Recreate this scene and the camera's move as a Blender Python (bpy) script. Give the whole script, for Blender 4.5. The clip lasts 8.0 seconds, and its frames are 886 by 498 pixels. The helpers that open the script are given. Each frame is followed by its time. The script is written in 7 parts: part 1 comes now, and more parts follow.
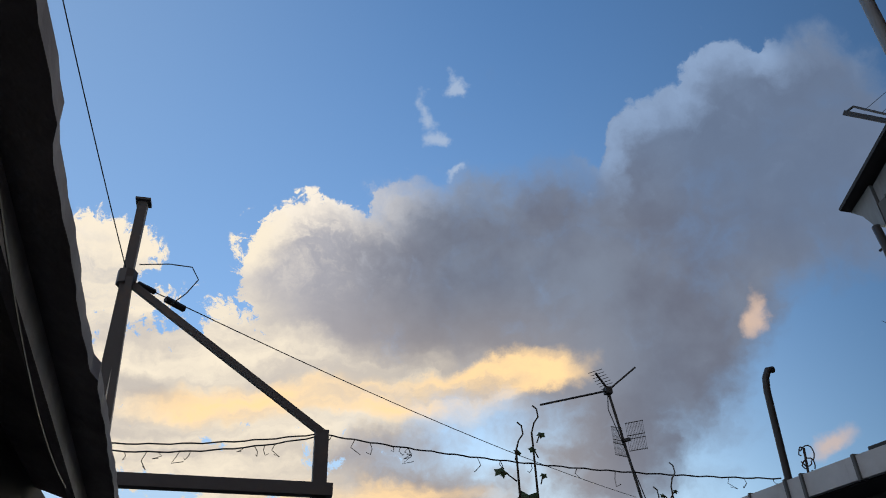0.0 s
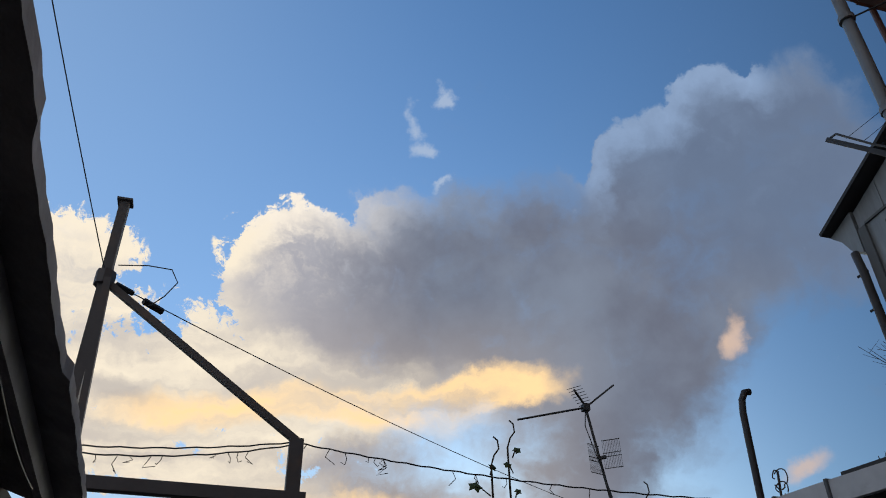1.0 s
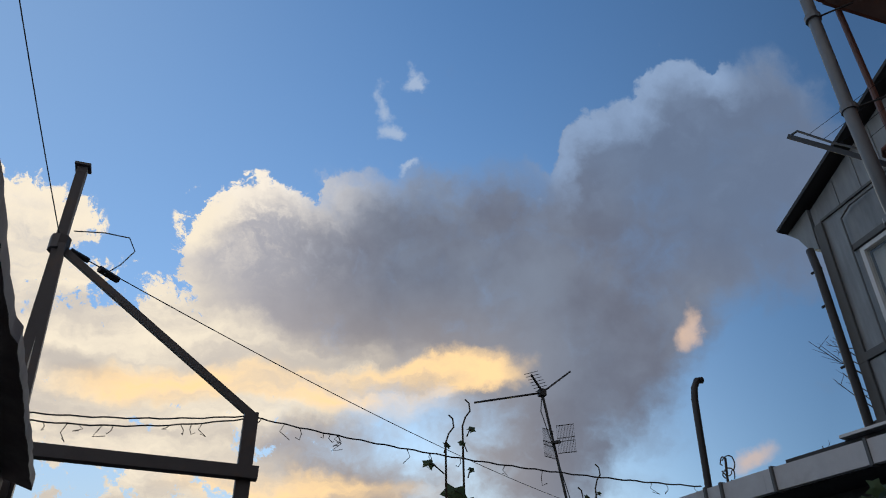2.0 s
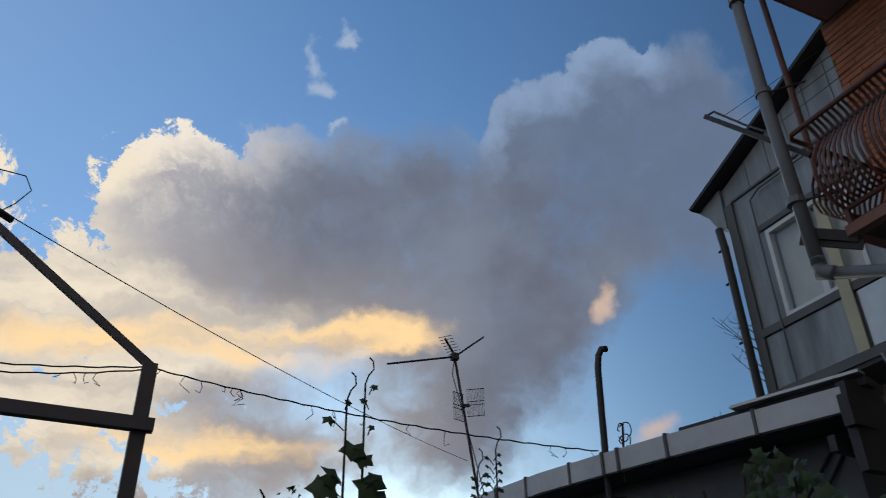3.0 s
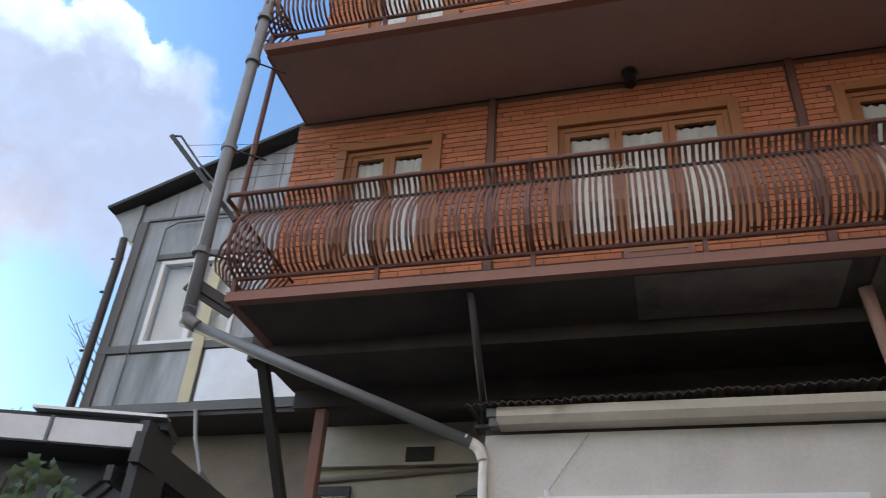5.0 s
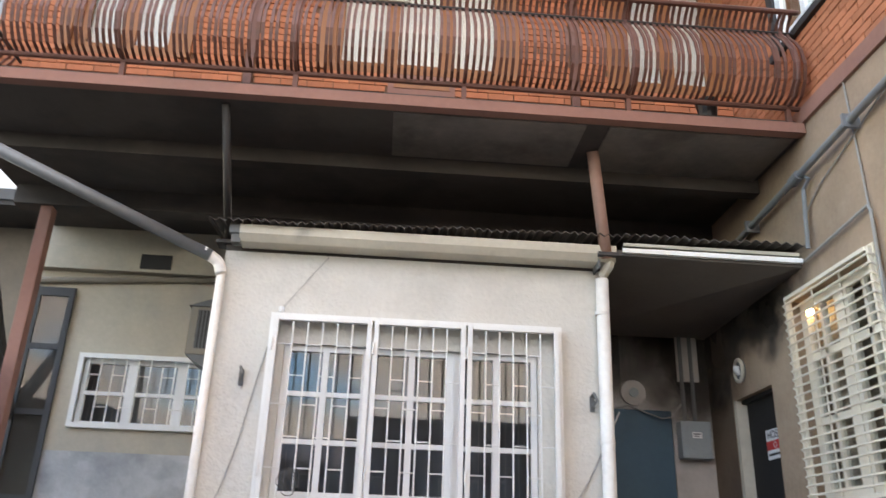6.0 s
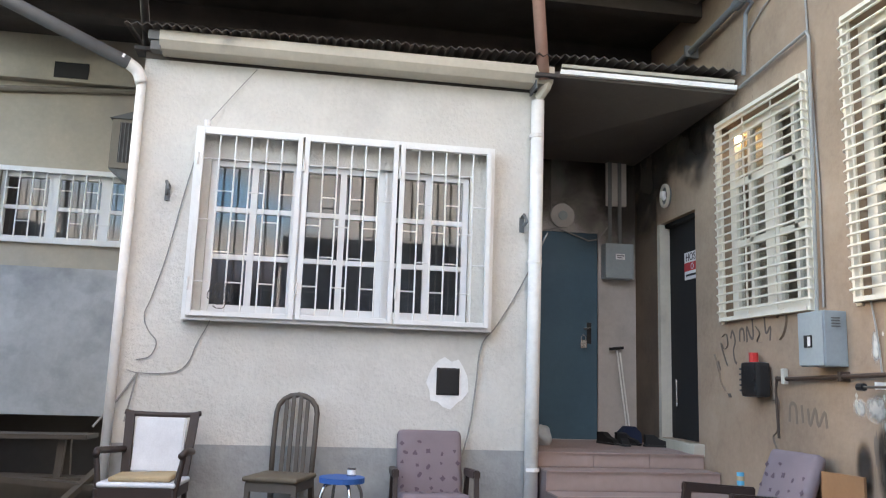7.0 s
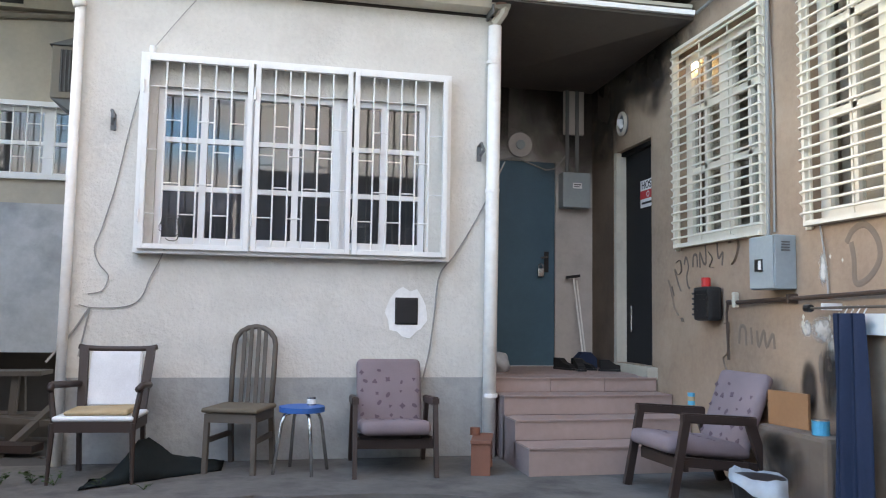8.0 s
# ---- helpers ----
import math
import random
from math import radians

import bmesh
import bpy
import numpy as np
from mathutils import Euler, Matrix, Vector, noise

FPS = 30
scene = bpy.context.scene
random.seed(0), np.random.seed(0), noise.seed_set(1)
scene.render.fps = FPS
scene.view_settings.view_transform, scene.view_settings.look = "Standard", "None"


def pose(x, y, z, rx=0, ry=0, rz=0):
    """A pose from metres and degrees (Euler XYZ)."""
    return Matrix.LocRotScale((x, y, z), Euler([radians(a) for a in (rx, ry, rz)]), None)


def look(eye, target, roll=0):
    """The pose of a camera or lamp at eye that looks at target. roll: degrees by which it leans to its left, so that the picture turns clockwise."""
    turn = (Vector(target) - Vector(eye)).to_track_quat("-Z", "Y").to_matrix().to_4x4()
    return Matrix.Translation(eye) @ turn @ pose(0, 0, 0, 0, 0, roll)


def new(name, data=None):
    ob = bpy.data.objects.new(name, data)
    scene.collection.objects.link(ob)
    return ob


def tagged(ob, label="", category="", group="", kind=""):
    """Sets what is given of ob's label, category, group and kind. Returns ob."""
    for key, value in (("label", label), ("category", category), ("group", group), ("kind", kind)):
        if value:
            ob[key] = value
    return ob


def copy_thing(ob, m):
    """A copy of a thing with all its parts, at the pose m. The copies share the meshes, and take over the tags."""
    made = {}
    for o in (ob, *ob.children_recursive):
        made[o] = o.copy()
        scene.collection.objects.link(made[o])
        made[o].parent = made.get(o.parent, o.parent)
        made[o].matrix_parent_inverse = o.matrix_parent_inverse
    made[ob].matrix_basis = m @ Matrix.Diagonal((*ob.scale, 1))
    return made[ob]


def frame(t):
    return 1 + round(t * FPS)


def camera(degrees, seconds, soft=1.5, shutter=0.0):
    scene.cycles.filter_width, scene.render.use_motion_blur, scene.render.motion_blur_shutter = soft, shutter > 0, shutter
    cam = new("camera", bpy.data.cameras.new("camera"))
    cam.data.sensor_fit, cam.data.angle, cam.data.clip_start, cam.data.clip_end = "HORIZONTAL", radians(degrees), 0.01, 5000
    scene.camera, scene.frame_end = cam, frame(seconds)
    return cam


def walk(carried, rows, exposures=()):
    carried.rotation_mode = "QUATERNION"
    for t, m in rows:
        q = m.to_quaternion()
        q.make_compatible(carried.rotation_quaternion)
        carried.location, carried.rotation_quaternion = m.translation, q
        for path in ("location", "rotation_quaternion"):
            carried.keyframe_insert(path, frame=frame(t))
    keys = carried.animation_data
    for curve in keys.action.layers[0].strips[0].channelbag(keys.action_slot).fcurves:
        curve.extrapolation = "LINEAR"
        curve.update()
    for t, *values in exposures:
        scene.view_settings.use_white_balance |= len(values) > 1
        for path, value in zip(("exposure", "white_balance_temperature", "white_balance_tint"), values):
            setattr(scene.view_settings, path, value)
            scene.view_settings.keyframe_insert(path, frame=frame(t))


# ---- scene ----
cam = camera(58.4, 8.0, soft=1.0, shutter=0.2)

PATH = [
    (0, (1.641, -6.611, 1.267), (0.038, -6.192, 2.388), -2.4),
    (0.5, (1.646, -6.604, 1.269), (0.056, -6.165, 2.399), -1.5),
    (1, (1.636, -6.603, 1.273), (0.059, -6.147, 2.417), -1.2),
    (1.2, (1.623, -6.599, 1.274), (0.052, -6.123, 2.416), -1.2),
    (2.3, (1.604, -6.571, 1.244), (0.024, -5.974, 2.315), -0.9),
    (2.5, (1.591, -6.549, 1.246), (0.005, -5.91, 2.283), -1.2),
    (3, (1.581, -6.495, 1.249), (0.036, -5.752, 2.279), -1.1),
    (3.5, (1.628, -6.479, 1.239), (0.23, -5.525, 2.305), 1.7),
    (4, (1.638, -6.461, 1.235), (0.563, -5.18, 2.331), 2.5),
    (4.2, (1.641, -6.466, 1.234), (0.736, -5.066, 2.338), 3.3),
    (5.3, (1.628, -6.566, 1.225), (1.313, -4.897, 2.282), 3.4),
    (5.5, (1.636, -6.577, 1.223), (1.457, -4.83, 2.18), 2.8),
    (6, (1.672, -6.57, 1.218), (1.792, -4.717, 1.961), 2.0),
    (6.5, (1.696, -6.53, 1.211), (2.005, -4.621, 1.722), 3.1),
    (7, (1.715, -6.498, 1.188), (2.018, -4.548, 1.515), 1.9),
    (7.5, (1.731, -6.476, 1.169), (2.061, -4.515, 1.384), 1.6),
    (8, (1.736, -6.461, 1.159), (2.148, -4.51, 1.323), 0.9),
]
EXPOSURES = [(0, -0.06, 6500, 10), (1.0, -0.06, 6500, 10), (2.5, -0.12, 6500, 10), (3.0, -0.18, 6500, 10), (3.5, -0.04, 6500, 9), (4.0, 0.15, 6500, 6), (4.3, 0.55, 6600, 10), (5.3, 2.15, 7800, 15), (5.5, 2.3, 7900, 15), (6.0, 2.85, 7900, 15), (6.5, 3.0, 7700, 14), (7.0, 2.96, 7450, 13), (7.5, 3.04, 7250, 12), (8.0, 2.9, 7150, 12)]
walk(cam, [(t, look(eye, target, roll)) for t, eye, target, roll in PATH],
     exposures=EXPOSURES)

# ---- sky, sun and exposure ----
def build_world():
    w = bpy.data.worlds.new("evening_sky")
    scene.world = w
    w.use_nodes = True
    nt = w.node_tree
    nt.nodes.clear()

    def nd(kind, **kw):
        n = nt.nodes.new(kind)
        for k, v in kw.items():
            if k == "operation":
                n.operation = v
            elif k == "blend":
                n.blend_type = v
        return n

    def link(a, b):
        nt.links.new(a, b)

    def m(op, a, b=None, c=None):
        n = nd("ShaderNodeMath", operation=op)
        for i, v in enumerate((a, b, c)):
            if v is None:
                continue
            if isinstance(v, (int, float)):
                n.inputs[i].default_value = v
            else:
                link(v, n.inputs[i])
        return n.outputs[0]

    def smooth(v, lo, hi):
        n = nd("ShaderNodeMapRange")
        n.interpolation_type = "SMOOTHSTEP"
        link(v, n.inputs[0])
        n.inputs[1].default_value, n.inputs[2].default_value = lo, hi
        return n.outputs[0]

    def mix(fac, a, b):
        n = nd("ShaderNodeMix")
        n.data_type = "RGBA"
        if isinstance(fac, (int, float)):
            n.inputs[0].default_value = fac
        else:
            link(fac, n.inputs[0])
        for i, v in ((6, a), (7, b)):
            if isinstance(v, tuple):
                n.inputs[i].default_value = (*v, 1)
            else:
                link(v, n.inputs[i])
        return n.outputs[2]

    sky = nd("ShaderNodeTexSky")
    sky.sky_type = "NISHITA"
    sky.sun_disc = False
    sky.sun_elevation, sky.sun_rotation = SUN_EL, SUN_ROT
    sky.altitude = 400
    sky.air_density, sky.dust_density, sky.ozone_density = 1.0, 0.5, 2.0
    tc = nd("ShaderNodeTexCoord")

    def dot(v):
        n = nd("ShaderNodeVectorMath")
        n.operation = "DOT_PRODUCT"
        link(tc.outputs["Generated"], n.inputs[0])
        n.inputs[1].default_value = v
        return n.outputs["Value"]

    # a tangent plane on the western sky: 14.03 units from the middle is 45 degrees
    side, rise, ahead = dot(SKY_R), dot(SKY_U), m("MAXIMUM", dot(SKY_N), 0.02)
    px, py = m("MULTIPLY", m("DIVIDE", side, ahead), 14.03), m("MULTIPLY", m("DIVIDE", rise, ahead), 14.03)
    cmb = nd("ShaderNodeCombineXYZ")
    link(px, cmb.inputs[0]), link(py, cmb.inputs[1])
    P = cmb.outputs[0]

    def noise_of(scale, detail, rough, vec, offset=(0, 0, 0)):
        mp = nd("ShaderNodeMapping")
        link(vec, mp.inputs[0])
        mp.inputs[1].default_value = offset
        n = nd("ShaderNodeTexNoise")
        link(mp.outputs[0], n.inputs["Vector"])
        n.inputs["Scale"].default_value, n.inputs["Detail"].default_value, n.inputs["Roughness"].default_value = scale, detail, rough
        return n.outputs[0]

    # the plane is warped so that every outline billows
    warp = nd("ShaderNodeTexNoise")
    link(P, warp.inputs["Vector"])
    warp.inputs["Scale"].default_value, warp.inputs["Detail"].default_value, warp.inputs["Roughness"].default_value = 0.75, 7, 0.6
    sub = nd("ShaderNodeVectorMath")
    sub.operation = "SUBTRACT"
    link(warp.outputs["Color"], sub.inputs[0])
    sub.inputs[1].default_value = (0.5, 0.5, 0.5)
    sc = nd("ShaderNodeVectorMath")
    sc.operation = "SCALE"
    link(sub.outputs[0], sc.inputs[0])
    sc.inputs["Scale"].default_value = 1.35
    add = nd("ShaderNodeVectorMath")
    add.operation = "ADD"
    link(P, add.inputs[0]), link(sc.outputs[0], add.inputs[1])
    Q = add.outputs[0]

    def blobs(rows, vec):
        total = None
        for x, y, a, b, turn in rows:
            mp = nd("ShaderNodeMapping")
            mp.vector_type = "TEXTURE"
            link(vec, mp.inputs[0])
            mp.inputs[1].default_value = (x, y, 0)
            mp.inputs[2].default_value = (0, 0, radians(turn))
            mp.inputs[3].default_value = (a, b, 100)
            g = nd("ShaderNodeTexGradient")
            g.gradient_type = "SPHERICAL"
            link(mp.outputs[0], g.inputs[0])
            total = g.outputs["Fac"] if total is None else m("ADD", total, g.outputs["Fac"])
        return total

    puffs = blobs(CLOUD_PUFFS, Q)
    gold = smooth(blobs(GOLD, Q), 0.05, 0.7)
    cream = smooth(blobs(CREAM, Q), 0.05, 0.8)
    n1 = noise_of(0.55, 9, 0.58, P)
    n2 = noise_of(0.3, 5, 0.5, Q, (3.1, 1.7, 0))
    wide = nd("ShaderNodeMapping")
    link(Q, wide.inputs[0])
    wide.inputs[3].default_value = (0.3, 1.5, 1)
    n3 = noise_of(1.0, 7, 0.55, wide.outputs[0], (8.1, 2.2, 0))

    def shifted(vec, by):
        n = nd("ShaderNodeVectorMath")
        n.operation = "ADD"
        link(vec, n.inputs[0])
        n.inputs[1].default_value = by
        return n.outputs[0]

    def density(by):
        """Thickness of the bank at the place itself or a little nearer to the light."""
        v = shifted(Q, by)
        vor = nd("ShaderNodeTexVoronoi")
        vor.feature = "SMOOTH_F1"
        link(v, vor.inputs["Vector"])
        vor.inputs["Scale"].default_value, vor.inputs["Detail"].default_value = 1.0, 2.0
        vor.inputs["Roughness"].default_value, vor.inputs["Smoothness"].default_value = 0.45, 0.6
        billow = m("MULTIPLY", m("SUBTRACT", 0.58, vor.outputs["Distance"]), 0.36)
        fine = m("MULTIPLY", m("SUBTRACT", noise_of(2.3, 7, 0.64, v, (1.3, 6.6, 0)), 0.5), 0.36)
        return m("ADD", m("MINIMUM", blobs(CLOUD_BANK, v), 0.8), m("ADD", billow, fine))

    dens = density((0, 0, 0))
    rag = m("MULTIPLY", m("SUBTRACT", noise_of(1.5, 9, 0.7, Q, (2.7, 4.1, 0)), 0.5), 2.2)
    near = smooth(blobs(CLOUD_BANK, P), 0.0, 0.16)
    dens = m("ADD", dens, m("MULTIPLY", rag, m("MULTIPLY", near, smooth(m("MULTIPLY", px, -1.0), -0.3, 2.6))))
    lit = m("MULTIPLY", m("SUBTRACT", dens, density((-0.2, 0.3, 0))), 2.6)
    # lower down the bank breaks up into gaps
    low = m("MULTIPLY", smooth(m("MULTIPLY", py, -1.0), 2.4, 4.2), smooth(m("MULTIPLY", px, -1.0), -4.6, 0.4))
    dens = m("SUBTRACT", dens, m("MULTIPLY", low, m("MULTIPLY", smooth(n2, 0.46, 0.64), 0.5)))
    leftness = smooth(m("MULTIPLY", px, -1.0), -0.8, 2.6)
    bumps = smooth(blobs(CLOUD_BUMPS, P), 0.1, 0.6)
    crisp = m("MAXIMUM", leftness, bumps)
    mask = m("ADD", m("MULTIPLY", smooth(dens, 0.10, 0.24), crisp), m("MULTIPLY", smooth(dens, 0.0, 0.75), m("SUBTRACT", 1.0, crisp)))
    puff_mask = m("MULTIPLY", smooth(m("ADD", puffs, m("MULTIPLY", m("SUBTRACT", noise_of(2.2, 6, 0.6, P, (5, 2, 0)), 0.5), 1.8)), 0.3, 0.95), 0.75)
    shade = m("ADD", m("MULTIPLY", n2, 0.6), m("MULTIPLY", n1, 0.4))
    body = mix(smooth(shade, 0.36, 0.66), CLOUD_DARK, CLOUD_MID)
    body = mix(m("MULTIPLY", smooth(m("ADD", m("MULTIPLY", px, 0.5), py), 1.2, 4.2), 0.85), body, CLOUD_BLUE)
    body = mix(m("MULTIPLY", smooth(m("ADD", m("MULTIPLY", px, -1.0), m("MULTIPLY", n1, 1.6)), 0.7, 3.8), 0.85), body, CLOUD_LEFT)
    # the edges towards the light glow, more where the bank is thin
    rim_col = mix(leftness, CLOUD_RIM_COOL, CLOUD_RIM_WARM)
    thin = m("SUBTRACT", 1.0, smooth(dens, 0.1, 0.8))
    glow = m("MULTIPLY", m("ADD", m("MULTIPLY", thin, 0.75), smooth(lit, -0.1, 1.9)), smooth(py, -1.6, 0.6))
    glow = m("MINIMUM", m("MULTIPLY", glow, m("ADD", m("MULTIPLY", leftness, 0.6), m("ADD", 0.3, m("MULTIPLY", bumps, 0.45)))), 0.95)
    body = mix(glow, body, rim_col)
    body = mix(m("MULTIPLY", low, 0.6), body, CLOUD_LOW)
    # the underside of the bank takes on the warm light from below
    under = m("MULTIPLY", smooth(m("MULTIPLY", py, -1.0), 0.5, 2.3), smooth(m("MULTIPLY", px, -1.0), -3.8, -0.4))
    body = mix(m("MULTIPLY", under, 0.6), body, CLOUD_WARM)
    streak = smooth(n3, 0.32, 0.66)
    body = mix(m("MULTIPLY", cream, m("ADD", 0.4, m("MULTIPLY", streak, 0.58))), body, CLOUD_CREAM)
    body = mix(m("MULTIPLY", gold, m("ADD", 0.3, m("MULTIPLY", streak, 0.7))), body, CLOUD_GOLD)
    body = mix(m("MULTIPLY", smooth(blobs(GREY_PATCH, Q), 0.1, 0.8), 0.6), body, CLOUD_LOW)
    spot = smooth(blobs(GLOW_PUFF, Q), 0.0, 0.85)
    body = mix(m("MULTIPLY", spot, 0.8), body, CLOUD_PEACH)
    # elsewhere: broken cloud all round
    sep = nd("ShaderNodeSeparateXYZ")
    link(tc.outputs["Generated"], sep.inputs[0])
    up = m("MAXIMUM", m("ADD", sep.outputs[2], 0.12), 0.05)
    cmb2 = nd("ShaderNodeCombineXYZ")
    link(m("DIVIDE", sep.outputs[0], up), cmb2.inputs[0]), link(m("DIVIDE", sep.outputs[1], up), cmb2.inputs[1])
    n4 = noise_of(0.9, 8, 0.58, cmb2.outputs[0], (4, 9, 0))
    front = smooth(dot(SKY_N), 0.35, 0.62)
    other = m("MULTIPLY", smooth(n4, 0.34, 0.54), m("SUBTRACT", 1.0, front))
    blue = nd("ShaderNodeMix")
    blue.data_type, blue.blend_type = "RGBA", "MULTIPLY"
    blue.inputs[0].default_value = 1.0
    high = nd("ShaderNodeSeparateXYZ")
    link(tc.outputs["Generated"], high.inputs[0])
    fade = nd("ShaderNodeMapRange")
    link(high.outputs[2], fade.inputs[0])
    fade.inputs[1].default_value, fade.inputs[2].default_value = 0.2, 0.85
    fade.inputs[3].default_value, fade.inputs[4].default_value = 0.72, 1.05
    dim = nd("ShaderNodeVectorMath")
    dim.operation = "SCALE"
    across = nd("ShaderNodeMapRange")
    link(px, across.inputs[0])
    across.inputs[1].default_value, across.inputs[2].default_value = -7.0, 8.0
    across.inputs[3].default_value, across.inputs[4].default_value = 1.5, 0.58
    link(sky.outputs[0], dim.inputs[0]), link(m("MULTIPLY", fade.outputs[0], across.outputs[0]), dim.inputs["Scale"])
    link(dim.outputs[0], blue.inputs[6])
    blue.inputs[7].default_value = (*SKY_GAIN, 1)
    pale = m("MULTIPLY", m("MULTIPLY", smooth(m("MULTIPLY", py, -1.0), 1.5, 5.5), smooth(m("MULTIPLY", px, -1.0), -3.0, 4.0)), m("MULTIPLY", front, 0.8))
    pale = m("MAXIMUM", pale, m("MULTIPLY", smooth(m("MULTIPLY", px, -1.0), -2.0, 9.0), m("MULTIPLY", front, 0.25)))
    col = mix(m("MULTIPLY", mask, front), mix(pale, blue.outputs[2], SKY_PALE), body)
    col = mix(m("MULTIPLY", puff_mask, front), col, CLOUD_PUFF)
    col = mix(m("MULTIPLY", spot, m("MULTIPLY", front, 0.7)), col, CLOUD_PEACH)
    col = mix(other, col, CLOUD_OTHER)
    bg = nd("ShaderNodeBackground")
    link(col, bg.inputs[0])
    bg.inputs[1].default_value = SKY_STRENGTH
    out = nd("ShaderNodeOutputWorld")
    link(bg.outputs[0], out.inputs[0])


SKY_STRENGTH = 0.1
SUN_EL, SUN_ROT = radians(11), radians(-68)
SKY_R, SKY_U, SKY_N = (0.2515, 0.9676, -0.0223), (0.5518, -0.1244, 0.8246), (-0.7951, 0.2197, 0.5653)
SKY_GAIN = (1.15, 1.6, 2.0)
# places on the western sky: across, up, half-width, half-height, turn
CLOUD_BANK = [(-0.2, -1.0, 4.2, 2.3, 0), (2.4, -0.5, 4.0, 2.5, 25), (5.2, 1.2, 3.3, 2.2, 35), (3.75, 1.45, 1.15, 1.25, 0), (5.2, 2.35, 1.2, 1.35, 0),
              (6.5, 2.5, 1.6, 1.5, 0), (3.0, -2.9, 2.8, 2.4, 30), (-4.3, -2.5, 5.0, 2.1, 0), (-6.4, -0.1, 1.5, 1.3, 0), (-2.5, -0.1, 1.6, 1.3, 0),
              (0.4, 0.35, 1.9, 1.2, 0), (-1.0, -4.4, 6.0, 1.7, 0), (7.2, 0.7, 2.4, 1.9, 20), (4.6, -1.2, 2.1, 1.6, 40)]
CLOUD_BUMPS = [(3.3, 1.9, 1.6, 1.6, 0), (4.9, 2.9, 1.6, 1.5, 0)]
CLOUD_PUFFS = [(-0.45, 2.3, 0.36, 0.5, 15), (-0.2, 1.85, 0.5, 0.26, 20), (0.05, 2.75, 0.3, 0.36, -40), (0.15, 1.25, 0.42, 0.16, 25)]
GOLD = [(1.3, -2.25, 1.5, 0.5, 6), (0.4, -2.45, 1.6, 0.45, 2), (-1.0, -2.75, 2.8, 0.55, -3), (-4.0, -2.7, 2.8, 0.5, 0), (-1.6, -4.5, 3.0, 0.45, 0)]
CREAM = [(-5.6, -4.1, 4.2, 1.5, 0), (-5.2, -1.2, 3.2, 2.6, 0), (-6.4, 0.2, 1.8, 1.5, 0), (-3.6, 0.5, 1.3, 0.9, 0), (-5.0, -2.7, 4.2, 1.7, 0), (-2.0, -2.6, 4.2, 1.2, 0), (-3.4, -4.6, 3.2, 0.9, 0)]
GREY_PATCH = [(-5.6, -2.35, 1.3, 0.45, -12)]
GLOW_PUFF = [(5.3, -1.35, 0.36, 0.46, 0), (6.6, -3.7, 0.7, 0.3, 10)]
CLOUD_DARK, CLOUD_MID, CLOUD_BLUE = (1.5, 1.65, 2.2), (2.2, 2.6, 3.4), (1.35, 1.9, 3.0)
CLOUD_WARM = (4.3, 3.8, 3.6)
SKY_PALE = (5.6, 7.0, 8.0)
CLOUD_LEFT = (5.0, 4.9, 5.3)
CLOUD_RIM_COOL, CLOUD_RIM_WARM = (2.9, 4.1, 6.2), (10.4, 9.4, 8.0)
CLOUD_LOW, CLOUD_CREAM, CLOUD_GOLD = (4.3, 4.0, 4.0), (10.2, 9.0, 7.1), (11.8, 8.2, 4.2)
CLOUD_PUFF, CLOUD_PEACH, CLOUD_OTHER = (4.6, 5.6, 7.2), (7.4, 5.4, 4.2), (4.65, 4.45, 4.4)
build_world()

sun = new("sun", bpy.data.lights.new("sun", "SUN"))
sun.data.energy, sun.data.angle, sun.data.color = 0.5, radians(12), (1.0, 0.9, 0.76)
sun.matrix_world = look((-30, 12.1, 6.3), (0, 0, 0))


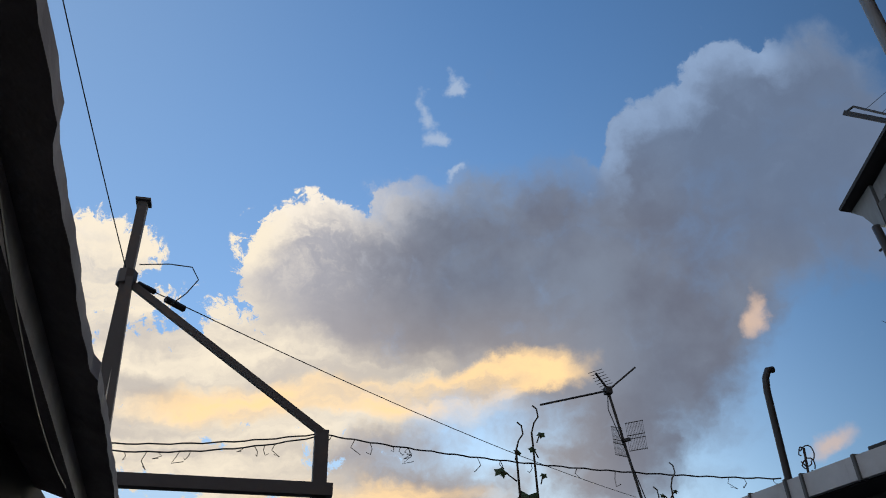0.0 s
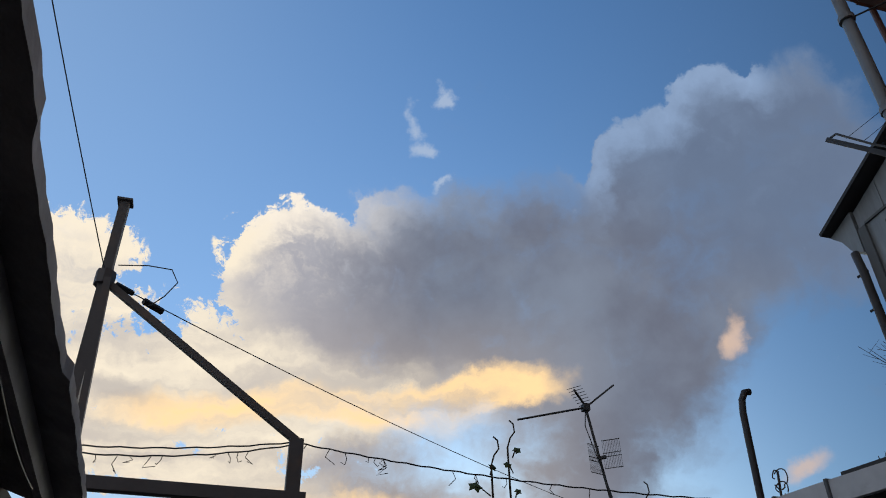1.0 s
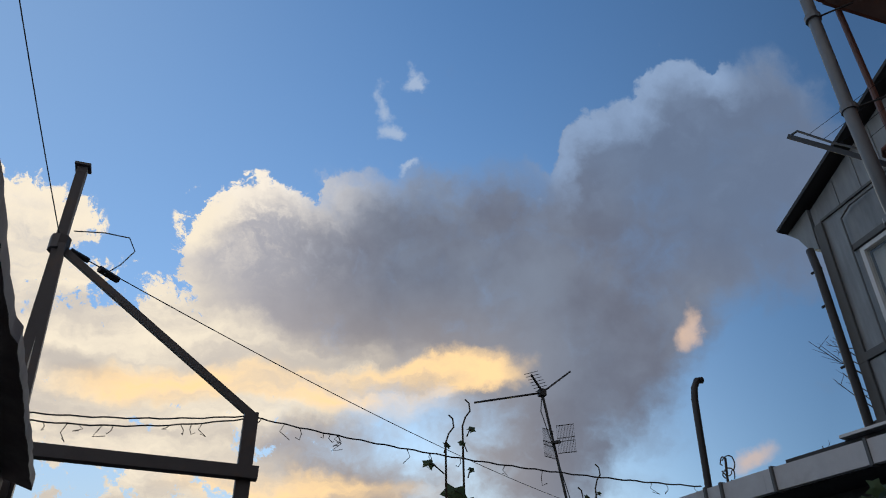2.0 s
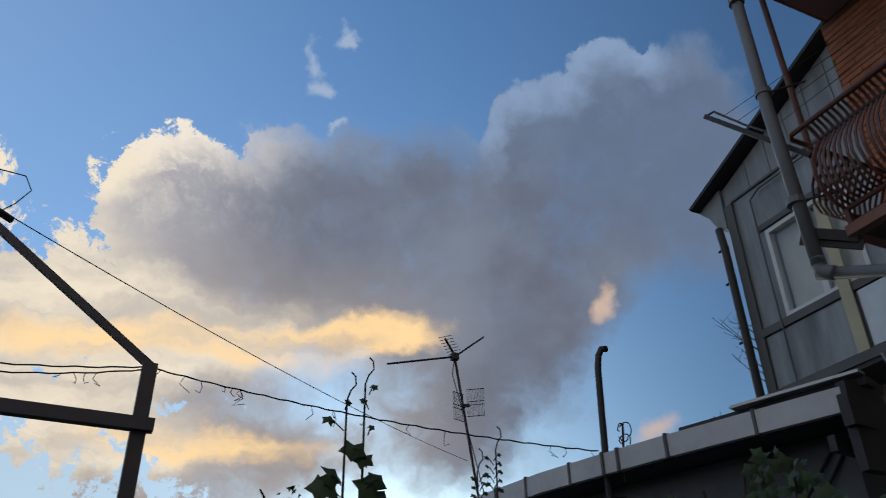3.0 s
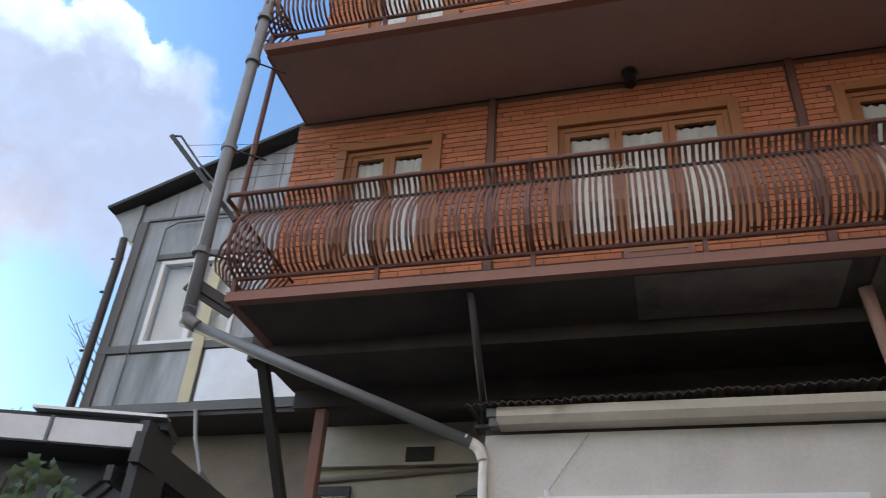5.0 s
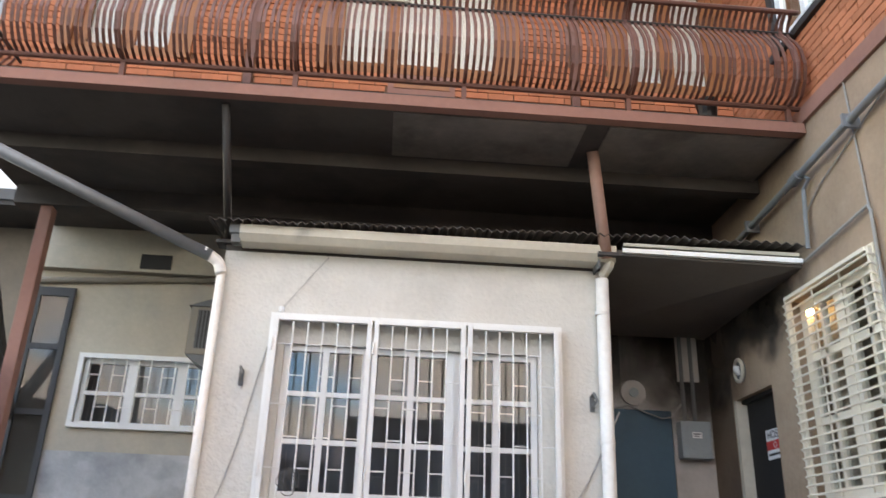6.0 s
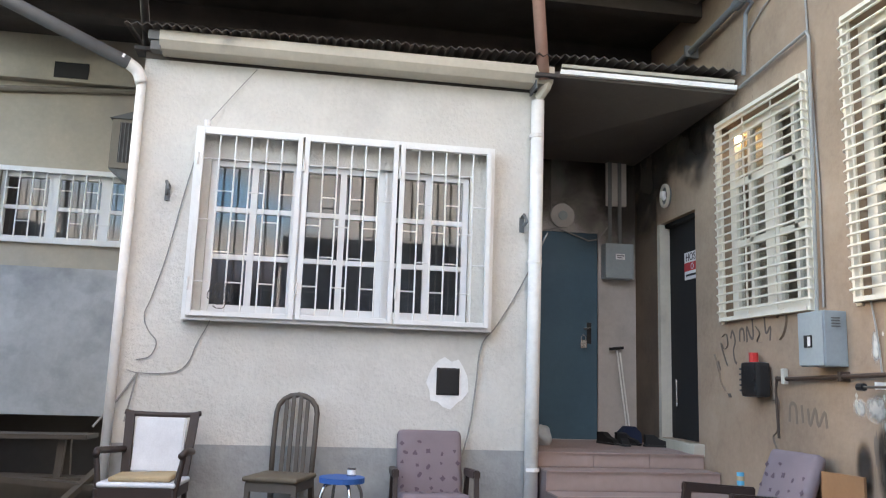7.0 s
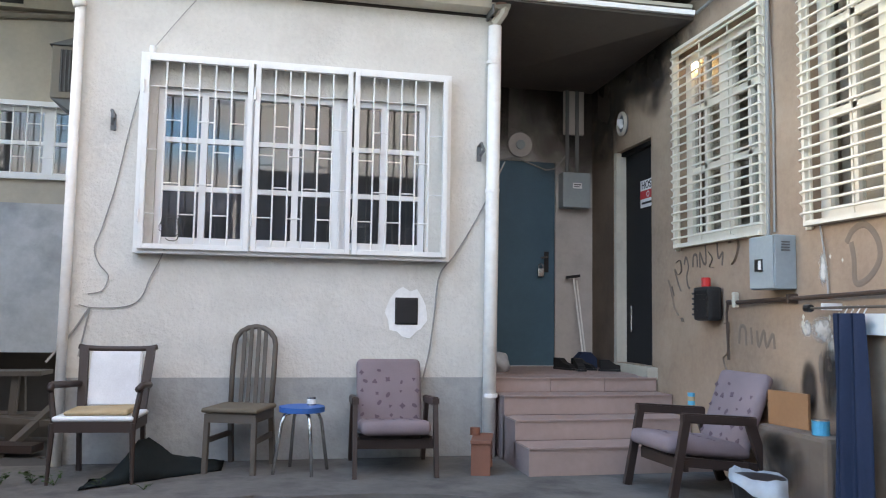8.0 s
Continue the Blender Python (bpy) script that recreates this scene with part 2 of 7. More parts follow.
# ---- materials ----
def mat(name, base, rough=0.7, metal=0.0, dark=0.75, light=1.12, grain=40.0, patch=1.5, bump=0.15, tint=None, tint_scale=0.8, tint_lo=0.5, tint_hi=0.7, per_object=0.0, per_island=0.0, spec=0.4, vertical=False):
    """A surface with variation at two scales, optional stains of another colour and relief."""
    mt = bpy.data.materials.new(name)
    mt.use_nodes = True
    nt = mt.node_tree
    b = nt.nodes["Principled BSDF"]
    b.inputs["Roughness"].default_value, b.inputs["Metallic"].default_value = rough, metal
    b.inputs["Specular IOR Level"].default_value = spec
    tc = nt.nodes.new("ShaderNodeTexCoord")
    src = tc.outputs["Object"]
    if vertical:
        mp = nt.nodes.new("ShaderNodeMapping")
        mp.inputs[3].default_value = (1, 1, 0.18)
        nt.links.new(src, mp.inputs[0])
        src = mp.outputs[0]

    def nz(scale, detail):
        n = nt.nodes.new("ShaderNodeTexNoise")
        nt.links.new(src, n.inputs["Vector"])
        n.inputs["Scale"].default_value, n.inputs["Detail"].default_value, n.inputs["Roughness"].default_value = scale, detail, 0.6
        return n.outputs[0]

    big, fine = nz(patch, 5), nz(grain, 4)
    both = nt.nodes.new("ShaderNodeMath")
    both.operation = "MULTIPLY_ADD"
    nt.links.new(fine, both.inputs[0])
    both.inputs[1].default_value = 0.4
    nt.links.new(big, both.inputs[2])
    last = both.outputs[0]
    if per_object or per_island:
        if per_object:
            info, amount = nt.nodes.new("ShaderNodeObjectInfo").outputs["Random"], per_object
        else:
            info, amount = nt.nodes.new("ShaderNodeNewGeometry").outputs["Random Per Island"], per_island
        ma = nt.nodes.new("ShaderNodeMath")
        ma.operation = "MULTIPLY_ADD"
        nt.links.new(info, ma.inputs[0])
        ma.inputs[1].default_value = amount
        nt.links.new(last, ma.inputs[2])
        last = ma.outputs[0]
        extra = amount * 0.5
    else:
        extra = 0.0
    rg = nt.nodes.new("ShaderNodeMapRange")
    nt.links.new(last, rg.inputs[0])
    rg.inputs[1].default_value, rg.inputs[2].default_value = 0.45 + extra - max(0.2, extra), 0.95 + extra + max(0.0, extra - 0.2)
    rg.inputs[3].default_value, rg.inputs[4].default_value = dark, light
    mx = nt.nodes.new("ShaderNodeMix")
    mx.data_type, mx.blend_type = "RGBA", "MULTIPLY"
    mx.inputs[0].default_value = 1.0
    mx.inputs[6].default_value = (*base, 1)
    nt.links.new(rg.outputs[0], mx.inputs[7])
    col = mx.outputs[2]
    if tint:
        st = nz(tint_scale, 6)
        r2 = nt.nodes.new("ShaderNodeMapRange")
        nt.links.new(st, r2.inputs[0])
        r2.inputs[1].default_value, r2.inputs[2].default_value = tint_lo, tint_hi
        m2 = nt.nodes.new("ShaderNodeMix")
        m2.data_type = "RGBA"
        nt.links.new(r2.outputs[0], m2.inputs[0])
        nt.links.new(col, m2.inputs[6])
        m2.inputs[7].default_value = (*tint, 1)
        col = m2.outputs[2]
    nt.links.new(col, b.inputs["Base Color"])
    if bump:
        bp = nt.nodes.new("ShaderNodeBump")
        bp.inputs["Strength"].default_value, bp.inputs["Distance"].default_value = bump, 0.01
        nt.links.new(last, bp.inputs["Height"])
        nt.links.new(bp.outputs[0], b.inputs["Normal"])
    return mt


def soft_patch_mat(name, colour, most, scale):
    """A soft patch that fades out towards its edges, broken up by noise."""
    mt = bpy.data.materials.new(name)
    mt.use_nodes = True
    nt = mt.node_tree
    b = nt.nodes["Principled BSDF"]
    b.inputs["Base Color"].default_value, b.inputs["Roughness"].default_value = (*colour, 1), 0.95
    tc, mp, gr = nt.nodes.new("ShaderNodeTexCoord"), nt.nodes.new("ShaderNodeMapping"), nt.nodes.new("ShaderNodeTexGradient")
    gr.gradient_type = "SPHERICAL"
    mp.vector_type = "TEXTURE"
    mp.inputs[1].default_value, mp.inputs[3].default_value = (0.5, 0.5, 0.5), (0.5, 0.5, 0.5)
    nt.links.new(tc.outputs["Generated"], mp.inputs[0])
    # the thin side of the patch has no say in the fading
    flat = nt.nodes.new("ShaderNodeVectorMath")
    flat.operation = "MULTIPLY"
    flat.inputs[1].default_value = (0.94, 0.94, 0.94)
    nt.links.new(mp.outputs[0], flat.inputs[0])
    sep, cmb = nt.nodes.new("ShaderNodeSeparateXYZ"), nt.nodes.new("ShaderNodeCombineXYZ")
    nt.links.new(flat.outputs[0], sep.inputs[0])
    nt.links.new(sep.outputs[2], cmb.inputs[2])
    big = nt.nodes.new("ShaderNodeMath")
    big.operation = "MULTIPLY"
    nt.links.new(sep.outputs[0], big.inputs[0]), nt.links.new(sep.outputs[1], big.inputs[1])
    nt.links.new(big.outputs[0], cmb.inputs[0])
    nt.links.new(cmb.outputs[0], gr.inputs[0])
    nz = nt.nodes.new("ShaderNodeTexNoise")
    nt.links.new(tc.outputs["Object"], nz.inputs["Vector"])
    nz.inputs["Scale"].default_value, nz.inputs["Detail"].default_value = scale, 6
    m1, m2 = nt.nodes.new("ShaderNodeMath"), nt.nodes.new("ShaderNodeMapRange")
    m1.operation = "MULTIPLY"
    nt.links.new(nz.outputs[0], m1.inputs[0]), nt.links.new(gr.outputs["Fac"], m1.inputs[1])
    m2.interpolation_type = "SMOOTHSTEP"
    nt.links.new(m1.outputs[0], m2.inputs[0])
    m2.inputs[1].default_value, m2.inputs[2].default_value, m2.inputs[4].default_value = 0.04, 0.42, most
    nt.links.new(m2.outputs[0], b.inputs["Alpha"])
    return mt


SOOTSHADE = soft_patch_mat("soot_and_shade", (0.045, 0.034, 0.027), 0.85, 4)
SMOKESHADE = soft_patch_mat("smoke_and_shade", (0.075, 0.06, 0.05), 0.72, 1.6)
PALESMEAR = soft_patch_mat("pale_scrape", (0.62, 0.59, 0.54), 0.95, 22)


def glass_mat(name, least):
    """A window pane: it mirrors like glass and lets part of the view through."""
    mt = bpy.data.materials.new(name)
    mt.use_nodes = True
    nt = mt.node_tree
    nt.nodes.clear()
    out, mx = nt.nodes.new("ShaderNodeOutputMaterial"), nt.nodes.new("ShaderNodeMixShader")
    tr, gl, fr = nt.nodes.new("ShaderNodeBsdfTransparent"), nt.nodes.new("ShaderNodeBsdfGlossy"), nt.nodes.new("ShaderNodeLayerWeight")
    tr.inputs[0].default_value = (0.9, 0.91, 0.9, 1)
    gl.inputs["Roughness"].default_value = 0.02
    fr.inputs[0].default_value = 0.5
    pw = nt.nodes.new("ShaderNodeMath")
    pw.operation = "POWER"
    nt.links.new(fr.outputs["Facing"], pw.inputs[0])
    pw.inputs[1].default_value = 5.0
    ad = nt.nodes.new("ShaderNodeMath")
    ad.operation = "MULTIPLY_ADD"
    nt.links.new(pw.outputs[0], ad.inputs[0])
    ad.inputs[1].default_value, ad.inputs[2].default_value = 1.0 - least, least
    nt.links.new(ad.outputs[0], mx.inputs[0])
    nt.links.new(tr.outputs[0], mx.inputs[1]), nt.links.new(gl.outputs[0], mx.inputs[2])
    nt.links.new(mx.outputs[0], out.inputs[0])
    return mt


PLASTER = mat("cream_plaster", (0.66, 0.64, 0.59), 0.9, dark=0.74, light=1.1, grain=26, patch=1.8, bump=3.2, tint=(0.52, 0.5, 0.46), tint_scale=0.9, tint_lo=0.52, tint_hi=0.85)
PLINTH = mat("grey_plinth_plaster", (0.33, 0.335, 0.33), 0.9, dark=0.68, light=1.15, grain=18, patch=3.2, bump=2.0, tint=(0.42, 0.41, 0.39), tint_scale=2.2, tint_lo=0.55, tint_hi=0.75)
BACKPLASTER = mat("old_beige_plaster", (0.48, 0.43, 0.34), 0.92, grain=18, patch=0.9, bump=0.4, tint=(0.30, 0.29, 0.27), tint_scale=0.7, tint_lo=0.48, tint_hi=0.8)
LOWPLASTER = mat("weathered_pale_plaster", (0.46, 0.47, 0.475), 0.92, dark=0.65, light=1.15, grain=16, patch=1.4, bump=0.8, tint=(0.29, 0.3, 0.31), tint_scale=2.2, tint_lo=0.45, tint_hi=0.68)
BROWNWALL = mat("brown_plaster", (0.335, 0.238, 0.168), 0.9, dark=0.62, light=1.15, grain=22, patch=1.9, bump=0.6, tint=(0.41, 0.32, 0.24), tint_scale=1.7, tint_lo=0.55, tint_hi=0.85)
RECESS = mat("grey_recess_plaster", (0.5, 0.465, 0.43), 0.9, grain=24, patch=1.3, bump=0.3, tint=(0.3, 0.275, 0.25), tint_scale=0.9, tint_lo=0.5, tint_hi=0.75)
# dark plaster with large darker blotches
DARKCEIL = mat("dark_plaster", (0.135, 0.115, 0.1), 0.95, grain=20, patch=0.8, bump=0.3, tint=(0.09, 0.08, 0.075), tint_scale=0.6, tint_lo=0.45, tint_hi=0.7)
SHADEBROWN = mat("smoked_and_shaded_plaster", (0.16, 0.115, 0.082), 0.92, grain=24, patch=1.1, bump=0.35, tint=(0.09, 0.066, 0.05), tint_scale=1.2, tint_lo=0.45, tint_hi=0.7)
GASPIPE = mat("dark_brown_pipe", (0.065, 0.042, 0.032), 0.6, grain=30, patch=4, bump=0.1)
SLATPAINT = mat("cream_white_painted_bars", (0.76, 0.69, 0.57), 0.5, dark=0.88, light=1.04, grain=40, patch=4, bump=0.1)
NETCURTAIN = mat("beige_net_curtain", (0.42, 0.36, 0.29), 0.95, grain=60, patch=3, bump=0.2)
LEDGE = mat("dark_brown_ledge", (0.17, 0.125, 0.095), 0.92, grain=24, patch=1.6, bump=0.4, tint=(0.2, 0.15, 0.11), tint_scale=2.5, tint_lo=0.5, tint_hi=0.75)
BRICK = mat("orange_brick", (0.48, 0.172, 0.084), 0.85, dark=0.7, light=1.15, grain=30, patch=3, bump=0.3, per_object=0.5)
BRICKREST = mat("orange_brick_joined", (0.48, 0.172, 0.084), 0.85, dark=0.7, light=1.15, grain=30, patch=3, bump=0.3, per_island=0.5)
MORTAR = mat("dark_mortar", (0.17, 0.09, 0.055), 0.95, grain=50, patch=2)
TERRA = mat("terracotta_paint", (0.3, 0.15, 0.115), 0.75, grain=20, patch=1.2, bump=0.2, tint=(0.22, 0.13, 0.1), tint_lo=0.55, tint_hi=0.8)
PINKTERRA = mat("faded_terracotta_paint", (0.44, 0.27, 0.22), 0.7, grain=20, patch=3, bump=0.2, tint=(0.3, 0.17, 0.13), tint_scale=3, tint_lo=0.5, tint_hi=0.75)
IRON = mat("red_brown_painted_iron", (0.16, 0.072, 0.055), 0.55, grain=30, patch=3, bump=0.15, tint=(0.09, 0.05, 0.04), tint_scale=5, tint_lo=0.5, tint_hi=0.75)
DARKIRON = mat("dark_painted_steel", (0.045, 0.042, 0.042), 0.55, grain=25, patch=2, bump=0.15, tint=(0.11, 0.07, 0.05), tint_scale=4, tint_lo=0.62, tint_hi=0.8)
# dark grey-brown concrete with darker blotches
SOFFIT = mat("dark_concrete", (0.10, 0.086, 0.076), 0.95, grain=14, patch=1.0, bump=0.3, tint=(0.06, 0.052, 0.048), tint_scale=0.7, tint_lo=0.45, tint_hi=0.62)
UPSOFFIT = mat("brown_painted_soffit", (0.36, 0.28, 0.26), 0.85, grain=14, patch=0.7, bump=0.1)
SLABGREY = mat("grey_soffit_panel", (0.21, 0.185, 0.165), 0.9, dark=0.6, light=1.2, grain=14, patch=1.8, bump=0.3, tint=(0.09, 0.075, 0.065), tint_scale=1.4, tint_lo=0.5, tint_hi=0.75)
WOODFRAME = mat("varnished_wood", (0.33, 0.135, 0.055), 0.5, grain=18, patch=2, bump=0.15, vertical=True)
DARKWOOD = mat("dark_stained_wood", (0.042, 0.028, 0.024), 0.45, grain=20, patch=3, bump=0.15, vertical=True)
GREYWOOD = mat("faded_brown_wood", (0.095, 0.078, 0.064), 0.6, grain=20, patch=3, bump=0.15, vertical=True)
WHITEPVC = mat("white_plastic", (0.78, 0.79, 0.79), 0.35, dark=0.93, light=1.03, bump=0.0)
WHITEPAINT = mat("white_painted_steel", (0.78, 0.78, 0.76), 0.45, dark=0.9, light=1.04, grain=40, patch=4, bump=0.1)
WHITEPIPE = mat("whitewashed_pipe", (0.84, 0.82, 0.78), 0.6, grain=20, patch=2, bump=0.2, tint=(0.62, 0.6, 0.56), tint_scale=4, tint_lo=0.55, tint_hi=0.75)
CREAMPAINT = mat("cream_painted_board", (0.56, 0.52, 0.43), 0.7, grain=20, patch=1.5, bump=0.2, tint=(0.36, 0.33, 0.28), tint_scale=2.5, tint_lo=0.58, tint_hi=0.75)
ZINC = mat("galvanised_pipe", (0.22, 0.235, 0.25), 0.6, metal=0.3, grain=12, patch=1.2, bump=0.1)
CORR = mat("rusted_corrugated_sheet", (0.10, 0.085, 0.075), 0.8, metal=0.2, grain=20, patch=2, bump=0.3)
TIN = mat("tin_sheet", (0.29, 0.305, 0.31), 0.6, metal=0.4, dark=0.4, light=1.5, grain=9, patch=1.4, bump=0.25, tint=(0.17, 0.18, 0.18), tint_scale=1.6, tint_lo=0.45, tint_hi=0.7, vertical=True)
TINBRIGHT = mat("bright_tin_panel", (0.5, 0.52, 0.53), 0.35, metal=0.6, grain=9, patch=0.9, bump=0.1)
GREYPAINT = mat("grey_painted_board", (0.14, 0.145, 0.145), 0.75, grain=14, patch=1.5, bump=0.2, vertical=True)
YELLOWSTRIP = mat("cream_yellow_trim", (0.6, 0.54, 0.36), 0.6, bump=0.1)
ROOFDARK = mat("dark_roof_edge", (0.06, 0.062, 0.065), 0.8, bump=0.2)
BLUEDOOR = mat("blue_grey_steel_door", (0.06, 0.122, 0.168), 0.5, grain=20, patch=1.2, bump=0.08)
BLACKDOOR = mat("black_door", (0.014, 0.013, 0.013), 0.75, bump=0.05)
STEP = mat("pink_grey_tile", (0.345, 0.25, 0.22), 0.55, grain=20, patch=2, bump=0.1, per_object=0.1)
GROUT = mat("grout", (0.26, 0.195, 0.185), 0.9)
CONCRETE = mat("worn_concrete", (0.125, 0.117, 0.108), 0.92, dark=0.6, light=1.25, grain=14, patch=2.4, bump=1.2, tint=(0.075, 0.07, 0.066), tint_scale=2.6, tint_lo=0.5, tint_hi=0.68)
ASPHALT = mat("asphalt", (0.065, 0.061, 0.058), 0.95, grain=30, patch=0.8, bump=0.5)
GREYBOX = mat("grey_painted_box", (0.3, 0.34, 0.35), 0.5, bump=0.05)
BLACKPL = mat("black_plastic", (0.02, 0.02, 0.021), 0.4, bump=0.05)
UPHOLST = mat("mauve_fabric", (0.215, 0.168, 0.178), 0.95, grain=120, patch=3, bump=0.3)
MOTIF = mat("dark_purple_motif", (0.12, 0.085, 0.1), 0.95, grain=120, bump=0.2)
WHITEFAB = mat("white_fabric", (0.7, 0.71, 0.73), 0.95, grain=90, patch=4, bump=0.2)
TANFAB = mat("tan_cushion", (0.44, 0.335, 0.2), 0.95, grain=90, patch=5, bump=0.3)
BROWNFAB = mat("olive_brown_seat", (0.13, 0.105, 0.075), 0.95, grain=90, patch=5, bump=0.2)
DARKCLOTH = mat("dark_green_cloth", (0.022, 0.03, 0.032), 0.95, grain=60, patch=4, bump=0.3)
FRAMESTEEL = mat("weathered_brown_steel", (0.11, 0.1, 0.098), 0.6, grain=25, patch=2, bump=0.15, tint=(0.18, 0.12, 0.09), tint_scale=3, tint_lo=0.55, tint_hi=0.75)
# the old beige at half tone, with the shade under the house painted in
LOWBEIGE = mat("shade_toned_beige", (0.25, 0.22, 0.18), 0.92, grain=18, patch=0.9, bump=0.4, tint=(0.14, 0.125, 0.11), tint_scale=0.8, tint_lo=0.45, tint_hi=0.75)
CURTAINW = mat("white_lace_curtain", (0.88, 0.86, 0.82), 0.95, grain=60, patch=5, bump=0.2)
NAVY = mat("navy_curtain", (0.018, 0.028, 0.06), 0.9, grain=60, patch=3, bump=0.2)
BLUEPL = mat("blue_seat", (0.03, 0.12, 0.38), 0.5, bump=0.05)
CHROME = mat("chromed_tube", (0.6, 0.6, 0.6), 0.25, metal=0.9, bump=0.0)
REDWOOD = mat("red_brown_board", (0.2, 0.085, 0.055), 0.7, grain=20, patch=3, bump=0.2)
PLYWOOD = mat("orange_plywood", (0.3, 0.15, 0.07), 0.65, bump=0.1)
SKYBLUE = mat("sky_blue_tin", (0.08, 0.38, 0.55), 0.4, bump=0.0)
REDPL = mat("red_plastic", (0.55, 0.03, 0.03), 0.4, bump=0.0)
PAPER = mat("white_sign", (0.75, 0.75, 0.74), 0.5, bump=0.0)
INKMAT = mat("black_ink", (0.02, 0.02, 0.02), 0.6, bump=0.0)
WHITEBAG = mat("white_plastic_bag", (0.4, 0.43, 0.45), 0.4, bump=0.2)
ROOMDARK = mat("dim_room_wall", (0.2, 0.23, 0.28), 0.95)
WIRE = mat("black_cable", (0.03, 0.03, 0.032), 0.6, bump=0.0)
COILWIRE = mat("dull_dark_cable", (0.11, 0.105, 0.1), 0.6, bump=0.0)
GREYWIRE = mat("grey_cable", (0.3, 0.29, 0.27), 0.6, bump=0.0)
FAINT = mat("faded_spray_paint", (0.2, 0.15, 0.115), 0.85, grain=60, patch=6, bump=0.0)
GRAFFITI = mat("black_spray_paint", (0.125, 0.095, 0.075), 0.8, bump=0.0)
REPAIR = mat("white_filler_patch", (0.82, 0.82, 0.8), 0.9, grain=30, patch=3, bump=0.3)
EAVE = mat("dark_eave_sheet", (0.34, 0.31, 0.32), 0.95, dark=0.5, light=1.2, grain=9, patch=2.2, bump=1.5)
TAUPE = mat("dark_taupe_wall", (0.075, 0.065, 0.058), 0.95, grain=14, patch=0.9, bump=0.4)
SHEDWALL = mat("grey_shed_render", (0.2, 0.215, 0.23), 0.9, grain=16, patch=1.0, bump=0.3, tint=(0.12, 0.125, 0.13), tint_lo=0.5, tint_hi=0.75)
WHITEGUT = mat("white_tin_gutter", (0.62, 0.64, 0.66), 0.5, grain=14, patch=2, bump=0.1, tint=(0.42, 0.42, 0.41), tint_scale=3, tint_lo=0.55, tint_hi=0.8)
BARK = mat("vine_stem", (0.07, 0.055, 0.035), 0.9, bump=0.2)
LEAF = mat("vine_leaf", (0.035, 0.065, 0.018), 0.6, dark=0.6, light=1.4, patch=3, bump=0.1, per_island=0.5)
TWIG = mat("bare_twig", (0.08, 0.06, 0.05), 0.9, bump=0.1)
PANE = glass_mat("window_glass", 0.058)
THINPANE = glass_mat("thin_window_glass", 0.035)


# ---- building helpers ----
def box(bm, x0, x1, y0, y1, z0, z1):
    vs = [bm.verts.new(p) for p in ((x0, y0, z0), (x1, y0, z0), (x1, y1, z0), (x0, y1, z0), (x0, y0, z1), (x1, y0, z1), (x1, y1, z1), (x0, y1, z1))]
    for f in ((3, 2, 1, 0), (4, 5, 6, 7), (0, 1, 5, 4), (1, 2, 6, 5), (2, 3, 7, 6), (3, 0, 4, 7)):
        bm.faces.new([vs[i] for i in f])
    return vs


def boxes(*rows, bevel=0.0):
    bm = bmesh.new()
    for r in rows:
        box(bm, *r)
    if bevel:
        bmesh.ops.bevel(bm, geom=bm.edges[:], offset=bevel, segments=2, affect="EDGES", profile=0.6)
    return bm


def tube(bm, pts, r, sides=8, r2=None, caps=True, flat=1.0):
    """A round bar along a line of points; r2: the radius at its end; flat squashes it."""
    pts = [Vector(p) for p in pts]
    rings = []
    n = len(pts)
    ref = None
    for i, p in enumerate(pts):
        d = (pts[min(i + 1, n - 1)] - pts[max(i - 1, 0)]).normalized()
        if ref is None:
            ref = Vector((0, 0, 1)) if abs(d.z) < 0.9 else Vector((1, 0, 0))
        a = d.cross(ref).normalized()
        b = a.cross(d).normalized()
        ref = b
        rr = r if r2 is None else r + (r2 - r) * i / (n - 1)
        rings.append([bm.verts.new(p + a * (math.cos(k * 2 * math.pi / sides) * rr) + b * (math.sin(k * 2 * math.pi / sides) * rr * flat)) for k in range(sides)])
    for r0, r1 in zip(rings, rings[1:]):
        for k in range(sides):
            bm.faces.new((r0[k], r0[(k + 1) % sides], r1[(k + 1) % sides], r1[k]))
    if caps:
        bm.faces.new(rings[0][::-1]), bm.faces.new(rings[-1])
    return bm


def bar(bm, a, b, w, h):
    """A square bar from a to b, w wide and h deep."""
    a, b = Vector(a), Vector(b)
    d = (b - a).normalized()
    ref = Vector((0, 0, 1)) if abs(d.z) < 0.9 else Vector((0, 1, 0))
    s = d.cross(ref).normalized() * w / 2
    u = s.cross(d).normalized() * h / 2
    vs = [bm.verts.new(p + i * s + j * u) for p in (a, b) for i, j in ((-1, -1), (1, -1), (1, 1), (-1, 1))]
    for f in ((3, 2, 1, 0), (4, 5, 6, 7), (0, 1, 5, 4), (1, 2, 6, 5), (2, 3, 7, 6), (3, 0, 4, 7)):
        bm.faces.new([vs[i] for i in f])
    return bm


def bars(*rows):
    bm = bmesh.new()
    for r in rows:
        bar(bm, *r)
    return bm


def tubes(*rows):
    bm = bmesh.new()
    for r in rows:
        tube(bm, *r)
    return bm


def curvy(pts, n=6):
    """More points along a line, bent smoothly through the given ones."""
    p = [Vector(q) for q in pts]
    p = [p[0] * 2 - p[1]] + p + [p[-1] * 2 - p[-2]]
    out = []
    for a, b, c, d in zip(p, p[1:], p[2:], p[3:]):
        for k in range(n):
            t = k / n
            out.append(0.5 * (2 * b + (c - a) * t + (2 * a - 5 * b + 4 * c - d) * t * t + (3 * b - a - 3 * c + d) * t ** 3))
    return out + [p[-2]]


